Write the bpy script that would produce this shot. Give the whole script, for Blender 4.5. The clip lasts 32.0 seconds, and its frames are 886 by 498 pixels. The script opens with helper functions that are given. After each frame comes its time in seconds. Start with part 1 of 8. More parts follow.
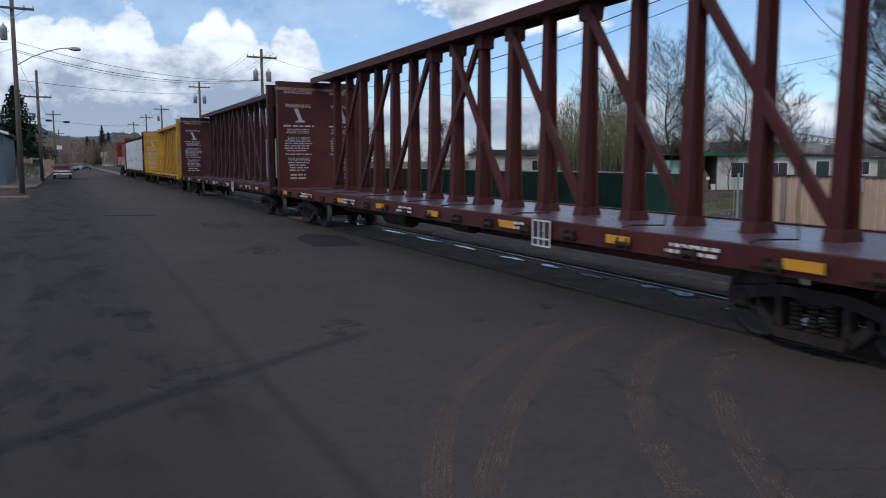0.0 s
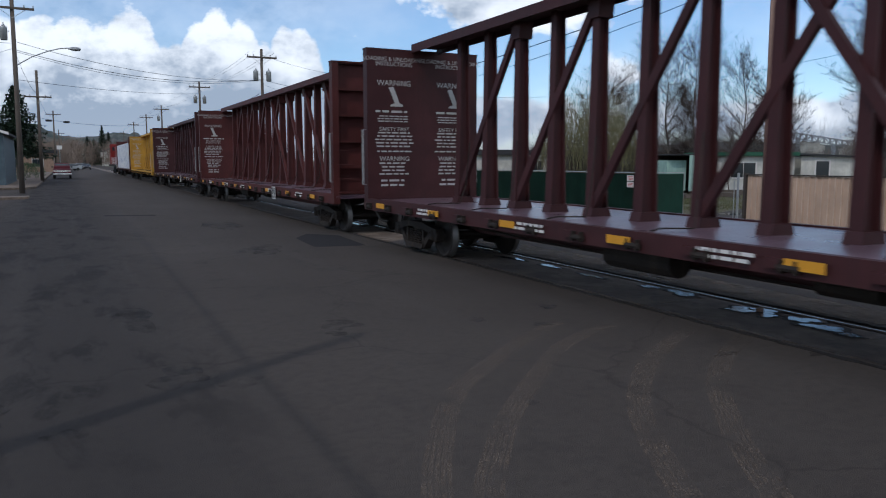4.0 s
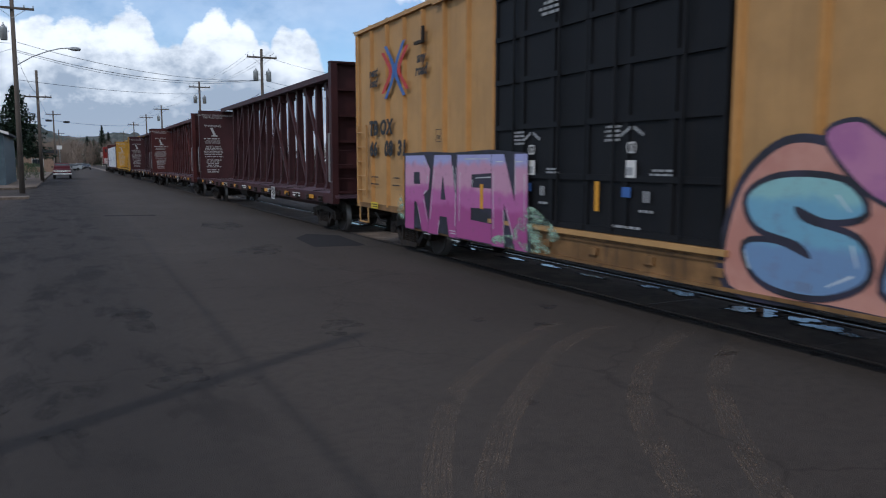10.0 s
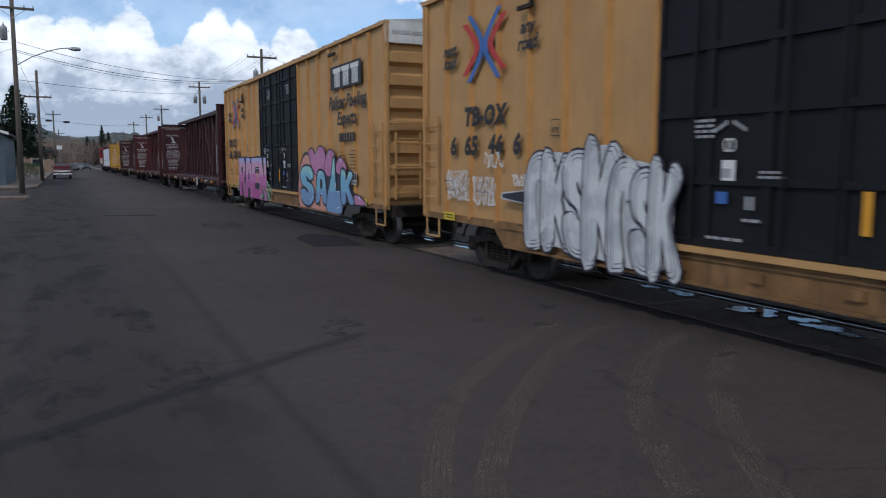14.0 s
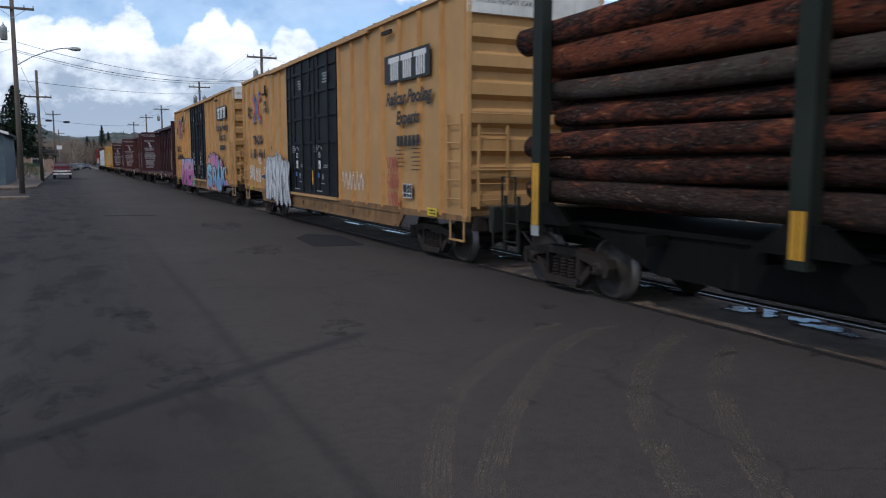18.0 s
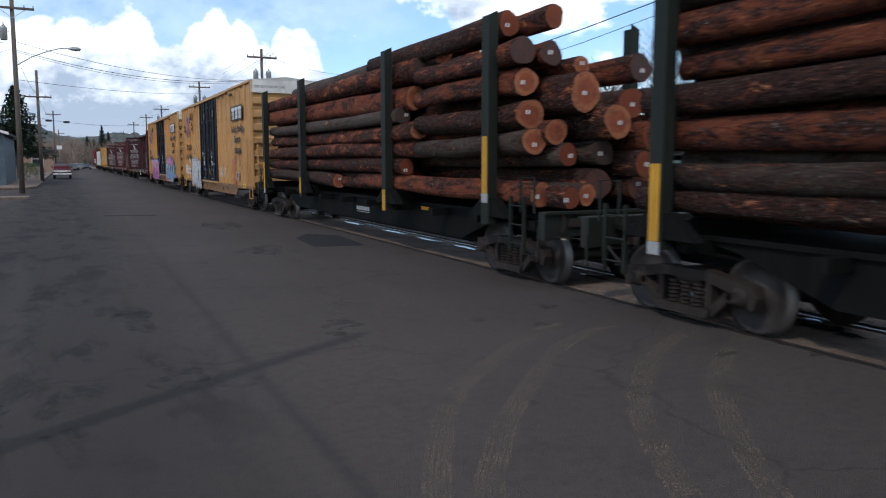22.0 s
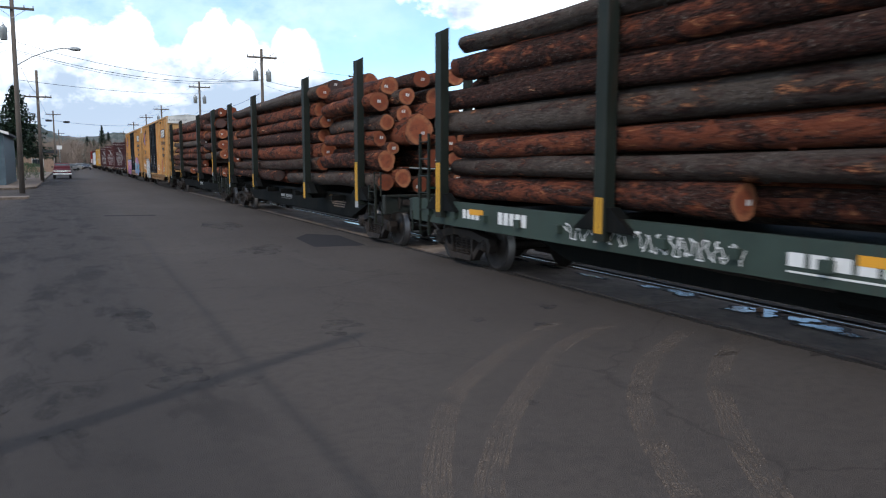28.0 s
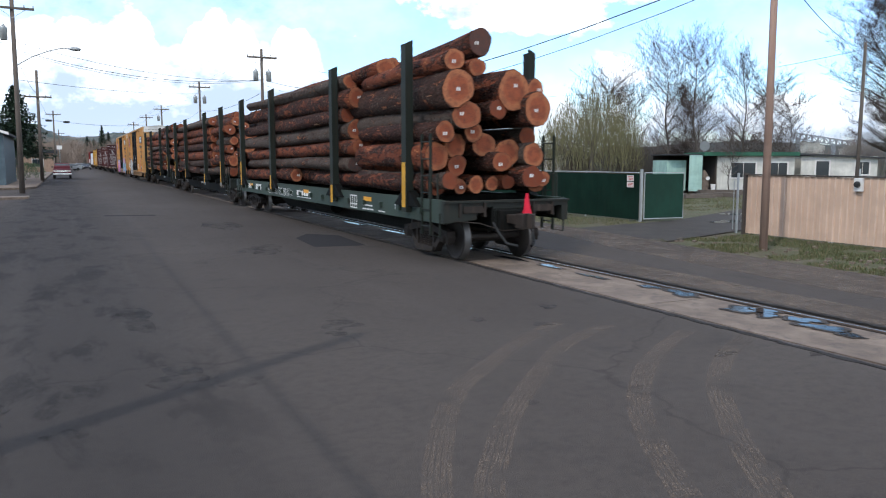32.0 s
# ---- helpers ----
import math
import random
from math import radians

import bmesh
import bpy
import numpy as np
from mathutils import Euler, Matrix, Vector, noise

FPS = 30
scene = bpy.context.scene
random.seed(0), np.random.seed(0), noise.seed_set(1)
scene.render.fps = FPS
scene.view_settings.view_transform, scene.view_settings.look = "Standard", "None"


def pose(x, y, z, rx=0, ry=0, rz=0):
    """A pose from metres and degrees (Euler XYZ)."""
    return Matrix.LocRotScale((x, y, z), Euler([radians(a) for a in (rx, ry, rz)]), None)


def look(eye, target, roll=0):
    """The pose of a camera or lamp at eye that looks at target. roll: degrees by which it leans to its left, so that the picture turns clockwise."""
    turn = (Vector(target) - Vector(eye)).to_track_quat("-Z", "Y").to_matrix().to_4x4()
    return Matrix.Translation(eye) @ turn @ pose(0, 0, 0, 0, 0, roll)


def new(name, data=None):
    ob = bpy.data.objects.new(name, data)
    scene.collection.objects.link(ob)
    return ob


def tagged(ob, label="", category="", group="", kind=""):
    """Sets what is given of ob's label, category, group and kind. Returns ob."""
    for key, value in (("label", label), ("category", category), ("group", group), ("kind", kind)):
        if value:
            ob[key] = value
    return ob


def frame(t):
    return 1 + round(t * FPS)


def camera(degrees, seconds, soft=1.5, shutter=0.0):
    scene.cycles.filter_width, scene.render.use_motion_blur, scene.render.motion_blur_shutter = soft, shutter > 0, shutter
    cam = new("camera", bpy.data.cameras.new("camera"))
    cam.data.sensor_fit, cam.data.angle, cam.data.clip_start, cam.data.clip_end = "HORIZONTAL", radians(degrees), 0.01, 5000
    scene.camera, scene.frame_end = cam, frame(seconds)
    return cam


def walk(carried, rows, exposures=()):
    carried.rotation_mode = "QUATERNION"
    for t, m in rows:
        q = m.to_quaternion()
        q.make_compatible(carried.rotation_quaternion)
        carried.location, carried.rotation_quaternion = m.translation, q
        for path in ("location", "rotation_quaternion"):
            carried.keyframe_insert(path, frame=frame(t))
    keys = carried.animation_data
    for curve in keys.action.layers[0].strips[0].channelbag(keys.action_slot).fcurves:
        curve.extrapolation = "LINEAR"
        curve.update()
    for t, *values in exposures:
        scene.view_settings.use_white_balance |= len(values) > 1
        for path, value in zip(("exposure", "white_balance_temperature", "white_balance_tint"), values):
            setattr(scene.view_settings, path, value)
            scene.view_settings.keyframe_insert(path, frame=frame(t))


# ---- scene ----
HEAD = 26.62      # the camera looks this far to the east of north (+y)
cam = camera(61.2, 32.0, soft=1.1, shutter=0.5)
EYE = (0.0, 0.0, 2.01)
VIEW = pose(*EYE, 90 - 6.70, 0, -HEAD)
walk(cam, [(0.0, VIEW), (32.0, VIEW)],
     exposures=[(0.0, -1.30, 5850, 9), (12.0, -1.26, 5850, 9), (17.0, -1.16, 5850, 9), (20.0, -1.03, 5900, 9), (23.0, -0.76, 5950, 9), (28.0, -0.54, 6000, 8), (32.0, -0.30, 6000, 8)])

# how far the train has rolled along the track, second by second (zero at 16 s)
ROLL = [-65.98, -61.91, -57.85, -53.79, -49.72, -45.64, -41.55, -37.46, -33.36, -29.25, -25.12, -20.95, -16.76, -12.57, -8.38, -4.19, 0.0,
        4.20, 8.41, 12.66, 16.95, 21.29, 25.65, 30.03, 34.42, 38.80, 43.13, 47.46, 51.80, 56.20, 60.67, 65.16, 69.66]
XT = 7.87         # centre line of the track
WHEEL_R = 0.457

# ---- light ----
SUN_AZ, SUN_EL = math.atan2(-0.848, -0.53), radians(45)
sun = new("sun", bpy.data.lights.new("sun", "SUN"))
sun.data.energy, sun.data.angle, sun.data.color = 2.65, radians(0.53), (1.0, 0.89, 0.76)
sun.matrix_world = look((math.sin(SUN_AZ) * math.cos(SUN_EL) * 50, math.cos(SUN_AZ) * math.cos(SUN_EL) * 50, math.sin(SUN_EL) * 50), (0, 0, 0))


def make_sky():
    world = bpy.data.worlds.new("sky")
    scene.world = world
    world.use_nodes = True
    nt = world.node_tree
    nt.nodes.clear()

    node = nt.nodes.new

    def feed(n, i, v):
        if hasattr(v, "is_linked"):
            nt.links.new(v, n.inputs[i])
        else:
            n.inputs[i].default_value = v

    def m(op, a, b=0.0, c=None, clamp=False):
        n = node("ShaderNodeMath")
        n.operation, n.use_clamp = op, clamp
        feed(n, 0, a), feed(n, 1, b)
        if c is not None:
            feed(n, 2, c)
        return n.outputs[0]

    def mixc(f, a, b):
        n = node("ShaderNodeMix")
        n.data_type = "RGBA"
        feed(n, 0, f), feed(n, 6, a), feed(n, 7, b)
        return n.outputs[2]

    def smooth(v, lo, hi):
        n = node("ShaderNodeMapRange")
        n.interpolation_type = "SMOOTHSTEP"
        feed(n, 0, v), feed(n, 1, lo), feed(n, 2, hi)
        return n.outputs[0]

    sky = node("ShaderNodeTexSky")
    sky.sky_type, sky.sun_disc, sky.sun_elevation, sky.sun_rotation = "NISHITA", False, SUN_EL, SUN_AZ % (2 * math.pi)
    sky.air_density, sky.dust_density, sky.ozone_density = 1.0, 0.1, 4.0
    blue = node("ShaderNodeVectorMath")
    blue.operation = "SCALE"
    nt.links.new(sky.outputs[0], blue.inputs[0])
    blue.inputs[3].default_value = SKY_STRENGTH
    co = node("ShaderNodeTexCoord").outputs["Generated"]
    sep = node("ShaderNodeSeparateXYZ")
    nt.links.new(co, sep.inputs[0])
    x, y, z = sep.outputs
    s, c = math.sin(radians(HEAD)), math.cos(radians(HEAD))
    ahead = m("MAXIMUM", m("ADD", m("MULTIPLY", x, s), m("MULTIPLY", y, c)), 0.12)
    aside = m("SUBTRACT", m("MULTIPLY", x, c), m("MULTIPLY", y, s))
    u, v = m("DIVIDE", aside, ahead), m("DIVIDE", z, ahead)
    pos = node("ShaderNodeCombineXYZ")
    feed(pos, 0, u), feed(pos, 1, m("MULTIPLY", v, 1.5)), feed(pos, 2, 0.37)

    def fbm(scale, detail, rough, shift=0.0):
        n = node("ShaderNodeTexNoise")
        add = node("ShaderNodeVectorMath")
        nt.links.new(pos.outputs[0], add.inputs[0])
        add.inputs[1].default_value = (shift, shift * 0.7, shift)
        nt.links.new(add.outputs[0], n.inputs["Vector"])
        n.inputs["Scale"].default_value, n.inputs["Detail"].default_value, n.inputs["Roughness"].default_value = scale, detail, rough
        return n.outputs["Fac"]

    def bank(uu, vv, su, sv, amp):
        a = m("DIVIDE", m("SUBTRACT", u, uu), su)
        b = m("DIVIDE", m("SUBTRACT", v, vv), sv)
        return m("MULTIPLY", m("EXPONENT", m("MULTIPLY", m("ADD", m("MULTIPLY", a, a), m("MULTIPLY", b, b)), -1.0)), amp)

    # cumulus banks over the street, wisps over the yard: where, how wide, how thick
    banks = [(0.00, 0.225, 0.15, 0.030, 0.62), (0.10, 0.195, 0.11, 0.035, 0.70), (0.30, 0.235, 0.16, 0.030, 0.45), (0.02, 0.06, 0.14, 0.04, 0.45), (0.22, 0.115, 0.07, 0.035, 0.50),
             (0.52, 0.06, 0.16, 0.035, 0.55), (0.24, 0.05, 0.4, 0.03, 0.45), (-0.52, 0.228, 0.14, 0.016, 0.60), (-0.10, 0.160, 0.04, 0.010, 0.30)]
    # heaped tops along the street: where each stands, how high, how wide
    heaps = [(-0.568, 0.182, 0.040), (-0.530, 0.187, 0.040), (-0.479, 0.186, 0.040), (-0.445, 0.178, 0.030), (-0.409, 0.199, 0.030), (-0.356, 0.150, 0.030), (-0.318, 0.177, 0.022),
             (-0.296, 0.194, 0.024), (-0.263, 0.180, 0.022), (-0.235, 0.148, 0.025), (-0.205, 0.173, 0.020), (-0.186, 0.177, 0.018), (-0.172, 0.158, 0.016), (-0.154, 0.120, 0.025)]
    dens = m("MULTIPLY", m("SUBTRACT", fbm(8.0, 9.0, 0.60), 0.5), 1.25)
    dens = m("ADD", dens, m("MULTIPLY", m("SUBTRACT", fbm(26.0, 7.0, 0.62, 3.1), 0.5), 0.75))
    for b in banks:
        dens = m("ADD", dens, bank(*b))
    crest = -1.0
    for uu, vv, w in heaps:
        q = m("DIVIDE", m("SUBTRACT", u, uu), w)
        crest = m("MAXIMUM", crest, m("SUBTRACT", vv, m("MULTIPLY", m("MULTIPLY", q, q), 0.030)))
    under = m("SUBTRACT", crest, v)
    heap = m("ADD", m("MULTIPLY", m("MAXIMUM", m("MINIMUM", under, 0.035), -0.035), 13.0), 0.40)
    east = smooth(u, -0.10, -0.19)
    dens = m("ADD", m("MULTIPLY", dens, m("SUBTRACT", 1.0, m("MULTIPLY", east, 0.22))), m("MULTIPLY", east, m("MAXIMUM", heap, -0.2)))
    # beyond the view: broken cloud all round
    around = m("MULTIPLY", smooth(m("ADD", m("MULTIPLY", x, s), m("MULTIPLY", y, c)), 0.35, 0.1), 0.42)
    over = m("MULTIPLY", smooth(v, 0.27, 0.6), 0.38)
    dens = m("ADD", dens, m("MAXIMUM", around, over))
    mask = smooth(dens, 0.27, 0.50)
    shade = smooth(m("ADD", m("MULTIPLY", fbm(11.0, 8.0, 0.62, 7.7), 1.5), m("MULTIPLY", v, 1.6)), 0.62, 1.18)
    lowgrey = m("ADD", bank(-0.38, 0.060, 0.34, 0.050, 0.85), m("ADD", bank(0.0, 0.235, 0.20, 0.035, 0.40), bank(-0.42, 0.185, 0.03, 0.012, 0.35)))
    broken = m("ADD", m("MULTIPLY", smooth(fbm(7.0, 7.0, 0.6, 11.3), 0.36, 0.64), -1.15), 1.35)
    shade = m("SUBTRACT", shade, m("MULTIPLY", lowgrey, broken), clamp=True)
    cloud = mixc(shade, CLOUD_GREY, CLOUD_WHITE)
    veil = m("MULTIPLY", smooth(fbm(3.2, 6.0, 0.55, 5.3), 0.38, 0.72), 0.34)
    mask = m("MAXIMUM", mask, veil)
    col = mixc(mask, blue.outputs[0], cloud)
    haze = m("MULTIPLY", smooth(v, 0.070, 0.0), m("ADD", 0.35, m("MULTIPLY", smooth(u, -0.50, -0.30), 0.45)))
    col = mixc(haze, col, HAZE)
    bg = node("ShaderNodeBackground")
    nt.links.new(col, bg.inputs[0])
    out = node("ShaderNodeOutputWorld")
    nt.links.new(bg.outputs[0], out.inputs[0])


SKY_STRENGTH = 0.285
CLOUD_WHITE, CLOUD_GREY, HAZE = (2.55, 2.57, 2.60, 1), (0.90, 1.05, 1.26, 1), (1.15, 1.25, 1.38, 1)
make_sky()

# ---- materials ----


def nodes_of(name):
    mat = bpy.data.materials.new(name)
    mat.use_nodes = True
    nt = mat.node_tree
    nt.nodes.clear()
    out = nt.nodes.new("ShaderNodeOutputMaterial")
    bsdf = nt.nodes.new("ShaderNodeBsdfPrincipled")
    nt.links.new(bsdf.outputs[0], out.inputs[0])
    return mat, nt, bsdf, out


class Tree:
    """Short hand for building one material."""

    def __init__(self, name):
        self.mat, self.nt, self.bsdf, self.out = nodes_of(name)
        self.co = self.nt.nodes.new("ShaderNodeTexCoord").outputs["Object"]

    def stretch(self, sx, sy, sz, turn=0.0):
        n = self.nt.nodes.new("ShaderNodeMapping")
        n.inputs["Scale"].default_value = (sx, sy, sz)
        n.inputs["Rotation"].default_value = (0, 0, turn)
        self.nt.links.new(self.co, n.inputs[0])
        return n.outputs[0]

    def per_object(self, co, amount=37.0):
        """Shift a pattern from object to object."""
        info = self.nt.nodes.new("ShaderNodeObjectInfo").outputs["Random"]
        s = self.nt.nodes.new("ShaderNodeVectorMath")
        s.operation = "SCALE"
        s.inputs[0].default_value = (amount, amount * 0.6, amount * 0.3)
        self.nt.links.new(info, s.inputs[3])
        a = self.nt.nodes.new("ShaderNodeVectorMath")
        self.nt.links.new(co, a.inputs[0]), self.nt.links.new(s.outputs[0], a.inputs[1])
        return a.outputs[0]

    def noise(self, scale, detail=5.0, rough=0.55, co=None, distort=0.0):
        n = self.nt.nodes.new("ShaderNodeTexNoise")
        self.nt.links.new(co or self.co, n.inputs["Vector"])
        n.inputs["Scale"].default_value, n.inputs["Detail"].default_value = scale, detail
        n.inputs["Roughness"].default_value, n.inputs["Distortion"].default_value = rough, distort
        return n.outputs["Fac"]

    def cells(self, scale, co=None, feature="F1", out="Distance"):
        n = self.nt.nodes.new("ShaderNodeTexVoronoi")
        n.feature = feature
        self.nt.links.new(co or self.co, n.inputs["Vector"])
        n.inputs["Scale"].default_value = scale
        return n.outputs[out]

    def math(self, op, a, b=0.0):
        n = self.nt.nodes.new("ShaderNodeMath")
        n.operation = op
        for i, v in enumerate((a, b)):
            if hasattr(v, "is_linked"):
                self.nt.links.new(v, n.inputs[i])
            else:
                n.inputs[i].default_value = v
        return n.outputs[0]

    def step(self, v, lo, hi):
        n = self.nt.nodes.new("ShaderNodeMapRange")
        n.interpolation_type = "SMOOTHSTEP"
        self.nt.links.new(v, n.inputs[0])
        n.inputs[1].default_value, n.inputs[2].default_value = lo, hi
        return n.outputs[0]

    def mix(self, f, a, b):
        n = self.nt.nodes.new("ShaderNodeMix")
        n.data_type = "RGBA"
        for i, v in ((0, f), (6, a), (7, b)):
            if hasattr(v, "is_linked"):
                self.nt.links.new(v, n.inputs[i])
            else:
                n.inputs[i].default_value = (*v, 1.0) if isinstance(v, tuple) and len(v) == 3 else v
        return n.outputs[2]

    def set(self, name, v):
        if hasattr(v, "is_linked"):
            self.nt.links.new(v, self.bsdf.inputs[name])
        else:
            self.bsdf.inputs[name].default_value = (*v, 1.0) if isinstance(v, tuple) and len(v) == 3 else v
        return self

    def bump(self, h, strength=0.3, distance=0.02):
        n = self.nt.nodes.new("ShaderNodeBump")
        n.inputs["Strength"].default_value, n.inputs["Distance"].default_value = strength, distance
        self.nt.links.new(h, n.inputs["Height"])
        self.nt.links.new(n.outputs[0], self.bsdf.inputs["Normal"])
        return self

    def fade(self, alpha):
        """See-through where alpha is low (thin stains, worn marks)."""
        t = self.nt.nodes.new("ShaderNodeBsdfTransparent")
        mx = self.nt.nodes.new("ShaderNodeMixShader")
        self.nt.links.new(alpha, mx.inputs[0])
        self.nt.links.new(t.outputs[0], mx.inputs[1]), self.nt.links.new(self.bsdf.outputs[0], mx.inputs[2])
        self.nt.links.new(mx.outputs[0], self.out.inputs[0])
        return self


def painted(name, c, dirt=(0.05, 0.035, 0.025), amount=0.5, rough=0.55, metal=0.0, scale=1.2, streak=True, bump=0.15, gloss=0.22, fade=0.72):
    """Weathered paint on steel: blotches, rain streaks running down, fine grit."""
    t = Tree(name)
    big = t.noise(scale, 6.0, 0.6)
    dark = tuple(v * fade for v in c)
    col = t.mix(t.step(big, 0.35, 0.7), dark, c)
    if streak:
        run = t.noise(1.0, 4.0, 0.6, t.stretch(9.0, 9.0, 0.55))
        col = t.mix(t.math("MULTIPLY", t.step(run, 0.52, 0.75), amount), col, dirt)
    fine = t.noise(45.0, 3.0, 0.6)
    col = t.mix(t.math("MULTIPLY", t.step(fine, 0.55, 0.8), amount * 0.6), col, dirt)
    t.set("Base Color", col).set("Metallic", metal)
    t.set("Roughness", t.math("ADD", t.math("MULTIPLY", big, 0.25), rough - 0.12)).set("Specular IOR Level", gloss)
    t.bump(t.math("ADD", fine, t.math("MULTIPLY", big, 2.0)), bump, 0.01)
    return t.mat


def plain(name, c, rough=0.6, metal=0.0, vary=0.25, scale=6.0, bump=0.1):
    t = Tree(name)
    n = t.noise(scale, 6.0, 0.6)
    t.set("Base Color", t.mix(n, tuple(v * (1 - vary) for v in c), tuple(min(1, v * (1 + vary)) for v in c)))
    t.set("Roughness", rough).set("Metallic", metal).set("Specular IOR Level", 0.3)
    t.bump(t.noise(scale * 12, 3.0), bump, 0.01)
    return t.mat


def make_asphalt():
    t = Tree("asphalt")
    grit = t.cells(140.0)
    fine = t.noise(60.0, 4.0, 0.65)
    mottle = t.noise(9.0, 7.0, 0.72)
    mid = t.noise(1.1, 8.0, 0.66, distort=0.4)
    broad = t.noise(0.16, 5.0, 0.55)
    col = t.mix(t.step(broad, 0.3, 0.75), (0.0538, 0.0447, 0.0393), (0.0723, 0.0611, 0.0532))
    col = t.mix(t.math("MULTIPLY", t.step(mottle, 0.40, 0.68), 0.42), col, (0.0318, 0.0275, 0.0254))
    col = t.mix(t.math("MULTIPLY", t.step(mid, 0.54, 0.70), 0.45), col, (0.0300, 0.0267, 0.0254))
    col = t.mix(t.math("MULTIPLY", t.step(fine, 0.42, 0.75), 0.45), col, (0.0927, 0.0808, 0.0721))
    # oil-stained wheel lane
    lane = t.noise(0.9, 9.0, 0.72, t.stretch(1.5, 0.6, 1.0), 0.3)
    sep = t.nt.nodes.new("ShaderNodeSeparateXYZ")
    t.nt.links.new(t.co, sep.inputs[0])
    x = sep.outputs[0]
    near = t.math("MULTIPLY", t.step(x, -3.4, -1.6), t.step(x, 2.2, 0.2))
    y = sep.outputs[1]
    far = t.math("ADD", t.math("MULTIPLY", t.step(y, 4.2, 7.0), 0.8), 0.2)
    col = t.mix(t.math("MULTIPLY", near, 0.72), col, (0.0336, 0.0297, 0.0280))
    stain = t.math("MULTIPLY", t.math("MULTIPLY", t.math("MULTIPLY", near, far), t.step(lane, 0.50, 0.60)), 0.66)
    col = t.mix(stain, col, (0.0141, 0.0125, 0.0123))
    # lengthwise wear and old cracks
    worn = t.noise(1.0, 4.0, 0.5, t.stretch(1.2, 0.05, 1.0))
    col = t.mix(t.math("MULTIPLY", t.step(worn, 0.5, 0.8), 0.35), col, (0.0811, 0.0714, 0.0647))
    wander = t.nt.nodes.new("ShaderNodeVectorMath")
    nse = t.nt.nodes.new("ShaderNodeTexNoise")
    nse.inputs["Scale"].default_value, nse.inputs["Detail"].default_value = 1.3, 6.0
    t.nt.links.new(t.co, nse.inputs["Vector"])
    t.nt.links.new(t.co, wander.inputs[0]), t.nt.links.new(nse.outputs["Color"], wander.inputs[1])
    crack = t.cells(0.22, wander.outputs[0], "DISTANCE_TO_EDGE")
    col = t.mix(t.math("MULTIPLY", t.step(crack, 0.006, 0.002), 0.30), col, (0.0159, 0.0138, 0.0131))
    t.set("Base Color", col)
    t.set("Roughness", t.math("ADD", t.math("MULTIPLY", fine, 0.25), 0.72)).set("Specular IOR Level", 0.10)
    t.bump(t.math("ADD", t.math("ADD", grit, t.math("MULTIPLY", fine, 1.2)), t.math("MULTIPLY", mottle, 1.5)), 0.4, 0.008)
    return t.mat


def make_concrete():
    t = Tree("worn_concrete")
    fine, mid = t.noise(50.0, 5.0, 0.65), t.noise(1.6, 7.0, 0.65, distort=0.5)
    stainy = t.noise(5.0, 8.0, 0.72, distort=0.6)
    col = t.mix(t.step(mid, 0.35, 0.7), (0.105, 0.076, 0.056), (0.190, 0.142, 0.106))
    col = t.mix(t.math("MULTIPLY", t.step(stainy, 0.5, 0.68), 0.65), col, (0.055, 0.042, 0.034))
    col = t.mix(t.math("MULTIPLY", t.step(fine, 0.5, 0.75), 0.5), col, (0.07, 0.054, 0.042))
    t.set("Base Color", col).set("Roughness", 0.85)
    t.bump(fine, 0.4, 0.01)
    return t.mat


def make_grass_ground():
    t = Tree("rough_grass")
    a, b, f = t.noise(0.35, 6.0, 0.6), t.noise(2.5, 6.0, 0.65), t.noise(40.0, 4.0, 0.7)
    col = t.mix(t.step(a, 0.35, 0.65), (0.058, 0.066, 0.020), (0.085, 0.070, 0.038))
    col = t.mix(t.step(b, 0.50, 0.66), col, (0.125, 0.098, 0.066))
    col = t.mix(t.math("MULTIPLY", t.step(f, 0.4, 0.8), 0.6), col, (0.035, 0.042, 0.014))
    t.set("Base Color", col).set("Roughness", 0.95)
    t.bump(t.math("ADD", f, b), 0.7, 0.05)
    return t.mat


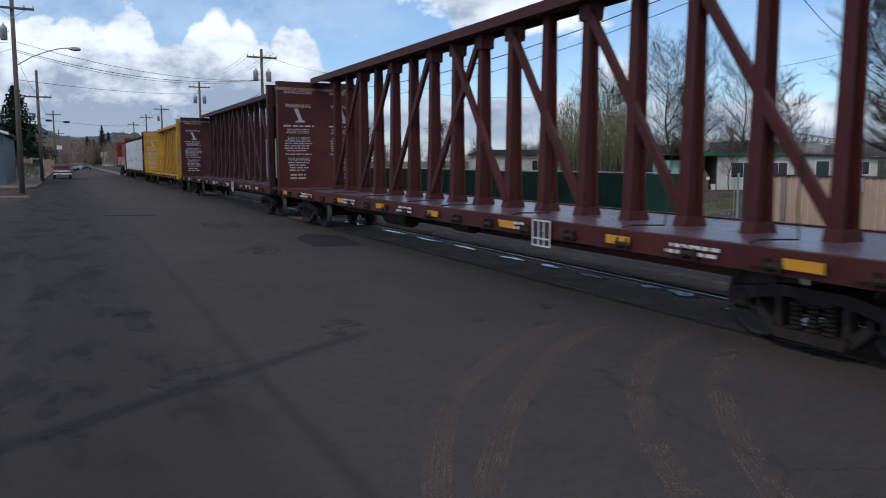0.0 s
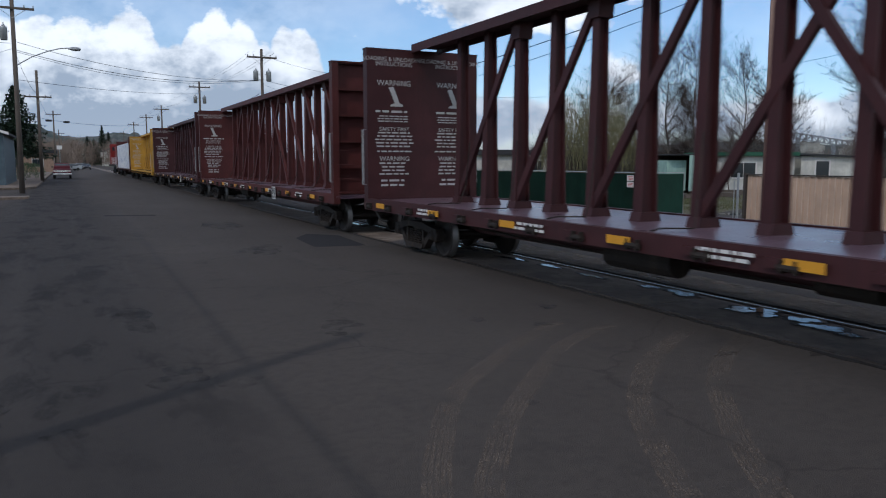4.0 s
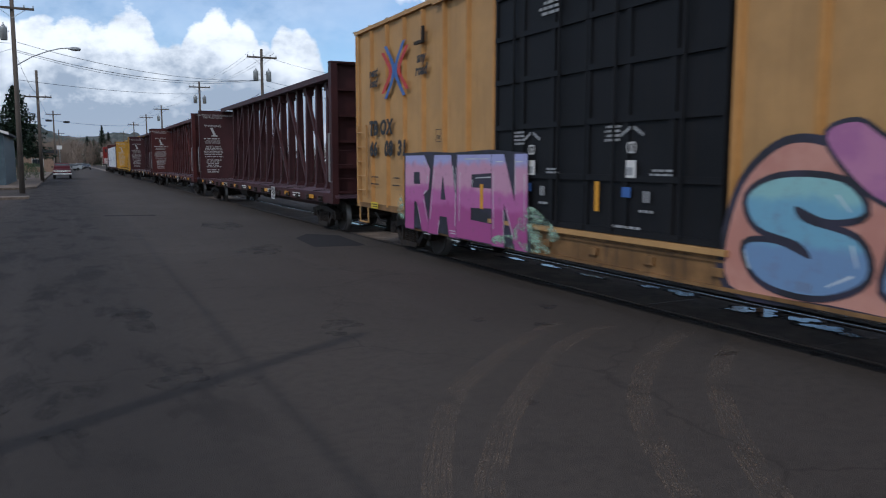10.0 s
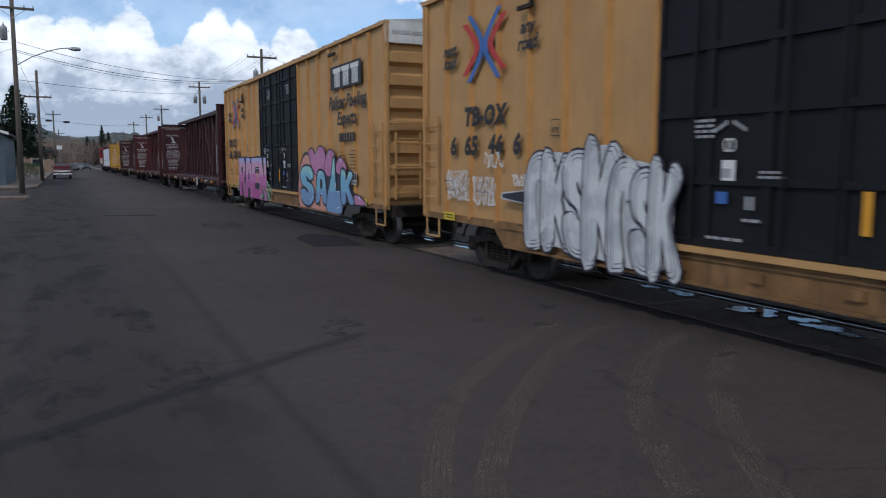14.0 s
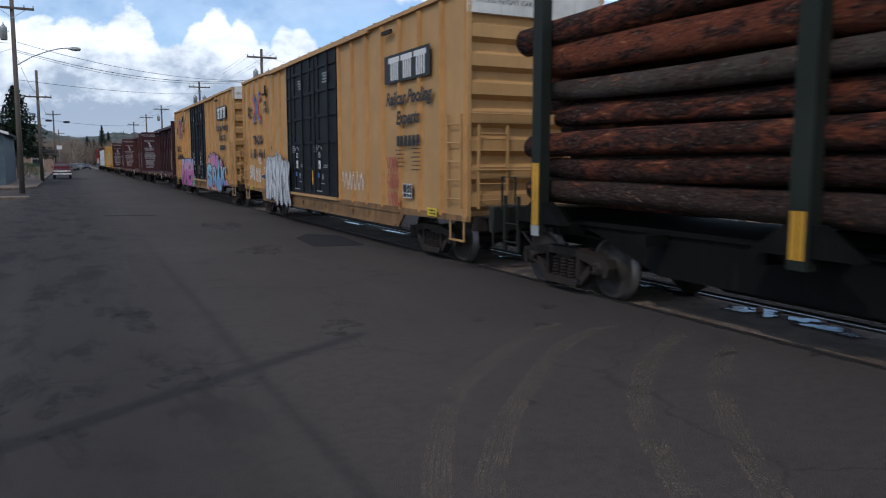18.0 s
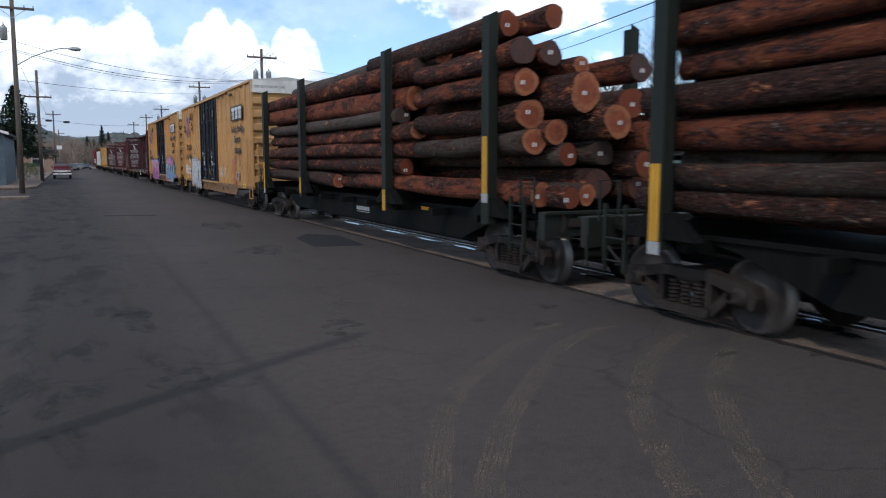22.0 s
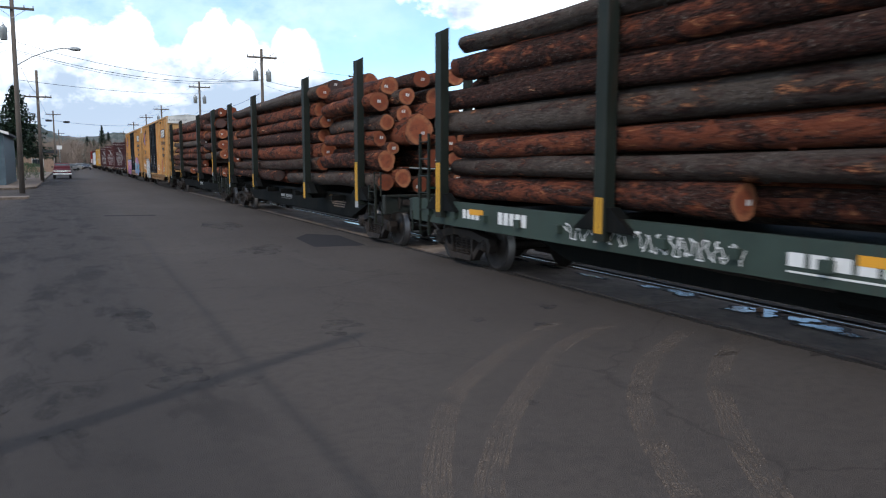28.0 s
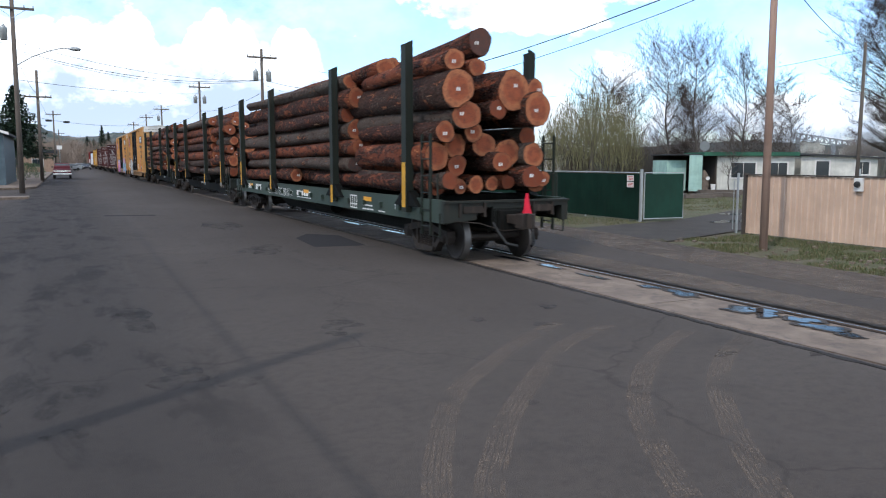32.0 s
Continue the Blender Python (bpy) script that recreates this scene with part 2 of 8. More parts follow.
def make_bark():
    t = Tree("conifer_bark")
    co = t.per_object(t.co)
    info = t.nt.nodes.new("ShaderNodeObjectInfo").outputs["Random"]
    ridge = t.noise(1.0, 8.0, 0.74, t.per_object(t.stretch(24.0, 8.0, 24.0)))
    flake = t.cells(1.0, t.per_object(t.stretch(30.0, 13.0, 30.0), 11.0))
    patch = t.noise(2.2, 9.0, 0.74, t.per_object(t.stretch(1.7, 0.62, 1.7), 21.0), 0.6)
    torn = t.noise(1.0, 9.0, 0.80, t.per_object(t.stretch(7.0, 2.0, 7.0), 53.0), 0.5)
    pale = t.noise(24.0, 6.0, 0.78, t.per_object(t.stretch(1.0, 0.7, 1.0)))
    scar = t.noise(1.0, 7.0, 0.7, t.per_object(t.stretch(4.0, 0.9, 4.0), 71.0), 0.8)
    col = t.mix(t.step(t.math("SUBTRACT", ridge, t.math("MULTIPLY", flake, 0.14)), 0.24, 0.64), (0.0070, 0.0042, 0.0036), (0.085, 0.037, 0.027))
    grey = t.mix(ridge, (0.014, 0.011, 0.010), (0.165, 0.128, 0.105))
    col = t.mix(t.math("MULTIPLY", t.step(info, 0.35, 0.10), t.step(patch, 0.66, 0.45)), col, grey)
    red = t.mix(ridge, (0.065, 0.018, 0.011), (0.30, 0.088, 0.042))
    much = t.math("MULTIPLY", t.math("SUBTRACT", info, 0.5), 0.17)
    col = t.mix(t.step(t.math("ADD", t.math("ADD", t.math("MULTIPLY", patch, 0.6), t.math("MULTIPLY", torn, 0.4)), much), 0.512, 0.585), col, red)
    col = t.mix(t.math("MULTIPLY", t.step(torn, 0.55, 0.62), t.step(patch, 0.50, 0.60)), col, (0.50, 0.21, 0.095))
    col = t.mix(t.step(scar, 0.665, 0.70), col, (0.56, 0.33, 0.19))
    col = t.mix(t.math("MULTIPLY", t.step(pale, 0.56, 0.65), t.math("MULTIPLY", t.step(patch, 0.58, 0.44), 0.75)), col, (0.28, 0.255, 0.215))
    t.set("Base Color", col).set("Roughness", 0.88).set("Specular IOR Level", 0.15)
    t.bump(t.math("ADD", t.math("SUBTRACT", t.math("MULTIPLY", ridge, 1.6), t.math("MULTIPLY", flake, 0.7)), pale), 1.0, 0.045)
    return t.mat


def make_cut_wood(tone):
    """A sawn log end: pale sapwood rim, red heart, growth rings, saw marks and drying checks."""
    t = Tree("sawn_log_end")
    info = t.nt.nodes.new("ShaderNodeObjectInfo").outputs["Random"]
    flat = t.stretch(1.0, 0.0, 1.0)
    dist = t.nt.nodes.new("ShaderNodeVectorMath")
    dist.operation = "LENGTH"
    t.nt.links.new(flat, dist.inputs[0])
    wob = t.noise(6.0, 4.0, 0.6)
    unit = t.nt.nodes.new("ShaderNodeMapping")
    unit.inputs["Location"].default_value, unit.inputs["Scale"].default_value = (-1.0, 0.0, -1.0), (2.0, 0.0, 2.0)
    t.nt.links.new(t.nt.nodes.new("ShaderNodeTexCoord").outputs["Generated"], unit.inputs[0])
    rel = t.nt.nodes.new("ShaderNodeVectorMath")
    rel.operation = "LENGTH"
    t.nt.links.new(unit.outputs[0], rel.inputs[0])
    q = t.math("ADD", rel.outputs[1], t.math("MULTIPLY", t.math("SUBTRACT", wob, 0.5), 0.35))
    rim = tuple(min(1.0, v * k) for v, k in zip(tone, (1.12, 1.25, 1.30)))
    heart = tuple(v * k for v, k in zip(tone, (0.85, 0.70, 0.74)))
    col = t.mix(t.step(q, 0.55, 0.78), heart, rim)
    col = t.mix(t.step(info, 0.25, 0.95), col, tuple(v * k for v, k in zip(tone, (0.50, 0.36, 0.36))))
    col = t.mix(t.step(info, 0.90, 0.94), col, (0.050, 0.040, 0.038))
    rings = t.math("SINE", t.math("MULTIPLY", t.math("ADD", dist.outputs[1], t.math("MULTIPLY", wob, 0.09)), 150.0))
    col = t.mix(t.math("MULTIPLY", t.step(rings, -0.2, 0.9), 0.07), col, tuple(v * 0.45 for v in tone))
    col = t.mix(t.math("MULTIPLY", t.step(t.noise(1.0, 6.0, 0.7, t.per_object(t.stretch(50.0, 1.0, 4.0, 0.6))), 0.50, 0.70), 0.45), col, (0.16, 0.060, 0.036))
    col = t.mix(t.math("MULTIPLY", t.step(t.noise(8.0, 8.0, 0.75, t.per_object(t.co)), 0.44, 0.64), 0.62), col, (0.11, 0.042, 0.028))
    col = t.mix(t.math("MULTIPLY", t.step(q, 0.97, 1.06), 0.85), col, (0.035, 0.018, 0.014))
    t.set("Base Color", col).set("Roughness", 0.85).set("Specular IOR Level", 0.2)
    t.bump(t.math("ADD", t.noise(60.0, 3.0), t.math("MULTIPLY", rings, 0.25)), 0.5, 0.008)
    return t.mat


def make_weathered_wood(name, a, b):
    t = Tree(name)
    g = t.noise(1.0, 7.0, 0.65, t.stretch(22.0, 22.0, 0.7))
    s = t.noise(1.3, 5.0, 0.6)
    col = t.mix(g, a, b)
    col = t.mix(t.math("MULTIPLY", t.step(s, 0.5, 0.72), 0.4), col, tuple(v * 0.5 for v in a))
    t.set("Base Color", col).set("Roughness", 0.9)
    t.bump(g, 0.5, 0.015)
    return t.mat


def make_water():
    t = Tree("puddle_water")
    t.set("Base Color", (0.012, 0.013, 0.014)).set("Roughness", 0.07).set("IOR", 1.33).set("Specular IOR Level", 0.24)
    t.bump(t.noise(5.0, 2.0), 0.015, 0.01)
    return t.mat


def make_marks(name, c, density, stretch=(30.0, 3.0, 1.0), lo=0.34, hi=0.68):
    """A thin smear on the road that the grit shows through."""
    t = Tree(name)
    n = t.noise(3.0, 6.0, 0.7)
    f = t.noise(1.0, 5.0, 0.7, t.stretch(*stretch))
    t.set("Base Color", c).set("Roughness", 0.9)
    t.fade(t.math("MULTIPLY", t.math("MULTIPLY", t.step(n, lo, hi), t.step(f, lo, hi)), density))
    return t.mat


def make_foliage(name, a, b, rough=0.7):
    t = Tree(name)
    g = t.nt.nodes.new("ShaderNodeNewGeometry").outputs["Random Per Island"]
    t.set("Base Color", t.mix(g, a, b)).set("Roughness", rough)
    return t.mat


def make_forest():
    t = Tree("mixed_forest")
    a, b = t.noise(0.02, 6.0, 0.65), t.noise(0.14, 5.0, 0.7)
    col = t.mix(t.step(a, 0.40, 0.62), (0.040, 0.060, 0.050), (0.120, 0.110, 0.100))
    col = t.mix(t.math("MULTIPLY", t.step(b, 0.5, 0.7), 0.6), col, (0.030, 0.048, 0.046))
    t.set("Base Color", col).set("Roughness", 1.0)
    t.bump(b, 1.0, 4.0)
    return t.mat


def make_glass(name="window_glass", tint=(0.03, 0.035, 0.04)):
    t = Tree(name)
    t.set("Base Color", tint).set("Roughness", 0.06).set("Specular IOR Level", 0.9)
    return t.mat


M = {
    "asphalt": make_asphalt(), "concrete": make_concrete(), "grass": make_grass_ground(), "bark": make_bark(),
    "cut": make_cut_wood((0.31, 0.105, 0.047)), "pole": make_weathered_wood("pole_wood", (0.23, 0.135, 0.10), (0.42, 0.285, 0.22)),
    "pole_grey": make_weathered_wood("grey_pole_wood", (0.07, 0.055, 0.045), (0.13, 0.105, 0.085)),
    "tie": make_weathered_wood("dark_timber", (0.03, 0.024, 0.02), (0.07, 0.055, 0.045)),
    "dirt": plain("wet_dirt", (0.036, 0.030, 0.025), 0.92, 0.0, 0.75, 1.3, 0.9), "stencilgrey": plain("faded_stencil", (0.30, 0.30, 0.30), 0.7, 0.0, 0.3),
    "water": make_water(), "glass": make_glass(),
    "maroon": painted("maroon_paint", (0.080, 0.020, 0.018), (0.030, 0.014, 0.012), 0.45),
    "plum": painted("plum_paint", (0.056, 0.018, 0.019), (0.022, 0.012, 0.012), 0.45),
    "deck": painted("worn_deck_paint", (0.125, 0.075, 0.095), (0.05, 0.03, 0.035), 0.4, rough=0.30, streak=False, gloss=0.8),
    "yellow": painted("box_yellow_paint", (0.465, 0.265, 0.105), (0.27, 0.14, 0.06), 0.26, fade=0.82), "sillyellow": painted("grimy_sill_paint", (0.25, 0.135, 0.055), (0.05, 0.034, 0.025), 0.85, fade=0.6, scale=2.5), "ribyellow": painted("rib_orange_paint", (0.51, 0.255, 0.080), (0.30, 0.13, 0.05), 0.3),
    "lumber_yellow": painted("centre_beam_yellow", (0.50, 0.27, 0.035), (0.16, 0.08, 0.03), 0.4),
    "roofgrey": painted("galvanised_roof", (0.50, 0.50, 0.47), (0.22, 0.19, 0.15), 0.45),
    "endwhite": painted("white_band_paint", (0.66, 0.64, 0.60), (0.33, 0.28, 0.22), 0.4),
    "doorblack": painted("door_black_paint", (0.0125, 0.0130, 0.0150), (0.024, 0.020, 0.017), 0.30, rough=0.62, gloss=0.16),
    "darkgreen": painted("stake_green_paint", (0.021, 0.025, 0.020), (0.035, 0.024, 0.016), 0.6, gloss=0.12),
    "green": painted("flat_car_green_paint", (0.036, 0.052, 0.041), (0.05, 0.04, 0.028), 0.45),
    "blackcar": painted("flat_car_black_paint", (0.007, 0.0075, 0.007), (0.020, 0.015, 0.012), 0.5, rough=0.7, gloss=0.08),
    "blackgreen": painted("grimy_green_paint", (0.020, 0.023, 0.019), (0.045, 0.028, 0.018), 0.7),
    "iron": painted("truck_iron", (0.030, 0.023, 0.019), (0.075, 0.050, 0.036), 0.6, rough=0.75, scale=4.0),
    "wheel": plain("wheel_steel", (0.05, 0.042, 0.038), 0.6, 0.4),
    "tread": plain("polished_steel", (0.55, 0.54, 0.52), 0.25, 1.0, 0.1), "wheelrim": plain("worn_wheel_rim", (0.17, 0.155, 0.145), 0.45, 0.7, 0.3),
    "reflector": plain("yellow_reflective_tape", (0.60, 0.28, 0.025), 0.35, 0.0, 0.15),
    "locored": painted("locomotive_red_paint", (0.22, 0.022, 0.018), (0.05, 0.02, 0.018), 0.5),
    "stencilpale": plain("pale_stencil", (0.40, 0.385, 0.375), 0.65, 0.0, 0.3),
    "crumble": plain("crumbled_asphalt", (0.016, 0.013, 0.011), 0.85, 0.0, 0.7, 22.0, 0.9),
    "labelyellow": plain("label_yellow", (0.62, 0.46, 0.03), 0.5, 0.0, 0.12),
    "stakeyellow": painted("stake_yellow_paint", (0.62, 0.32, 0.03), (0.12, 0.08, 0.03), 0.35),
    "white": plain("stencil_white", (0.62, 0.60, 0.57), 0.6, 0.0, 0.2),
    "black": plain("stencil_black", (0.025, 0.024, 0.024), 0.6),
    "red": plain("signal_red_paint", (0.42, 0.030, 0.022), 0.5), "blue": plain("stripe_blue_paint", (0.05, 0.12, 0.33), 0.5),
    "rail": plain("rail_steel", (0.060, 0.042, 0.033), 0.62, 0.25, 0.45, 3.0, 0.4), "flagred": plain("red_cloth", (0.52, 0.012, 0.035), 0.8),
    "rubber": plain("black_rubber", (0.018, 0.018, 0.018), 0.8), "wire": plain("cable_black", (0.022, 0.022, 0.024), 0.7),
    "zinc": plain("galvanised_steel", (0.36, 0.37, 0.37), 0.45, 0.6), "chrome": plain("chrome", (0.7, 0.7, 0.7), 0.15, 1.0, 0.05),
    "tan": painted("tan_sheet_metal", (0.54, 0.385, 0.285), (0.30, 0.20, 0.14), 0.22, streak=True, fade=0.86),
    # the fence tan again, brighter, with the light on its ribs painted in
    "tan_rib_lit": painted("lit_rib_tan_sheet_metal", (0.63, 0.47, 0.36), (0.35, 0.24, 0.17), 0.2),
    "screen": painted("green_privacy_mesh", (0.013, 0.045, 0.030), (0.02, 0.03, 0.02), 0.3, rough=0.85),
    "siding": painted("cream_siding", (0.60, 0.58, 0.52), (0.33, 0.30, 0.24), 0.3), "mint": painted("mint_siding", (0.36, 0.52, 0.45), (0.2, 0.28, 0.22), 0.3),
    "greenroof": painted("green_fascia", (0.035, 0.115, 0.070), (0.03, 0.05, 0.04), 0.3), "darkroof": plain("dark_shingles", (0.04, 0.04, 0.042), 0.85),
    "twig": plain("bare_twigs", (0.058, 0.041, 0.034), 0.9), "trunk": make_weathered_wood("tree_bark", (0.05, 0.041, 0.034), (0.125, 0.105, 0.088)),
    "willow": make_foliage("willow_catkins", (0.085, 0.080, 0.034), (0.185, 0.165, 0.075)),
    "needle": make_foliage("conifer_needles", (0.012, 0.030, 0.016), (0.030, 0.055, 0.026)),
    "hedge": make_foliage("hedge_leaves", (0.02, 0.05, 0.018), (0.05, 0.08, 0.025)),
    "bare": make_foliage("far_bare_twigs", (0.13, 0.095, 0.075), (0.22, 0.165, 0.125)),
    "brush": make_foliage("bare_brush", (0.045, 0.034, 0.027), (0.12, 0.090, 0.068)),
    "blade": make_foliage("grass_blades", (0.040, 0.062, 0.014), (0.125, 0.105, 0.048)),
    "bluewall": painted("slate_blue_siding", (0.085, 0.115, 0.135), (0.05, 0.06, 0.07), 0.3), "brick": painted("tan_brick", (0.33, 0.22, 0.16), (0.18, 0.12, 0.09), 0.3, scale=3.0),
    "pickupred": painted("dark_red_car_paint", (0.075, 0.010, 0.016), (0.03, 0.012, 0.012), 0.2, rough=0.5, streak=False, bump=0.0, gloss=0.15),
    "carsilver": plain("silver_car_paint", (0.42, 0.43, 0.44), 0.3, 0.5, 0.05), "cardark": plain("dark_car_paint", (0.03, 0.032, 0.04), 0.3, 0.2, 0.1),
    "bridgegrey": plain("bridge_grey_paint", (0.30, 0.33, 0.36), 0.7),
    "forest": make_forest(),
    "mud": make_marks("dried_mud", (0.170, 0.126, 0.092), 0.44, (26.0, 26.0, 1.0), 0.34, 0.60),
    "silt": make_marks("brown_silt", (0.105, 0.078, 0.058), 0.75, (1.2, 0.5, 1.0), 0.26, 0.62), "wet": make_marks("damp_concrete", (0.030, 0.023, 0.019), 0.95, (0.6, 0.6, 1.0), 0.10, 0.35), "tar": make_marks("tar_smear", (0.025, 0.023, 0.023), 0.42, (2.0, 1.2, 1.0)),
}

# ---- mesh helpers ----


def box(bm, x0, x1, y0, y1, z0, z1):
    v = [bm.verts.new(p) for p in ((x0, y0, z0), (x1, y0, z0), (x1, y1, z0), (x0, y1, z0), (x0, y0, z1), (x1, y0, z1), (x1, y1, z1), (x0, y1, z1))]
    for f in ((3, 2, 1, 0), (4, 5, 6, 7), (0, 1, 5, 4), (1, 2, 6, 5), (2, 3, 7, 6), (3, 0, 4, 7)):
        bm.faces.new([v[i] for i in f])
    return bm


def loft(bm, rings, closed=True, cap=True):
    """Join rings of equal count into a skin."""
    vs = [[bm.verts.new(p) for p in r] for r in rings]
    n = len(vs[0])
    for a, b in zip(vs, vs[1:]):
        for i in range(n if closed else n - 1):
            j = (i + 1) % n
            bm.faces.new((a[i], a[j], b[j], b[i]))
    if cap and n > 2:
        bm.faces.new(vs[0][::-1]), bm.faces.new(vs[-1])
    return bm


def slab(bm, poly, axis, lo, hi):
    """A polygon of two coordinates, drawn out along the third axis (0, 1 or 2)."""
    def at(p, w):
        c = list(p)
        c.insert(axis, w)
        return c
    area = sum(a[0] * b[1] - b[0] * a[1] for a, b in zip(poly, poly[1:] + poly[:1]))
    if (area > 0) == (axis == 1):
        poly = poly[::-1]
    loft(bm, [[at(p, lo) for p in poly], [at(p, hi) for p in poly]])
    return bm


def rod(bm, a, b, r, r2=None, seg=8):
    a, b = Vector(a), Vector(b)
    r2 = r if r2 is None else r2
    q = (b - a).to_track_quat("Z", "Y")
    ring = [Vector((math.cos(k * 2 * math.pi / seg), math.sin(k * 2 * math.pi / seg), 0)) for k in range(seg)]
    return loft(bm, [[a + q @ (p * r) for p in ring], [b + q @ (p * r2) for p in ring]])


def pipe(bm, pts, r, seg=6):
    """One bent tube through the points."""
    pts = [Vector(p) for p in pts]
    rings = []
    for i, p in enumerate(pts):
        d = (pts[min(i + 1, len(pts) - 1)] - pts[max(i - 1, 0)]).normalized()
        ref = Vector((0, 0, 1)) if abs(d.z) < 0.95 else Vector((1, 0, 0))
        if rings:
            side = (last - d * last.dot(d))
            side = side.normalized() if side.length > 1e-4 else d.cross(ref).normalized()
        else:
            side = d.cross(ref).normalized()
        last = side
        up = d.cross(side)
        rings.append([p + (side * math.cos(k * 2 * math.pi / seg) + up * math.sin(k * 2 * math.pi / seg)) * r for k in range(seg)])
    return loft(bm, rings)


def turned(bm, profile, seg=24, axis="x", at=(0, 0, 0)):
    """A lathe: profile of (along, radius) about an axis through at."""
    rings = []
    for w, r in profile:
        ring = []
        for k in range(seg):
            c, s = math.cos(k * 2 * math.pi / seg) * r, math.sin(k * 2 * math.pi / seg) * r
            p = {"x": (w, c, s), "y": (s, w, c), "z": (c, s, w)}[axis]
            ring.append((p[0] + at[0], p[1] + at[1], p[2] + at[2]))
        rings.append(ring)
    return loft(bm, rings)


def mesh_of(name, bm, material, smooth=False, bevel=0.0):
    if bevel:
        bmesh.ops.bevel(bm, geom=list(bm.edges), offset=bevel, segments=1, affect="EDGES", clamp_overlap=True)
    if smooth:
        for f in bm.faces:
            f.smooth = len(f.verts) == 4
    me = bpy.data.meshes.new(name)
    bm.to_mesh(me)
    bm.free()
    for m in material if isinstance(material, (list, tuple)) else [material]:
        me.materials.append(m)
    return me


def part(name, bm, material, parent, label="", smooth=False, bevel=0.0):
    ob = new(name, mesh_of(name, bm, material, smooth, bevel))
    ob.parent = parent
    if label:
        ob["label"] = label
    return ob


def again(ob, parent, m=None):
    """A further copy of a part on the same mesh."""
    o = ob.copy()
    scene.collection.objects.link(o)
    o.parent = parent
    if m is not None:
        o.matrix_basis = m
    return o


def thing(name, m, label, category, group="", kind=""):
    e = new(name)
    e.empty_display_size = 0.3
    e.matrix_world = m
    return tagged(e, label, category, group, kind)


def solid(name, bm, material, label="", category="", group="", kind="", smooth=False, m=None, bevel=0.0):
    ob = new(name, mesh_of(name, bm, material, smooth, bevel))
    if m is not None:
        ob.matrix_world = m
    return tagged(ob, label, category, group, kind)


def nb():
    return bmesh.new()


SIDE = Matrix(((0, 0, -1, 0), (-1, 0, 0, 0), (0, 1, 0, 0), (0, 0, 0, 1)))      # reads from the west, along the train's side
REARWARD = Matrix(((1, 0, 0, 0), (0, 0, -1, 0), (0, 1, 0, 0), (0, 0, 0, 1)))   # reads from behind the train


def lettering(text, size, at, turn, material, parent, shear=0.0, width=1.0, bold=0.0, spacing=1.0, align="CENTER"):
    cu = bpy.data.curves.new("lettering", "FONT")
    cu.body, cu.size, cu.align_x, cu.align_y, cu.shear, cu.offset, cu.space_character, cu.space_line = text, size, align, "CENTER", shear, bold, spacing, 0.85
    cu.extrude, cu.resolution_u = 0.001, 3
    tmp = new("lettering", cu)
    bpy.context.view_layer.update()
    me = bpy.data.meshes.new_from_object(tmp.evaluated_get(bpy.context.evaluated_depsgraph_get()))
    bpy.data.objects.remove(tmp)
    me.materials.clear()
    me.materials.append(material)
    me.transform(Matrix.Translation(at) @ turn @ Matrix.Diagonal((width, 1, 1, 1)))
    ob = new("lettering", me)
    ob.parent = parent
    return ob


def bars(bm, rng, y0, y1, z0, z1, x, rows, fill=0.55, facing="side"):
    """Lines of writing too small to read, as rows of short bars."""
    dz = (z1 - z0) / rows
    for k in range(rows):
        z = z0 + (k + 0.5) * dz
        y = y0 + rng.uniform(0, 0.1) * (y1 - y0)
        end = y1 - rng.uniform(0, 0.25) * (y1 - y0)
        while y < end:
            w = rng.uniform(0.8, 2.6) * dz
            if facing == "side":
                box(bm, x - 0.003, x, y, min(y + w, end), z - dz * fill / 2, z + dz * fill / 2)
            else:
                box(bm, y, min(y + w, end), x - 0.003, x, z - dz * fill / 2, z + dz * fill / 2)
            y += w + dz * 0.45
    return bm


# ---- the street ----


def make_ground():
    bm = nb()
    span = 3200.0
    pts = [math.copysign((abs(k) / 30.0) ** 2.4 * span, k) for k in range(-30, 31)]
    vs = [[None] * 61 for _ in range(61)]
    for i, x in enumerate(pts):
        for j, y in enumerate(pts):
            vs[i][j] = bm.verts.new((x, y, -0.05))
    for i in range(60):
        for j in range(60):
            bm.faces.new((vs[i][j], vs[i + 1][j], vs[i + 1][j + 1], vs[i][j + 1]))
    solid("ground", bm, M["grass"], "flat ground of rough winter grass and dirt", "ground", kind="structure")


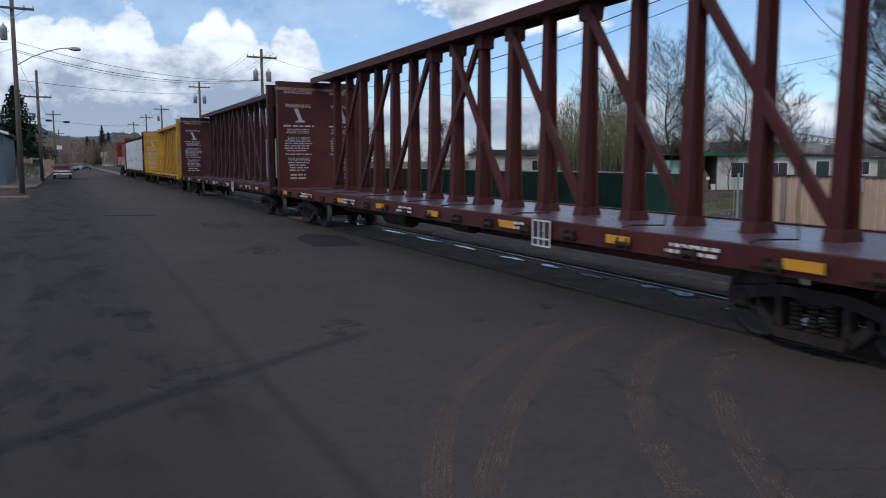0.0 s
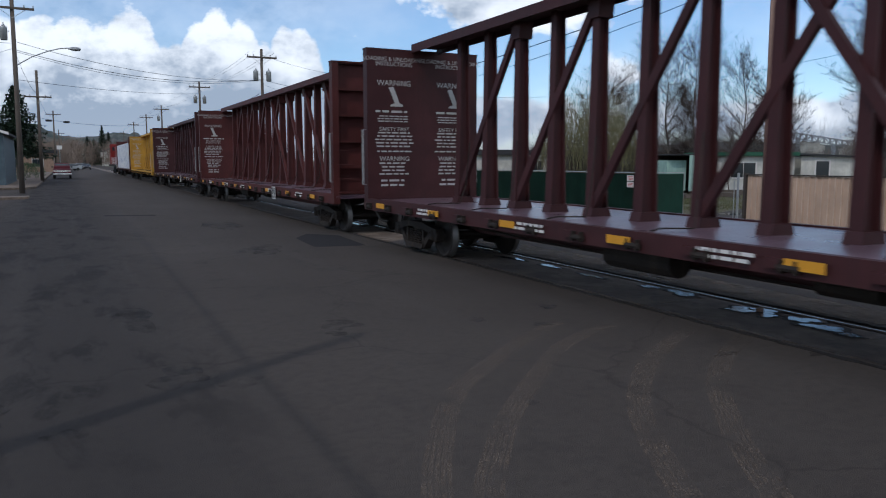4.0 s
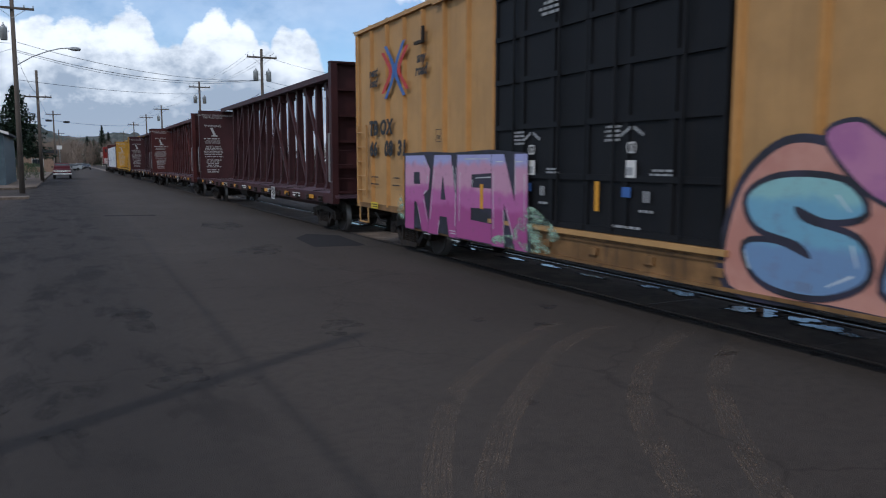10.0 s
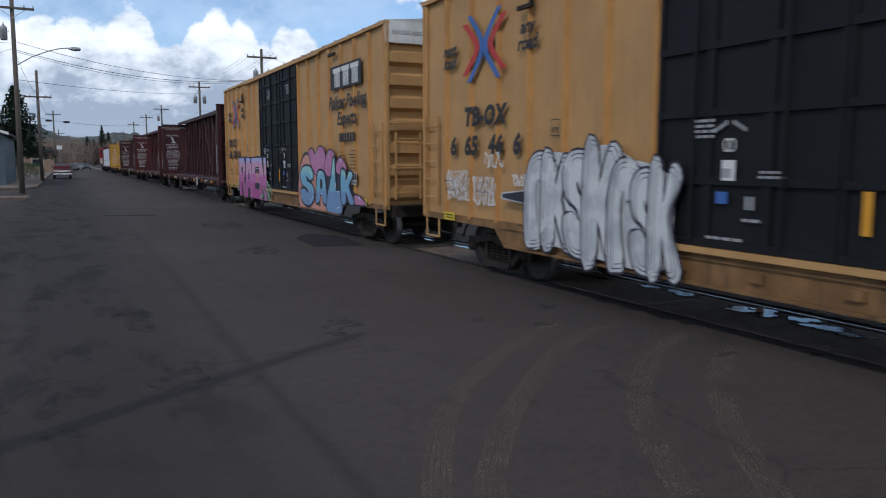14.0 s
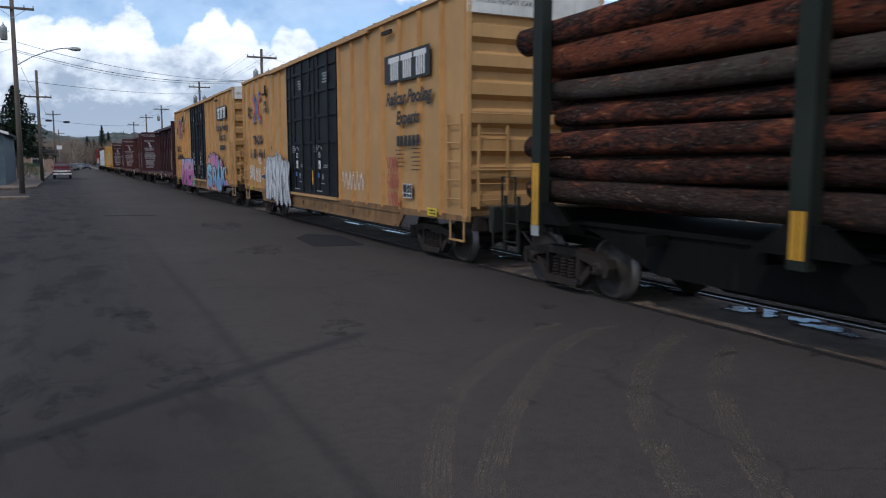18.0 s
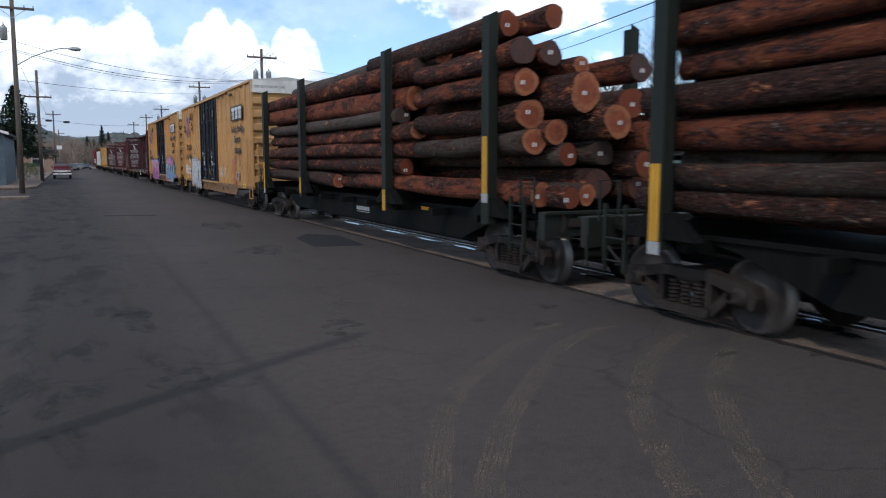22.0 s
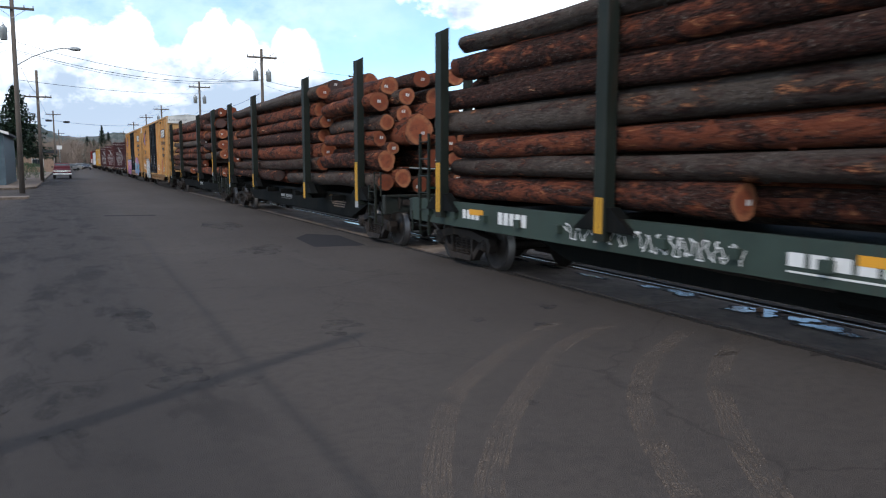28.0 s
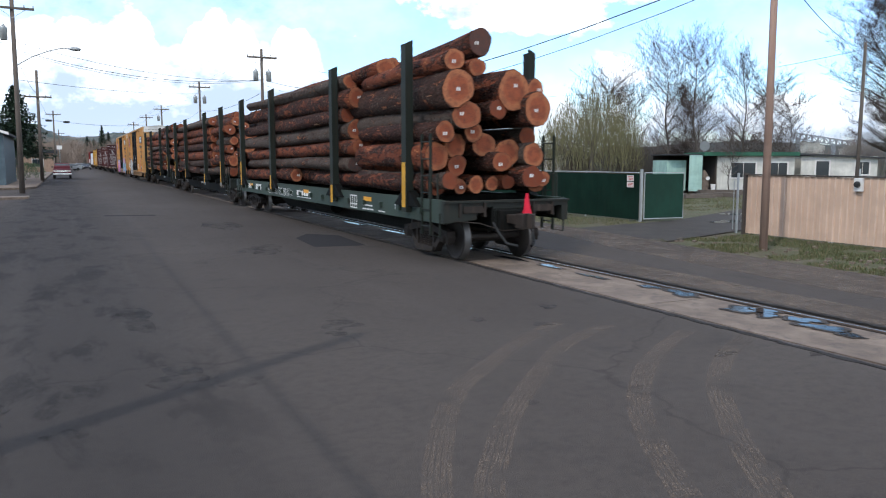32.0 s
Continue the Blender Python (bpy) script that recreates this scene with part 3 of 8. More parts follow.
def make_road():
    rail_w, rail_e = XT - 0.7175, XT + 0.7175
    bm = nb()
    box(bm, -2.0, rail_w - 0.16, -14, 420, -0.30, 0.0)
    solid("road", bm, M["asphalt"], "worn grey asphalt street stained with oil", "road", kind="structure")
    bm = nb()
    slab(bm, [(rail_e + 0.20, -14), (12.75, -14), (12.75, 9.5), (13.0, 12.0), (13.6, 16.0), (13.9, 20.0), (13.6, 60.0), (13.6, 420.0), (rail_e + 0.20, 420.0)], 2, -0.30, 0.0)
    solid("road", bm, M["asphalt"], "asphalt lane beyond the rails", "road", kind="structure")
    # driveway into the yard
    bm = nb()
    slab(bm, [(13.0, 14.2), (17.3, 15.6), (25.0, 18.5), (44.0, 26.0), (42.0, 31.0), (24.0, 22.0), (18.6, 19.4), (13.4, 18.4)], 2, -0.06, -0.015)
    solid("driveway", bm, M["dirt"], "wet dirt and gravel driveway into the yard", "driveway", kind="structure")
    # the track in the street
    track = thing("track", pose(XT, 0, 0), "railway track sunk in worn concrete in the street", "track", kind="structure")
    y = -14.0
    rng = random.Random(4)
    while y < 60:
        L = rng.uniform(2.2, 3.1)
        bm = nb()
        wob = [rng.uniform(-0.02, 0.02) for _ in range(4)]
        slab(bm, [(-0.645, y), (0.64, y + wob[0]), (0.64 + wob[1], y + L / 2), (0.64, y + L - 0.015), (-0.645, y + L - 0.012), (-0.63 + wob[2], y + L / 2)], 2, -0.3, -0.012 + rng.uniform(-0.005, 0.003))
        part("concrete_panel", bm, M["concrete"], track)
        y += L
    part("concrete_panel", box(nb(), -0.645, 0.64, y, 420, -0.3, -0.012), M["concrete"], track)
    bm = nb()
    box(bm, -0.885, -0.795, -14, 420, -0.3, -0.022), box(bm, 0.80, 0.92, -14, 420, -0.3, -0.022)
    part("edge_strip", bm, M["tie"], track, "dark timber beside the rails")
    bm = nb()
    box(bm, -0.80, 0.80, -14, 420, -0.3, -0.055)
    part("flangeway", bm, M["tie"], track, "dark dirt in the flange grooves")
    rail = None
    for s in (-1, 1):
        bm = nb()
        slab(bm, [(-0.036, -0.02), (-0.03, 0.0), (0.03, 0.0), (0.036, -0.02), (0.008, -0.04), (0.008, -0.14), (0.07, -0.16), (-0.07, -0.16), (-0.008, -0.14), (-0.008, -0.04)], 1, -14.0, 420.0)
        bmesh.ops.translate(bm, verts=bm.verts, vec=(s * 0.7525, 0, -0.006))
        r = part("rail", bm, M["rail"], track, "worn steel rail")
        if s > 0:
            part("running_surface", box(nb(), s * 0.7525 - 0.006 * s - 0.010, s * 0.7525 - 0.006 * s + 0.010, -14.0, 420.0, -0.0062, -0.004), M["tread"], r, "polished running surface")


def broken_edge():
    """Crumbled asphalt and dirt along the rails: short ragged pieces butted end to end."""
    rng = random.Random(15)
    for x, lo, hi in ((XT - 0.84, 0.015, 0.075), (XT + 0.93, 0.015, 0.06)):
        y = 0.0
        while y < 34.0:
            L = rng.uniform(0.5, 1.4)
            n = 7
            west = [(x - rng.uniform(lo, hi), y + L * i / n) for i in range(n + 1)]
            eastern = [(x + rng.uniform(lo, hi) * 0.8, y + L * i / n) for i in range(n, -1, -1)]
            bm = nb()
            slab(bm, west + eastern, 2, -0.02, 0.004 + rng.uniform(0.0, 0.006))
            solid("broken_edge", bm, M["crumble"], "dark crumbled asphalt along the rail", "road edge", kind="structure")
            y += L


make_ground()
make_road()
broken_edge()

# ---- the train ----
CARS = []     # every rolling thing, with its place along the train
AXLES = []    # every wheelset


def rolling(name, u, label, category, group=""):
    e = thing(name, pose(XT, u, 0), label, category, group)
    CARS.append((e, u))
    return e


def wheelset_mesh():
    bm = nb()
    for s in (-1, 1):
        a = 0.7175 * s
        prof = [(a - 0.03 * s, 0.10), (a - 0.03 * s, WHEEL_R + 0.025), (a - 0.005 * s, WHEEL_R + 0.025), (a + 0.005 * s, WHEEL_R), (a + 0.10 * s, WHEEL_R - 0.005),
                (a + 0.105 * s, WHEEL_R - 0.06), (a + 0.05 * s, WHEEL_R - 0.08), (a + 0.03 * s, 0.20), (a + 0.08 * s, 0.15), (a + 0.09 * s, 0.09)]
        turned(bm, prof if s > 0 else prof[::-1], 28, "x")
    rod(bm, (-0.95, 0, 0), (0.95, 0, 0), 0.075, None, 12)
    for f in bm.faces:
        r = [math.hypot(v.co.y, v.co.z) for v in f.verts]
        if min(r) > WHEEL_R - 0.02:
            f.material_index = 1
    return mesh_of("wheelset", bm, [M["wheel"], M["wheelrim"]], True)


WHEELSET = wheelset_mesh()


def cap_mesh():
    bm = nb()
    turned(bm, [(-0.10, 0.10), (-0.04, 0.13), (0.0, 0.13), (0.06, 0.105), (0.085, 0.06)], 12, "x")
    for k in range(3):
        a = k * 2.094
        rod(bm, (0.05, 0.06 * math.cos(a), 0.06 * math.sin(a)), (0.10, 0.06 * math.cos(a), 0.06 * math.sin(a)), 0.017, None, 6)
    return mesh_of("bearing_cap", bm, M["iron"], True)


def frame_mesh():
    """Cast side frame of a freight truck: arched top, dropped bottom, spring window."""
    bm = nb()
    top = [(-1.06, 0.60), (-0.78, 0.63), (-0.42, 0.70), (0.42, 0.70), (0.78, 0.63), (1.06, 0.60), (1.06, 0.50), (0.72, 0.50), (0.36, 0.58), (-0.36, 0.58), (-0.72, 0.50), (-1.06, 0.50)]
    slab(bm, top, 0, -0.09, 0.09)
    for s in (-1, 1):
        slab(bm, [(s * 0.36, 0.60), (s * 0.44, 0.60), (s * 0.44, 0.24), (s * 0.36, 0.20)][::s], 0, -0.08, 0.08)
        slab(bm, [(s * 0.70, 0.52), (s * 0.84, 0.52), (s * 0.47, 0.16), (s * 0.36, 0.22)][::s], 0, -0.08, 0.08)
        slab(bm, [(s * 1.06, 0.60), (s * 1.10, 0.48), (s * 1.06, 0.34), (s * 0.98, 0.34), (s * 0.98, 0.52)][::s], 0, -0.08, 0.08)
        slab(bm, [(s * 0.70, 0.60), (s * 0.78, 0.60), (s * 0.76, 0.36), (s * 0.68, 0.42)][::s], 0, -0.08, 0.08)
    slab(bm, [(-0.46, 0.24), (-0.40, 0.13), (0.40, 0.13), (0.46, 0.24)], 0, -0.11, 0.11)
    return mesh_of("side_frame", bm, M["iron"])


def spring_mesh():
    bm = nb()
    prof = []
    for j in range(6):
        prof += [(0.24 + j * 0.05, 0.050), (0.24 + j * 0.05 + 0.016, 0.070), (0.24 + j * 0.05 + 0.034, 0.070), (0.24 + j * 0.05 + 0.042, 0.045)]
    turned(bm, prof, 10, "z")
    return mesh_of("coil_spring", bm, M["iron"])


def beam_mesh():
    bm = nb()
    box(bm, -1.02, 1.02, -0.22, 0.22, 0.50, 0.68)
    for s in (-1, 1):
        box(bm, -0.9, 0.9, s * 0.50 - 0.04, s * 0.50 + 0.04, 0.30, 0.38)
    return mesh_of("bolster", bm, M["iron"])


CAP, FRAME_MESH, SPRING, BOLSTER = cap_mesh(), frame_mesh(), spring_mesh(), beam_mesh()


def piece(name, me, parent, m=None):
    ob = new(name, me)
    ob.parent = parent
    if m is not None:
        ob.matrix_basis = m
    return ob


def add_truck(car, y):
    t = piece("truck", BOLSTER, car, pose(0, y, 0))
    t["label"] = "rusty cast-iron truck with two axles"
    for s in (-1, 1):
        piece("side_frame", FRAME_MESH, t, pose(s * 1.0, 0, 0))
        for k in range(3):
            piece("coil_spring", SPRING, t, pose(s * 1.03, -0.2 + k * 0.2, 0))
        w = piece("wheelset", WHEELSET, t, pose(0, s * 0.87, WHEEL_R))
        AXLES.append((w, s * 0.87))
        for side in (-1, 1):
            piece("bearing_cap", CAP, t, pose(side * 1.04, s * 0.87, WHEEL_R + 0.01, 0, 0, 0 if side > 0 else 180))


def add_coupler(car, y, s):
    bm = nb()
    box(bm, -0.09, 0.09, min(y, y + s * 0.55), max(y, y + s * 0.55), 0.78, 0.96)
    slab(bm, [(-0.16, y + s * 0.50), (0.13, y + s * 0.50), (0.17, y + s * 0.72), (0.05, y + s * 0.80), (-0.02, y + s * 0.70), (-0.17, y + s * 0.80)][::s], 2, 0.72, 1.0)
    part("coupler", bm, M["iron"], car, bevel=0.015)
    bm = nb()
    pipe(bm, [(-0.35, y, 0.80), (-0.36, y + s * 0.25, 0.62), (-0.30, y + s * 0.45, 0.42), (-0.22, y + s * 0.70, 0.40)], 0.025)
    part("air_hose", bm, M["rubber"], car)


def ladder(car, x, y, z0, z1, half, rungs, material, name="ladder", across="y", out=-1):
    """Two rails, the second one a part of the first, and each rung by itself."""
    first = None
    for s in (-1, 1):
        bm = nb()
        if across == "y":
            box(bm, min(x, x + out * 0.05), max(x, x + out * 0.05), y + s * half - 0.02, y + s * half + 0.02, z0, z1)
        else:
            box(bm, x + s * half - 0.02, x + s * half + 0.02, min(y, y + out * 0.05), max(y, y + out * 0.05), z0, z1)
        if first is None:
            first = part(name, bm, material, car)
        else:
            part("ladder_rail", bm, material, first)
    for k in range(rungs):
        z = z0 + (k + 0.5) * (z1 - z0) / rungs
        if across == "y":
            bm = rod(nb(), (x + out * 0.04, y - half, z), (x + out * 0.04, y + half, z), 0.014, None, 6)
        else:
            bm = rod(nb(), (x - half, y + out * 0.04, z), (x + half, y + out * 0.04, z), 0.014, None, 6)
        part("rung", bm, material, first)
    return first


# ---- centre-beam lumber cars ----


def centre_beam(u, paint, seed, label, wrapped=False, far=False, ahead=0.0):
    rng = random.Random(seed)
    car = rolling("centerbeam_flatcar", u, label, "railcar", "lumber cars of the train")
    H, HW = 11.1, 1.47
    mt = M[paint]
    bm = nb()
    box(bm, -HW + 0.06, HW - 0.06, -H, H, 1.00, 1.10)
    part("deck", bm, M["deck"] if paint != "lumber_yellow" else mt, car, "worn glossy deck")
    for s in (-1, 1):
        bm = nb()
        x = s * HW
        slab(bm, [(x, 0.86), (x, 1.125), (x - s * 0.12, 1.125), (x - s * 0.12, 1.09), (x - s * 0.03, 1.09), (x - s * 0.03, 0.90), (x - s * 0.12, 0.90), (x - s * 0.12, 0.86)][::s], 1, -H, H)
        for k in range(19):      # stake pockets and winches along the sill
            y = -H + 1.15 + k * 1.155
            box(bm, min(x, x + s * 0.05), max(x, x + s * 0.05), y - 0.05, y + 0.16, 0.93, 1.03)
        part("side_sill", bm, mt, car)
        winch = None
        for k in range(19):
            m = pose(x, -H + 1.02 + k * 1.155, 0.95)
            if winch is None:
                bm = nb()
                box(bm, min(0, s * 0.075), max(0, s * 0.075), -0.10, -0.075, -0.06, 0.08), box(bm, min(0, s * 0.075), max(0, s * 0.075), 0.075, 0.10, -0.06, 0.08)
                rod(bm, (s * 0.04, -0.13, 0.0), (s * 0.04, 0.13, 0.0), 0.038, None, 8)
                winch = part("winch", bm, M["iron"], car)
                winch.matrix_basis = m
            else:
                again(winch, car, m)
    bm = nb()
    slab(bm, [(-H + 1.0, 1.0), (H - 1.0, 1.0), (H - 3.6, 0.55), (-H + 3.6, 0.55)], 0, -0.35, 0.35)
    part("center_sill", bm, mt, car)
    part("brake_pipe", pipe(nb(), [(-1.1, -H + 3.2, 0.84), (-1.1, -4.0, 0.74), (-0.6, -2.0, 0.62), (-0.6, 5.0, 0.62), (-1.1, H - 3.2, 0.84)], 0.022), M["iron"], car)
    part("air_tank", rod(nb(), (-0.95, 1.2, 0.72), (-0.95, 2.5, 0.72), 0.20, None, 14), M["iron"], car)
    part("brake_cylinder", rod(nb(), (-0.8, -1.4, 0.74), (-0.8, -0.7, 0.74), 0.14, None, 12), M["iron"], car)
    bm = nb()
    slab(bm, [(-0.36, 4.57), (-0.36, 4.76), (0.36, 4.76), (0.36, 4.57), (0.32, 4.57), (0.32, 4.68), (-0.32, 4.68), (-0.32, 4.57)], 1, -H + 0.3, H - 0.3)
    part("top_chord", bm, mt, car)
    P = 1.178
    post = None
    for k in range(-9, 8):
        y = (k + 0.5) * P + ahead
        if post is None:
            bm = nb()

            def section(w, d, z):
                return [(-w, -d, z), (-w + 0.03, -d, z), (-w + 0.03, -0.015, z), (w - 0.03, -0.015, z), (w - 0.03, -d, z), (w, -d, z), (w, d, z), (w - 0.03, d, z), (w - 0.03, 0.015, z), (-w + 0.03, 0.015, z), (-w + 0.03, d, z), (-w, d, z)]

            loft(bm, [section(0.165, 0.095, 1.10), section(0.13, 0.088, 2.4), section(0.10, 0.08, 4.62)])
            post = part("post", bm, mt, car)
            post.matrix_basis = pose(0, y, 0)
            bm = nb()
            slab(bm, [(-0.21, 1.10), (0.21, 1.10), (0.17, 1.24), (-0.17, 1.24)], 1, -0.12, 0.12)
            shoe = part("post_shoe", bm, mt, car)
            shoe.matrix_basis = pose(0, y, 0)
        else:
            again(post, car, pose(0, y, 0))
            again(shoe, car, pose(0, y, 0))
    ends = [(-0.5, 1.5), (0.5, -1.5)] + [(s * a, s * (a + 2)) for a in (1.5, 3.5, 5.5) for s in (-1, 1)]
    for top, foot in ends:
        bm = nb()
        ya, yb = foot * P + ahead, top * P + ahead
        L = math.hypot(yb - ya, 3.32)
        n = (-3.32 / L * 0.072, (yb - ya) / L * 0.072)
        side = 0.05 if top * foot < 0 and top > 0 else 0.0
        loft(bm, [[(x, yy - n[0], zz - n[1]), (x + 0.09, yy - n[0], zz - n[1]), (x + 0.09, yy + n[0], zz + n[1]), (x, yy + n[0], zz + n[1])] for x, yy, zz in ((-0.14 - side, ya, 1.22), (-0.14 - side, yb, 4.54))])
        part("brace", bm, mt, car)
        bm = nb()
        slab(bm, [(yb - 0.16, 4.60), (yb + 0.16, 4.60), (yb + 0.13, 4.30), (yb - 0.13, 4.30)], 0, -0.15, 0.15)
        part("gusset", bm, mt, car)
    rng2 = random.Random(seed + 50)
    for k in range(8):      # tie-down cables lying slack on the deck
        y = -8.5 + k * 2.4 + rng2.uniform(-0.4, 0.4)
        part("tie_down_cable", pipe(nb(), [(-1.30, y, 1.13), (-1.0, y + 0.15, 1.14), (-0.6, y - 0.05, 1.14), (-0.32, y + 0.2, 1.5), (-0.2, y + 0.25, 2.4)], 0.012, 5), M["iron"], car)
    for s in (-1, 1):
        y = s * H

        def cube(x0, x1, ya, yb, z0, z1):
            return box(nb(), x0, x1, min(ya, yb), max(ya, yb), z0, z1)

        b = part("bulkhead", cube(-HW, HW, y - s * 0.19, y - s * 0.24, 1.05, 4.60), mt, car)
        for x in (-HW, HW):
            bm = nb()
            slab(bm, [(x, y), (x, y - s * 0.20), (x * 0.96, y - s * 0.20), (x * 0.96, y - s * 0.03), (x * 0.88, y - s * 0.03), (x * 0.88, y)], 2, 0.86, 4.60)
            bmesh.ops.recalc_face_normals(bm, faces=bm.faces)
            part("corner_post", bm, mt, b)
        for k in range(6):
            z = 1.12 + k * 0.69
            part("rib", cube(-HW * 0.95, HW * 0.95, y - s * 0.04, y - s * 0.189, z, z + 0.07), mt, b)
        part("cap_plate", cube(-HW - 0.01, HW + 0.01, y + s * 0.01, y - s * 0.25, 4.60, 4.64), mt, b)
        for x in (-1, 1):
            for k in range(3):
                yy = y - s * (0.03 + 0.055 * k)
                part("grab_bar", pipe(nb(), [(x * HW, yy, 1.45), (x * (HW + 0.06), yy, 1.45), (x * (HW + 0.06), yy, 2.75), (x * HW, yy, 2.75)], 0.008), M["stencilgrey"], b)
            for k in range(4):
                part("rung", rod(nb(), (x * (HW - 0.12), y + s * 0.05, 1.15 + k * 0.38), (x * (HW - 0.55), y + s * 0.05, 1.15 + k * 0.38), 0.014, None, 6), mt, b)
        add_coupler(car, s * (H + 0.02), s)
        add_truck(car, s * (H - 2.05))
    if not far:
        tape = None
        for k in range(8):
            y = -H + 1.6 + k * 2.75
            if tape is None:
                tape = part("reflector_tape", box(nb(), -HW - 0.056, -HW - 0.05, 0, 0.46, 0.94, 1.05), M["reflector"], car)
                tape.matrix_basis = pose(0, y, 0)
            else:
                again(tape, car, pose(0, y, 0))
        bm = nb()
        for k in range(5):
            y = -H + 3.0 + k * 3.9 + rng.uniform(-0.3, 0.3)
            bars(bm, rng, y, y + 0.9, 0.92, 1.07, -HW - 0.052, 2)
        part("stencil", bm, M["white"], car)
        bm = nb()      # lube plate: a white grid
        y = -5.0
        for dy in (0, 0.16, 0.30, 0.46):
            box(bm, -HW - 0.058, -HW - 0.052, y + dy - 0.012, y + dy + 0.012, 0.74, 1.12)
        for z in (0.74, 0.85, 1.12):
            box(bm, -HW - 0.058, -HW - 0.052, y - 0.012, y + 0.472, z - 0.012, z + 0.012)
        grid = part("data_plate", bm, M["white"], car)
        part("plate_back", box(nb(), -HW - 0.05, -HW - 0.044, y, y + 0.46, 0.74, 1.12), M["black"], grid)
    if not wrapped:
        # loading instructions on the inner face of the front bulkhead, both halves
        yb = H - 0.242
        for x in (-0.78, 0.78):
            lettering("LOADING & UNLOADING\nINSTRUCTIONS", 0.135, (x, yb, 4.34), REARWARD, M["stencilpale"], car)
            lettering("WARNING", 0.18, (x, yb, 3.84), REARWARD, M["stencilpale"], car)
            lettering("SAFETY FIRST", 0.13, (x, yb, 2.76), REARWARD, M["stencilpale"], car)
            lettering("WARNING", 0.16, (x, yb, 2.06), REARWARD, M["stencilpale"], car)
            bm = nb()
            slab(bm, [(x - 0.14, 3.74), (x - 0.02, 3.76), (x + 0.14, 3.38), (x + 0.02, 3.36)], 1, yb - 0.003, yb)
            slab(bm, [(x - 0.10, 3.30), (x + 0.22, 3.30), (x + 0.22, 3.35), (x + 0.08, 3.40), (x - 0.10, 3.34)], 1, yb - 0.003, yb)
            part("loading_notice", bm, M["stencilpale"], car, "white stencilled loading notice")
            for half, z0, z1, rows in ((0.54, 3.12, 3.24, 1), (0.46, 2.92, 3.10, 3), (0.50, 2.32, 2.72, 5), (0.50, 2.20, 2.28, 1), (0.40, 1.66, 2.00, 4), (0.36, 1.38, 1.60, 2)):
                for k in range(rows):
                    dz = (z1 - z0) / rows
                    part("text_line", bars(nb(), rng, x - half, x + half, z0 + k * dz, z0 + k * dz + dz, yb, 1, facing="rear", fill=0.42), M["stencilpale"], car)
    return car


# ---- yellow box cars ----


OUTLINES = {      # letter shapes in a unit square, and the hole in each
    "R": (((0, 0), (0, 1), (0.75, 1.0), (0.97, 0.82), (0.92, 0.56), (0.74, 0.48), (1.0, 0.0), (0.68, 0), (0.46, 0.38), (0.36, 0.38), (0.36, 0)), ((0.35, 0.62), (0.35, 0.78), (0.58, 0.78), (0.60, 0.62))),
    "A": (((0.0, 0), (0.26, 1), (0.76, 1), (1.0, 0), (0.68, 0), (0.62, 0.24), (0.40, 0.24), (0.33, 0)), ((0.43, 0.45), (0.51, 0.76), (0.59, 0.45))),
    "E": (((0, 0), (0, 1), (1, 1), (1, 0.80), (0.38, 0.77), (0.38, 0.62), (0.92, 0.62), (0.92, 0.40), (0.38, 0.38), (0.38, 0.24), (1, 0.22), (1, 0)), ()),
    "N": (((0, 0), (0, 1), (0.36, 1), (0.66, 0.5), (0.66, 1), (1, 1), (1, 0), (0.68, 0), (0.36, 0.48), (0.36, 0)), ()),
    "S": (((0.10, 0.12), (0.02, 0.36), (0.30, 0.40), (0.58, 0.30), (0.48, 0.44), (0.12, 0.55), (0.02, 0.82), (0.30, 1.0), (0.78, 0.98), (0.96, 0.74), (0.70, 0.66), (0.44, 0.76), (0.52, 0.62), (0.92, 0.50), (1.0, 0.20), (0.70, 0.0), (0.32, 0.0)), ()),
    "a": (((0.0, 0.02), (0.10, 0.55), (0.22, 0.92), (0.50, 1.0), (0.78, 0.90), (0.92, 0.5), (1.0, 0.02), (0.72, 0.0), (0.60, 0.24), (0.42, 0.24), (0.28, 0.0)), ((0.42, 0.46), (0.44, 0.72), (0.60, 0.72), (0.62, 0.46))),
    "L": (((0.0, 0.0), (0.04, 0.30), (0.30, 0.62), (0.46, 1.0), (0.58, 1.02), (0.62, 0.60), (0.66, 0.42), (1.0, 0.40), (1.05, 0.04), (0.6, -0.02)), ()),
    "K": (((0, 0), (0.03, 0.98), (0.38, 1.0), (0.42, 0.66), (0.74, 1.0), (1.04, 0.88), (0.68, 0.52), (1.10, 0.06), (0.78, -0.04), (0.42, 0.34), (0.38, 0)), ()),
    "C": (((0.05, 0.0), (0.0, 0.5), (0.15, 0.9), (0.5, 1.02), (0.95, 0.92), (1.0, 0.70), (0.70, 0.66), (0.42, 0.76), (0.36, 0.45), (0.45, 0.2), (0.55, 0.0), (0.3, -0.04)), ()),
}


def rounded(pts, n):
    """A closed line through the points, smoothed where n > 1."""
    if n < 2:
        return [Vector(p) for p in pts]
    line = []
    for i in range(len(pts)):
        p0, p1, p2, p3 = (Vector(pts[(i + k) % len(pts)]) for k in (-1, 0, 1, 2))
        for s in range(n):
            f = s / n
            line.append(0.5 * (2 * p1 + (p2 - p0) * f + (2 * p0 - 5 * p1 + 4 * p2 - p3) * f * f + (3 * p1 - p0 - 3 * p2 + p3) * f ** 3))
    return line


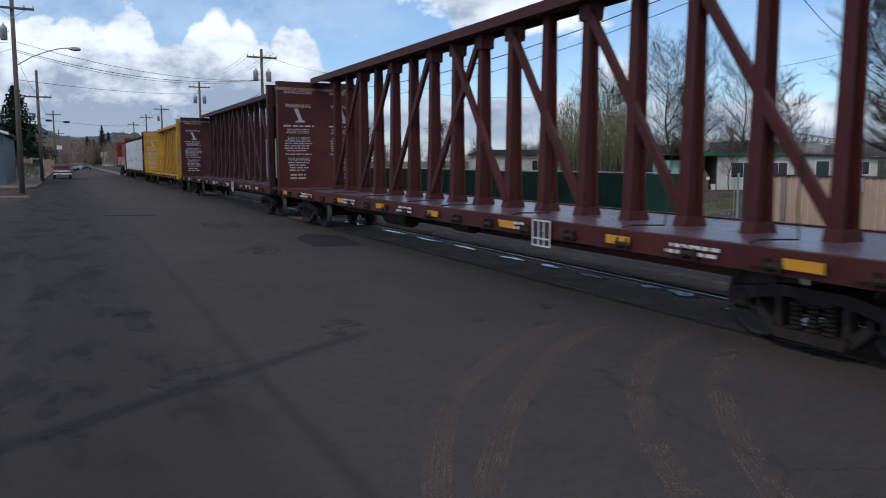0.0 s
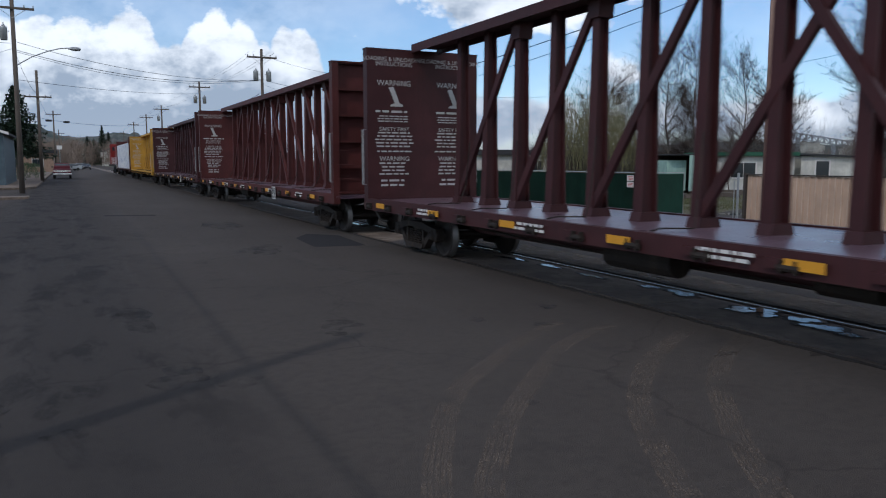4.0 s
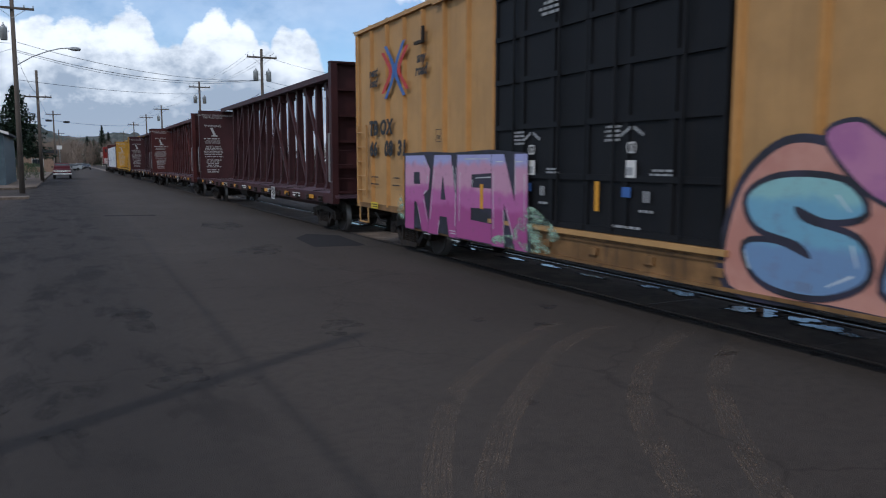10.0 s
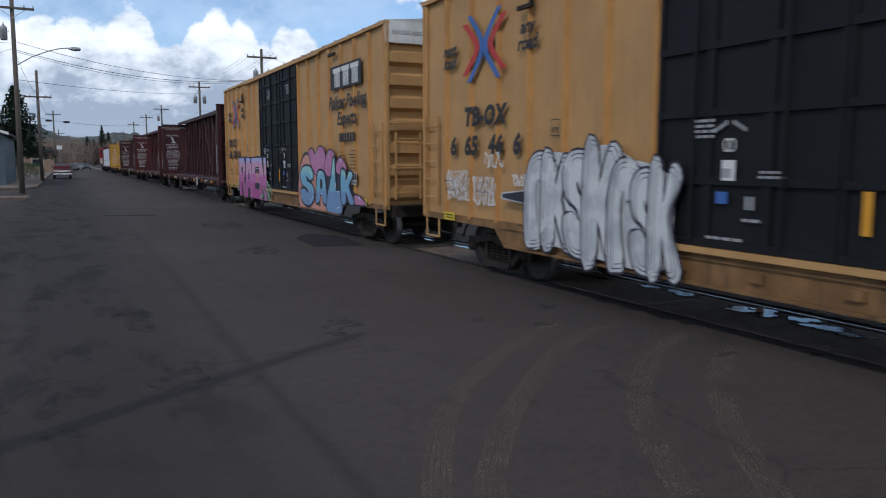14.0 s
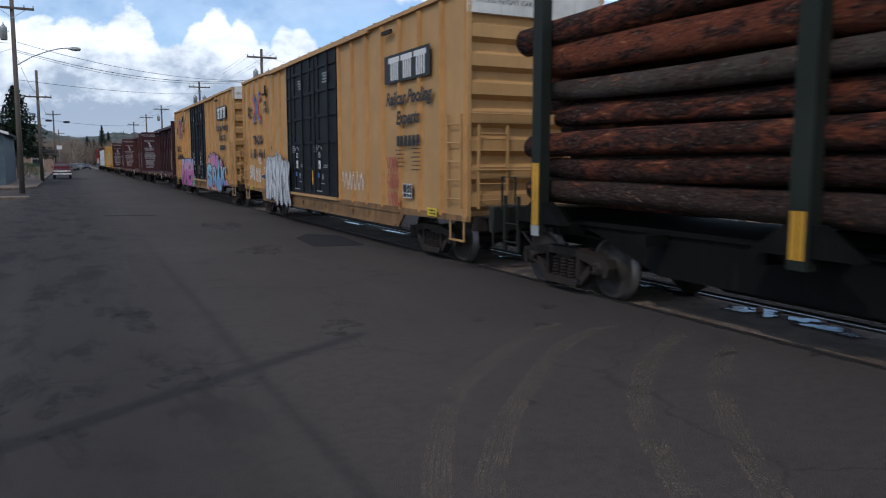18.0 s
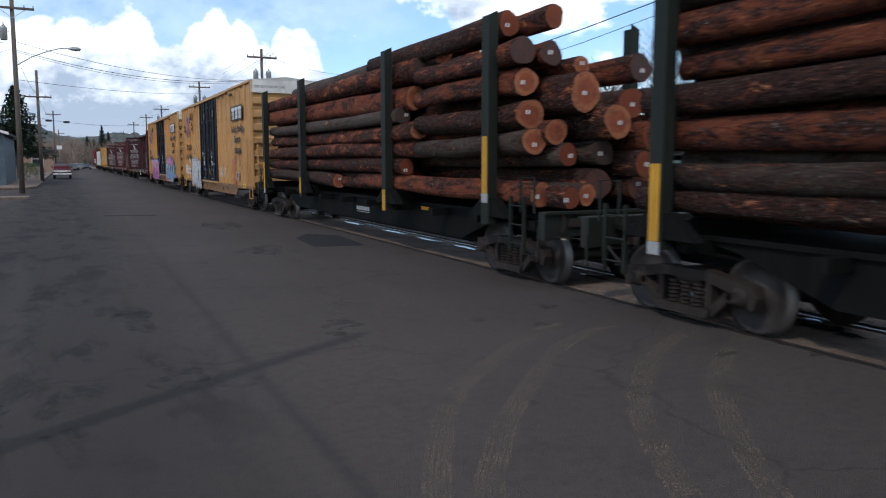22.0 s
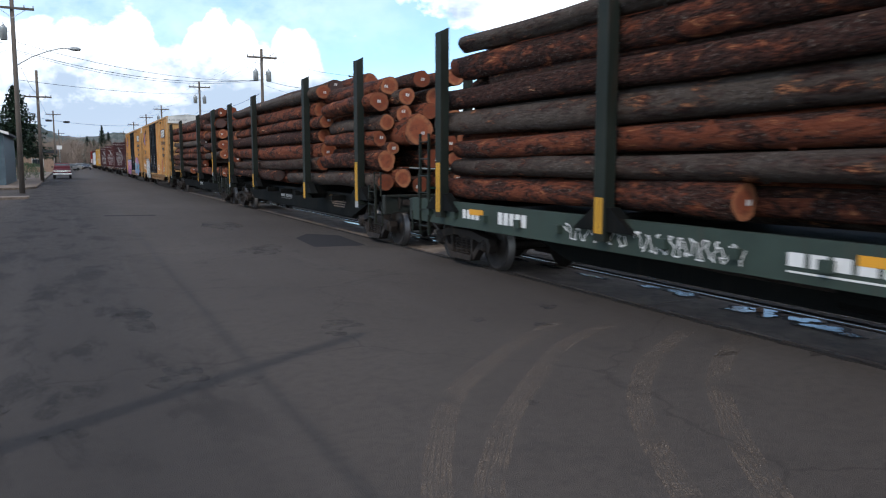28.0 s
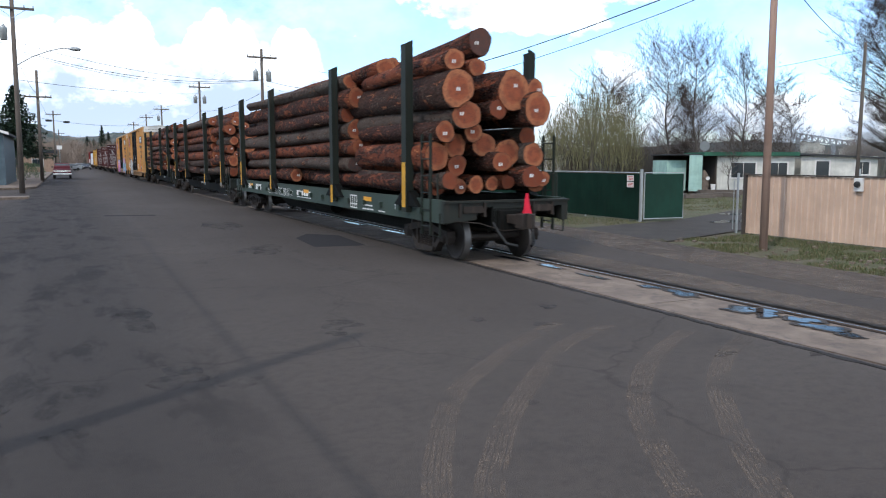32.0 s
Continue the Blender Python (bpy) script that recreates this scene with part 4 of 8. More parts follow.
def nb_loop(pts, x, n, grow=0.0):
    """A thin coat of paint in the shape of a loop (along, up) on the car's west side."""
    line = rounded(pts, n)
    if grow:
        turn = 1 if sum(a.x * b.y - b.x * a.y for a, b in zip(line, line[1:] + line[:1])) > 0 else -1
        wide = []
        for a, b, c in zip(line[-1:] + line[:-1], line, line[1:] + line[:1]):
            d = (b - a).normalized() + (c - b).normalized()
            d = d.normalized() if d.length > 1e-4 else Vector((1, 0))
            wide.append(b + Vector((d.y, -d.x)) * grow * turn)
        line = wide
    bm = nb()
    slab(bm, [tuple(p) for p in line], 0, x - 0.0004, x)
    bmesh.ops.recalc_face_normals(bm, faces=bm.faces)
    bmesh.ops.triangulate(bm, faces=bm.faces)
    return bm


def letter(g, y1, y0, z0, z1, x, paints, parent, edge, seed, n=0):
    """One sprayed letter: dark edge, fill, dark counter and a few pale strokes."""
    rng = random.Random(seed)
    outer, hole = OUTLINES[g]
    lean = rng.uniform(-0.04, 0.04)

    def at(p):
        return (y1 + (y0 - y1) * (p[0] + lean * p[1]), z0 + (z1 - z0) * p[1])

    loop = [at(p) for p in outer]
    part("letter_edge", nb_loop(loop, x, n, edge), paints[1], parent)
    part("letter_fill", nb_loop(loop, x - 0.0006, n), paints[0], parent)
    if hole:
        part("letter_counter", nb_loop([at(p) for p in hole], x - 0.0012, n), paints[1], parent)
    w = abs(y1 - y0)
    for k in range(7 if n < 2 else 4):
        i = rng.randrange(len(outer) - 1)
        a, b = Vector(at(outer[i])), Vector(at(outer[i + 1]))
        c = Vector(at((0.5, 0.5)))
        q = rng.choice((-0.06, 0.10, 0.16))
        a, b = a.lerp(c, q), b.lerp(c, q)
        d = (b - a).normalized()
        m = Vector((-d.y, d.x)) * 0.011
        part("letter_shine", nb_loop([tuple(a.lerp(b, 0.15) + m), tuple(a.lerp(b, 0.85) + m * 0.5), tuple(a.lerp(b, 0.85) - m * 0.5), tuple(a.lerp(b, 0.15) - m)], x - 0.0014, 0), paints[2], parent)


def door_marks(door, y, x, tape):
    """Stencils and decals on a plug door: two rings, a printed card, arrows and rows of small writing."""
    for k in (-0.035, 0.035):
        bm = nb()
        ring = [(math.cos(i * math.pi / 8), math.sin(i * math.pi / 8)) for i in range(16)]
        for i in range(16):
            (a, b), (c, d) = ring[i], ring[(i + 1) % 16]
            slab(bm, [(y + k + a * 0.05, 2.18 + b * 0.075), (y + k + c * 0.05, 2.18 + d * 0.075), (y + k + c * 0.035, 2.18 + d * 0.058), (y + k + a * 0.035, 2.18 + b * 0.058)], 0, x - 0.003, x)
        part("ring_mark", bm, M["white"], door)
    card = part("decal", box(nb(), x - 0.004, x, y - 0.09, y + 0.09, 1.80, 2.02), M["white"], door, "pale printed card")
    part("decal_band", box(nb(), x - 0.006, x - 0.004, y - 0.04, y + 0.085, 1.83, 1.93), M["stencilgrey"], card)
    part("decal", box(nb(), x - 0.004, x, y + 0.0, y + 0.16, 1.55, 1.68), M["blue"], door, "small blue sticker")
    rng = random.Random(int(y * 100))
    for s in (-1, 1):
        for k in range(5):
            yy, zz = y + s * (0.05 + k * 0.038), 2.42 - k * 0.020
            part("arc_mark", box(nb(), x - 0.003, x, yy - 0.014, yy + 0.014, zz - 0.024, zz + 0.024), M["stencilgrey"], door)
    for y0, y1, z0, z1, rows in ((-0.75, -0.30, 1.82, 1.92, 2), (-0.45, -0.15, 1.36, 1.42, 1), (0.20, 0.55, 2.25, 2.48, 4), (-0.25, 0.35, 1.14, 1.20, 1)):
        part("stencil", bars(nb(), rng, y + y0, y + y1, z0, z1, x, rows), M["stencilgrey"], door)
    for k in range(2):
        part("stencil", box(nb(), x - 0.003, x, y - 0.28 - k * 0.07, y - 0.24 - k * 0.07, 1.50, 1.64), M["stencilgrey"], door)
    if tape:
        part("reflector_tape", box(nb(), x - 0.007, x - 0.001, y + 0.62, y + 0.71, 1.34, 1.74), M["reflector"], door)


def spray(name, a, b, c=None):
    t = Tree(name)
    n = t.noise(2.2, 4.0, 0.6)
    col = t.mix(t.step(n, 0.4, 0.62), a, b)
    if c:
        col = t.mix(t.step(t.noise(5.0, 3.0), 0.58, 0.66), col, c)
    t.set("Base Color", col).set("Roughness", 0.55)
    return t.mat


def banded(name, bands):
    """Spray paint blended from one colour to the next as it goes up the car's side."""
    t = Tree(name)
    sep = t.nt.nodes.new("ShaderNodeSeparateXYZ")
    t.nt.links.new(t.co, sep.inputs[0])
    h = t.math("ADD", sep.outputs[2], t.math("MULTIPLY", t.noise(3.0, 5.0, 0.6), 0.35))
    col = bands[0][1]
    for z, c in bands[1:]:
        col = t.mix(t.step(h, z, z + 0.14), col, c)
    col = t.mix(t.math("MULTIPLY", t.step(t.noise(7.0, 6.0, 0.7), 0.5, 0.75), 0.35), col, (0.16, 0.10, 0.14))
    t.set("Base Color", col).set("Roughness", 0.55).set("Specular IOR Level", 0.3)
    return t.mat


S_BAND = banded("pink_to_lilac_spray", ((0, (0.34, 0.07, 0.22)), (1.30, (0.42, 0.12, 0.30)), (1.62, (0.50, 0.26, 0.36)), (2.06, (0.34, 0.34, 0.56))))
S_BAND2 = banded("blue_to_aqua_spray", ((0, (0.16, 0.26, 0.42)), (1.30, (0.17, 0.36, 0.48)), (1.75, (0.26, 0.47, 0.47))))
S_CLOUD = spray("plum_pink_spray", (0.36, 0.13, 0.27), (0.44, 0.18, 0.30))
S_PEACH = spray("peach_spray", (0.52, 0.25, 0.19), (0.46, 0.20, 0.15))
S_SILVER = spray("silver_spray", (0.55, 0.55, 0.54), (0.40, 0.40, 0.41))
S_SHINE = spray("pale_shine_spray", (0.62, 0.66, 0.66), (0.50, 0.56, 0.58))
S_WASH = make_marks("mint_wash_spray", (0.34, 0.48, 0.36), 0.85, (2.0, 2.5, 6.0), 0.40, 0.62)
S_LINE, S_RED = spray("dark_outline_spray", (0.03, 0.025, 0.045), (0.015, 0.014, 0.02)), spray("red_spray", (0.38, 0.06, 0.035), (0.30, 0.04, 0.03))


def scrawl(name, y0, y1, z0, z1, x, material, parent, label, seed, loops=5, r=0.012):
    rng = random.Random(seed)
    bm = nb()
    pts = []
    n = loops * 12
    for i in range(n + 1):
        f = i / n
        pts.append((x - 0.006, y1 + (y0 - y1) * f + rng.uniform(-0.05, 0.05), z0 + (z1 - z0) * (0.5 + 0.5 * math.sin(f * loops * 6.28 + rng.uniform(-0.7, 0.7)))))
    for a, b in zip(pts, pts[1:]):
        d = Vector((0, b[2] - a[2], -(b[1] - a[1]))).normalized() * r
        loft(bm, [[(a[0], a[1] - d.y, a[2] - d.z), (a[0], a[1] + d.y, a[2] + d.z), (a[0] - 0.002, a[1], a[2])], [(b[0], b[1] - d.y, b[2] - d.z), (b[0], b[1] + d.y, b[2] + d.z), (b[0] - 0.002, b[1], b[2])]])
    return part(name, bm, material, parent, label)


def box_car(u, number, first):
    label = "yellow steel box car with black double doors and spray-painted tags"
    car = rolling("box_car", u, label, "railcar", "box cars of the train")
    H, HW, Z0, Z1 = 9.32, 1.47, 0.92, 5.02
    D0, D1 = -2.25, 2.65          # the door opening
    Y = M["yellow"]
    bm = nb()
    box(bm, -HW + 0.05, HW - 0.05, -H + 0.12, H - 0.12, 1.02, Z1)
    body = part("body", bm, Y, car)
    for s in (-1, 1):
        x = s * HW
        for a, b, name in ((-H, D0, "side_sheet"), (D1, H, "side_sheet")):
            bm = nb()
            box(bm, min(x - s * 0.08, x - s * 0.05), max(x - s * 0.08, x - s * 0.05), a, b, Z0, Z1)
            sheet = part(name, bm, Y, car)
            n, rib = 7, None
            for k in range(n + 1):
                y = a + 0.08 + (b - a - 0.16) * k / n
                if rib is None:
                    bm = nb()
                    slab(bm, [(x - s * 0.055, -0.065), (x + s * 0.022, -0.028), (x + s * 0.022, 0.028), (x - s * 0.055, 0.065)][::s], 2, Z0 + 0.06, Z1 - 0.06)
                    bmesh.ops.recalc_face_normals(bm, faces=bm.faces)
                    rib = part("side_post", bm, M["ribyellow"], sheet)
                    rib.matrix_basis = pose(0, y, 0)
                else:
                    again(rib, sheet, pose(0, y, 0))
        bm = nb()      # side sill, deeper between the trucks
        slab(bm, [(-H, 0.92), (-H, 1.02), (H, 1.02), (H, 0.92), (6.5, 0.88), (6.2, 0.60), (-6.2, 0.60), (-6.5, 0.88)], 0, min(x, x - s * 0.05), max(x, x - s * 0.05))
        for k in range(9):
            y = -4.4 + k * 1.1
            box(bm, min(x, x + s * 0.04), max(x, x + s * 0.04), y - 0.09, y + 0.09, 0.74, 0.84)
        box(bm, min(x, x + s * 0.05), max(x, x + s * 0.05), -6.1, 6.1, 0.60, 0.64), box(bm, min(x, x + s * 0.03), max(x, x + s * 0.03), -6.3, 6.3, 0.90, 0.93)
        part("side_sill", bm, M["sillyellow"], car, "grimy yellow side sill")
        bm = nb()
        box(bm, min(x + s * 0.03, x - s * 0.1), max(x + s * 0.03, x - s * 0.1), -H, H, Z1 - 0.03, Z1 + 0.05)
        part("eave", bm, Y, car)
        for a, b in ((D0 + 0.02, 0.19), (0.21, D1 - 0.02)):
            bm = nb()
            box(bm, min(x, x - s * 0.06), max(x, x - s * 0.06), a, b, 1.06, Z1 - 0.08)
            door = part("door", bm, M["doorblack"], car, "black double plug door")
            for z in (1.06, 1.75, 2.50, 3.22, 3.90, 4.55):      # panel frames
                part("door_rail", box(nb(), min(x, x + s * 0.04), max(x, x + s * 0.04), a, b, z, z + 0.08), M["doorblack"], door)
            for k in range(4):
                y = a + (b - a) * k / 3
                part("door_stile", box(nb(), min(x, x + s * 0.032), max(x, x + s * 0.032), max(a, y - 0.055), min(b, y + 0.055), 1.065, Z1 - 0.10), M["doorblack"], door)
            bm = nb()
            for k in (0.25, 0.75):
                y = a + (b - a) * k
                rod(bm, (x + s * 0.06, y, 1.1), (x + s * 0.06, y, 4.85), 0.022, None, 6)
            part("lock_rod", bm, M["doorblack"], door)
            if s < 0:
                rng = random.Random(int(a * 10) + first)
                bm = nb()
                bars(bm, rng, a + 0.6, a + 1.15, 4.10, 4.40, x - 0.042, 4)
                part("stencil", bm, M["stencilgrey"], door)
                door_marks(door, a + (1.30 if a > 0 else 1.48), x - 0.043, a < 0)
        bm = nb()
        box(bm, min(x, x + s * 0.09), max(x, x + s * 0.09), D0 - 0.1, D1 + 0.1, 0.98, 1.05)
        box(bm, min(x, x + s * 0.07), max(x, x + s * 0.07), D0 - 2.3, D1 + 2.3, 4.93, 4.98)
        part("door_track", bm, Y, car)
    bm = nb()
    slab(bm, [(-HW - 0.02, Z1 + 0.05), (HW + 0.02, Z1 + 0.05), (0, Z1 + 0.20)], 1, -H, H)
    for k in range(19):
        y = -H + 0.4 + k * 1.02
        slab(bm, [(-HW, Z1 + 0.05), (0, Z1 + 0.205), (HW, Z1 + 0.05), (HW, Z1 + 0.09), (0, Z1 + 0.245), (-HW, Z1 + 0.09)], 1, y - 0.04, y + 0.04)
    part("roof", bm, M["roofgrey"], car, "galvanised ribbed roof")
    for s in (-1, 1):
        y = s * H
        bm = nb()
        box(bm, -HW, HW, min(y - s * 0.19, y - s * 0.15), max(y - s * 0.19, y - s * 0.15), 1.0, Z1 + 0.02)
        wall = part("end_wall", bm, Y, car, "corrugated yellow end")
        for k in range(7):      # horizontal corrugations
            z = 1.06 + k * 0.50
            bm = nb()
            slab(bm, [(y - s * 0.155, z + 0.02), (y - s * 0.01, z + 0.13), (y - s * 0.01, z + 0.34), (y - s * 0.155, z + 0.42)], 0, -HW + 0.09, HW - 0.09)
            bmesh.ops.recalc_face_normals(bm, faces=bm.faces)
            part("corrugation", bm, Y, wall)
        for x in (-1, 1):
            part("corner_post", box(nb(), min(x * HW, x * (HW - 0.08)), max(x * HW, x * (HW - 0.08)), min(y, y - s * 0.2), max(y, y - s * 0.2), 0.92, Z1 + 0.03), Y, wall)
        bm = nb()
        slab(bm, [(-HW, Z1 - 0.42), (HW, Z1 - 0.42), (HW, Z1 + 0.06), (0, Z1 + 0.20), (-HW, Z1 + 0.06)], 1, min(y, y - s * 0.12), max(y, y - s * 0.12))
        part("end_band", bm, M["endwhite"], car, "white excess height band")
        for x in (-1, 1):
            ladder(car, x * HW, y - s * 0.45, 1.15, 2.85, 0.27, 5, Y, "side_ladder", "y", x)
        for x in (-0.95,) if s < 0 else (0.95,):
            ladder(car, x, y, 1.15, 2.65, 0.30, 5, Y, "end_ladder", "x", s)
        bm = nb()
        for z in (1.85, 2.85):
            pipe(bm, [(-HW + 0.1, y, z), (-HW + 0.1, y + s * 0.07, z), (HW - 0.1, y + s * 0.07, z), (HW - 0.1, y, z)], 0.014)
        part("hand_rail", bm, Y, car)
        bm = nb()
        box(bm, -1.2, 1.2, min(y, y + s * 0.28), max(y, y + s * 0.28), 1.00, 1.03)
        box(bm, -1.35, 1.35, min(y, y + s * 0.06), max(y, y + s * 0.06), 0.75, 1.0)
        part("end_platform", bm, M["iron"], car)
        for x in (-1, 1):
            bm = nb()
            yy = y - s * 0.42
            for q in (-0.27, 0.27):
                pipe(bm, [(x * (HW - 0.02), yy + q, 0.95), (x * (HW - 0.02), yy + q, 0.55)], 0.02)
            box(bm, x * (HW - 0.02) - 0.03, x * (HW - 0.02) + 0.03, yy - 0.27, yy + 0.27, 0.54, 0.57)
            part("step", bm, Y, car)
        add_coupler(car, y, s)
        add_truck(car, s * 7.05)
    if True:      # brake wheel and chain on the rear end
        bm = nb()
        for k in range(12):
            a, b = k * math.pi / 6, (k + 1) * math.pi / 6
            rod(bm, (0.75 + 0.25 * math.cos(a), -H - 0.22, 2.25 + 0.25 * math.sin(a)), (0.75 + 0.25 * math.cos(b), -H - 0.22, 2.25 + 0.25 * math.sin(b)), 0.016, None, 6)
        for k in range(5):
            a = k * 1.2566
            rod(bm, (0.75, -H - 0.19, 2.25), (0.75 + 0.25 * math.cos(a), -H - 0.22, 2.25 + 0.25 * math.sin(a)), 0.012, None, 6)
        part("brake_wheel", bm, Y, car)
        part("brake_gear", box(nb(), 0.60, 0.90, -H - 0.18, -H + 0.02, 2.05, 2.45), M["sillyellow"], car, bevel=0.02)
        part("brake_chain", rod(nb(), (0.75, -H - 0.10, 1.02), (0.75, -H - 0.10, 2.06), 0.02, None, 6), M["iron"], car)
        for q in (-0.10, 0.15, 0.40):
            part("grab_iron", pipe(nb(), [(q, -H, 1.20), (q, -H - 0.09, 1.24), (q, -H - 0.09, 1.62), (q, -H, 1.66)], 0.014), Y, car)
    bm = nb()
    slab(bm, [(-1.4, 1.0), (1.4, 1.0), (1.1, 0.6), (-1.1, 0.6)], 0, -0.8, 0.8)
    box(bm, -0.4, 0.4, -H, H, 0.72, 1.02)
    part("underframe", bm, M["iron"], car)
    x = -HW - 0.024
    W = M["black"]
    # four road stripes that meet: blue through the middle, red chevrons at the sides
    cy, cz = 6.86, 3.93
    for mt, w, arm in ((M["blue"], 0.075, ((0.045, 0.0), (0.085, 0.13), (0.20, 0.27), (0.50, 0.56))), (M["red"], 0.085, ((0.215, 0.0), (0.26, 0.09), (0.38, 0.20), (0.66, 0.44)))):
        for d in (-1, 1):
            bm = nb()
            line = [(a, -b) for a, b in arm[:0:-1]] + list(arm)
            poly = [(cy + d * (a + w), cz + b) for a, b in line] + [(cy + d * (a - w), cz + b) for a, b in line[::-1]]
            slab(bm, poly, 0, x - 0.005 - 0.001 * d, x - 0.002)
            bmesh.ops.recalc_face_normals(bm, faces=bm.faces)
            part("road_emblem", bm, mt, car, "crossed red and blue stripes")
    lettering("next\nload", 0.27, (x - 0.003, 8.10, 3.88), SIDE, W, car, 0.25, bold=0.010)
    lettering("any\nroad", 0.29, (x - 0.003, 5.53, 3.92), SIDE, W, car, 0.25, bold=0.010)
    marks = [("TB", 8.14, 2.74), ("OX", 7.38, 2.74)] if first else [("TB-", 7.20, 2.76), ("OX", 6.50, 2.76)]
    marks += list(zip((number[:2], number[2:4], number[4:]), (8.15, 7.25, 6.52), (2.27,) * 3)) if first else list(zip((number[0], number[1:3], number[3:5], number[5]), (7.96, 7.30, 6.46, 5.80), (2.26,) * 4))
    for text, yy, zz in marks:
        lettering(text, 0.43, (x - 0.003, yy, zz), SIDE, W, car, 0.15, 1.0, 0.022, 1.1)
    zb = 0.0 if first else -0.18
    for text, zz in (("Railcar Pooling", 3.50), ("Experts", 3.08)):
        lettering(text, 0.46 if first else 0.38, (x - 0.003, -6.75, zz + zb), SIDE, W, car, 0.25, bold=0.012)
    bm = nb()       # web address as plain bars
    for k in range(6):
        yy = -6.2 - k * 0.20
        box(bm, x - 0.005, x - 0.002, yy - 0.15, yy, 2.50 + zb, 2.72 + zb)
    part("stencil", bm, W, car)
    bm = nb()       # the owner's black badge with a white striped device
    box(bm, x - 0.005, x - 0.002, -7.85, -5.55, 3.85 + zb, 4.44 + zb)
    badge = part("badge", bm, W, car)
    for k in range(3):
        bm = nb()
        yy = -5.78 - k * 0.66
        box(bm, x - 0.008, x - 0.006, yy - 0.58, yy, 4.27 + zb, 4.38 + zb)
        for j in range(4):
            slab(bm, [(yy - 0.12 - j * 0.11, 3.90 + zb), (yy - 0.19 - j * 0.11, 3.90 + zb), (yy - 0.19 - j * 0.11, 4.27 + zb), (yy - 0.12 - j * 0.11, 4.27 + zb)], 0, x - 0.008, x - 0.006)
        part("badge_device", bm, M["white"], badge)
    rng = random.Random(first + 7)
    rows = [(-6.55 - 0.02 * k, -6.1, 2.22 - k * 0.085, 2.26 - k * 0.085) for k in range(5)] + [(-7.42, -6.9, 2.24 - k * 0.085, 2.28 - k * 0.085) for k in range(6)]
    rows += [(7.85, 8.35, 1.62, 1.67), (7.85, 8.35, 1.46, 1.51), (6.6, 7.1, 1.62, 1.67), (6.6, 7.1, 1.46, 1.51), (4.0, 6.0, 0.98, 1.02)]
    for a0, a1, c0, c1 in rows:
        part("small_stencil", bars(nb(), rng, a0, a1, c0, c1, x, 1), W, car)
    bm = nb()
    py, pz = (-7.45, 1.43) if first else (-6.98, 1.24)
    box(bm, x - 0.004, x - 0.001, py, py + 0.47, pz, pz + 0.30)
    plate = part("data_plate", bm, W, car)
    for z in (0.01, 0.10, 0.29):
        part("plate_rule", box(nb(), x - 0.007, x - 0.005, py, py + 0.47, pz + z - 0.008, pz + z + 0.008), M["white"], plate)
    for yy in (0.01, 0.12, 0.25, 0.46):
        part("plate_rule", box(nb(), x - 0.0075, x - 0.005, py + yy - 0.008, py + yy + 0.008, pz + 0.01, pz + 0.29), M["white"], plate)
    bm = nb()
    box(bm, x - 0.006, x - 0.002, -8.14, -7.72, 0.94, 1.10)
    notice = part("yellow_label", bm, M["labelyellow"], car)
    part("label_frame", bars(nb(), rng, -8.10, -7.76, 0.96, 1.08, x - 0.006, 2), W, notice)
    bm = nb()
    for a0, a1, c0, c1 in ((4.64, 4.86, 2.37, 2.382), (4.64, 4.86, 2.60, 2.612), (4.64, 4.652, 2.382, 2.60), (4.848, 4.86, 2.382, 2.60), (4.69, 4.73, 2.42, 2.50), (4.77, 4.81, 2.42, 2.50)):
        box(bm, x - 0.004, x - 0.002, a0, a1, c0, c1)
    part("stencil_frame", bm, W, car)
    bm = nb()
    box(bm, x - 0.006, x - 0.002, 7.90, 8.32, 0.92, 1.06)
    notice = part("yellow_label", bm, M["labelyellow"], car)
    part("label_frame", bars(nb(), rng, 7.94, 8.28, 0.94, 1.04, x - 0.006, 2), W, notice)
    part("reflector_tape", box(nb(), x - 0.078, x - 0.074, 2.90 if first else 3.20, 3.00 if first else 3.30, 1.20, 1.62), M["reflector"], car)
    bm = nb()
    box(bm, x - 0.06, x - 0.002, -6.0, -5.5, 4.72, 4.80), box(bm, x - 0.06, x - 0.002, 5.35, 5.75, 4.30, 4.36), box(bm, x - 0.05, x - 0.002, 5.35, 5.42, 4.36, 4.62)
    part("lading_bracket", bm, M["iron"], car)
    if first:
        xd = x - 0.064
        tag = part("graffiti", nb_loop([(6.24, 0.66), (6.22, 2.17), (5.1, 2.19), (4.0, 2.16), (2.7, 2.20), (1.62, 2.14), (1.5, 1.4), (1.42, 0.62)], xd, 0), S_LINE, car, "pink and lilac letters on a black sprayed ground")
        for k, (g, y1, y0) in enumerate((("R", 6.19, 4.98), ("A", 5.10, 3.74), ("E", 3.90, 2.46), ("N", 2.60, 1.52))):
            letter(g, y1, y0, 0.63 - 0.02 * (k % 2), 2.12, xd - 0.002 - 0.002 * k, (S_BAND, S_LINE, S_SILVER), tag, 0.02, k)
        for k, pts in enumerate(([(1.85, 0.80), (1.8, 1.10), (1.45, 1.32), (1.05, 1.18), (0.72, 0.98), (0.80, 0.84)], [(6.55, 0.86), (6.5, 1.30), (6.30, 1.20), (6.22, 0.82)], [(2.5, 0.64), (2.4, 0.80), (1.5, 0.84), (1.0, 0.76), (1.0, 0.64)])):
            part("mint_wash", nb_loop(pts, xd - 0.012 - 0.001 * k, 4), S_WASH, tag, "thin mint green sprayed wash")
        xg = x - 0.004
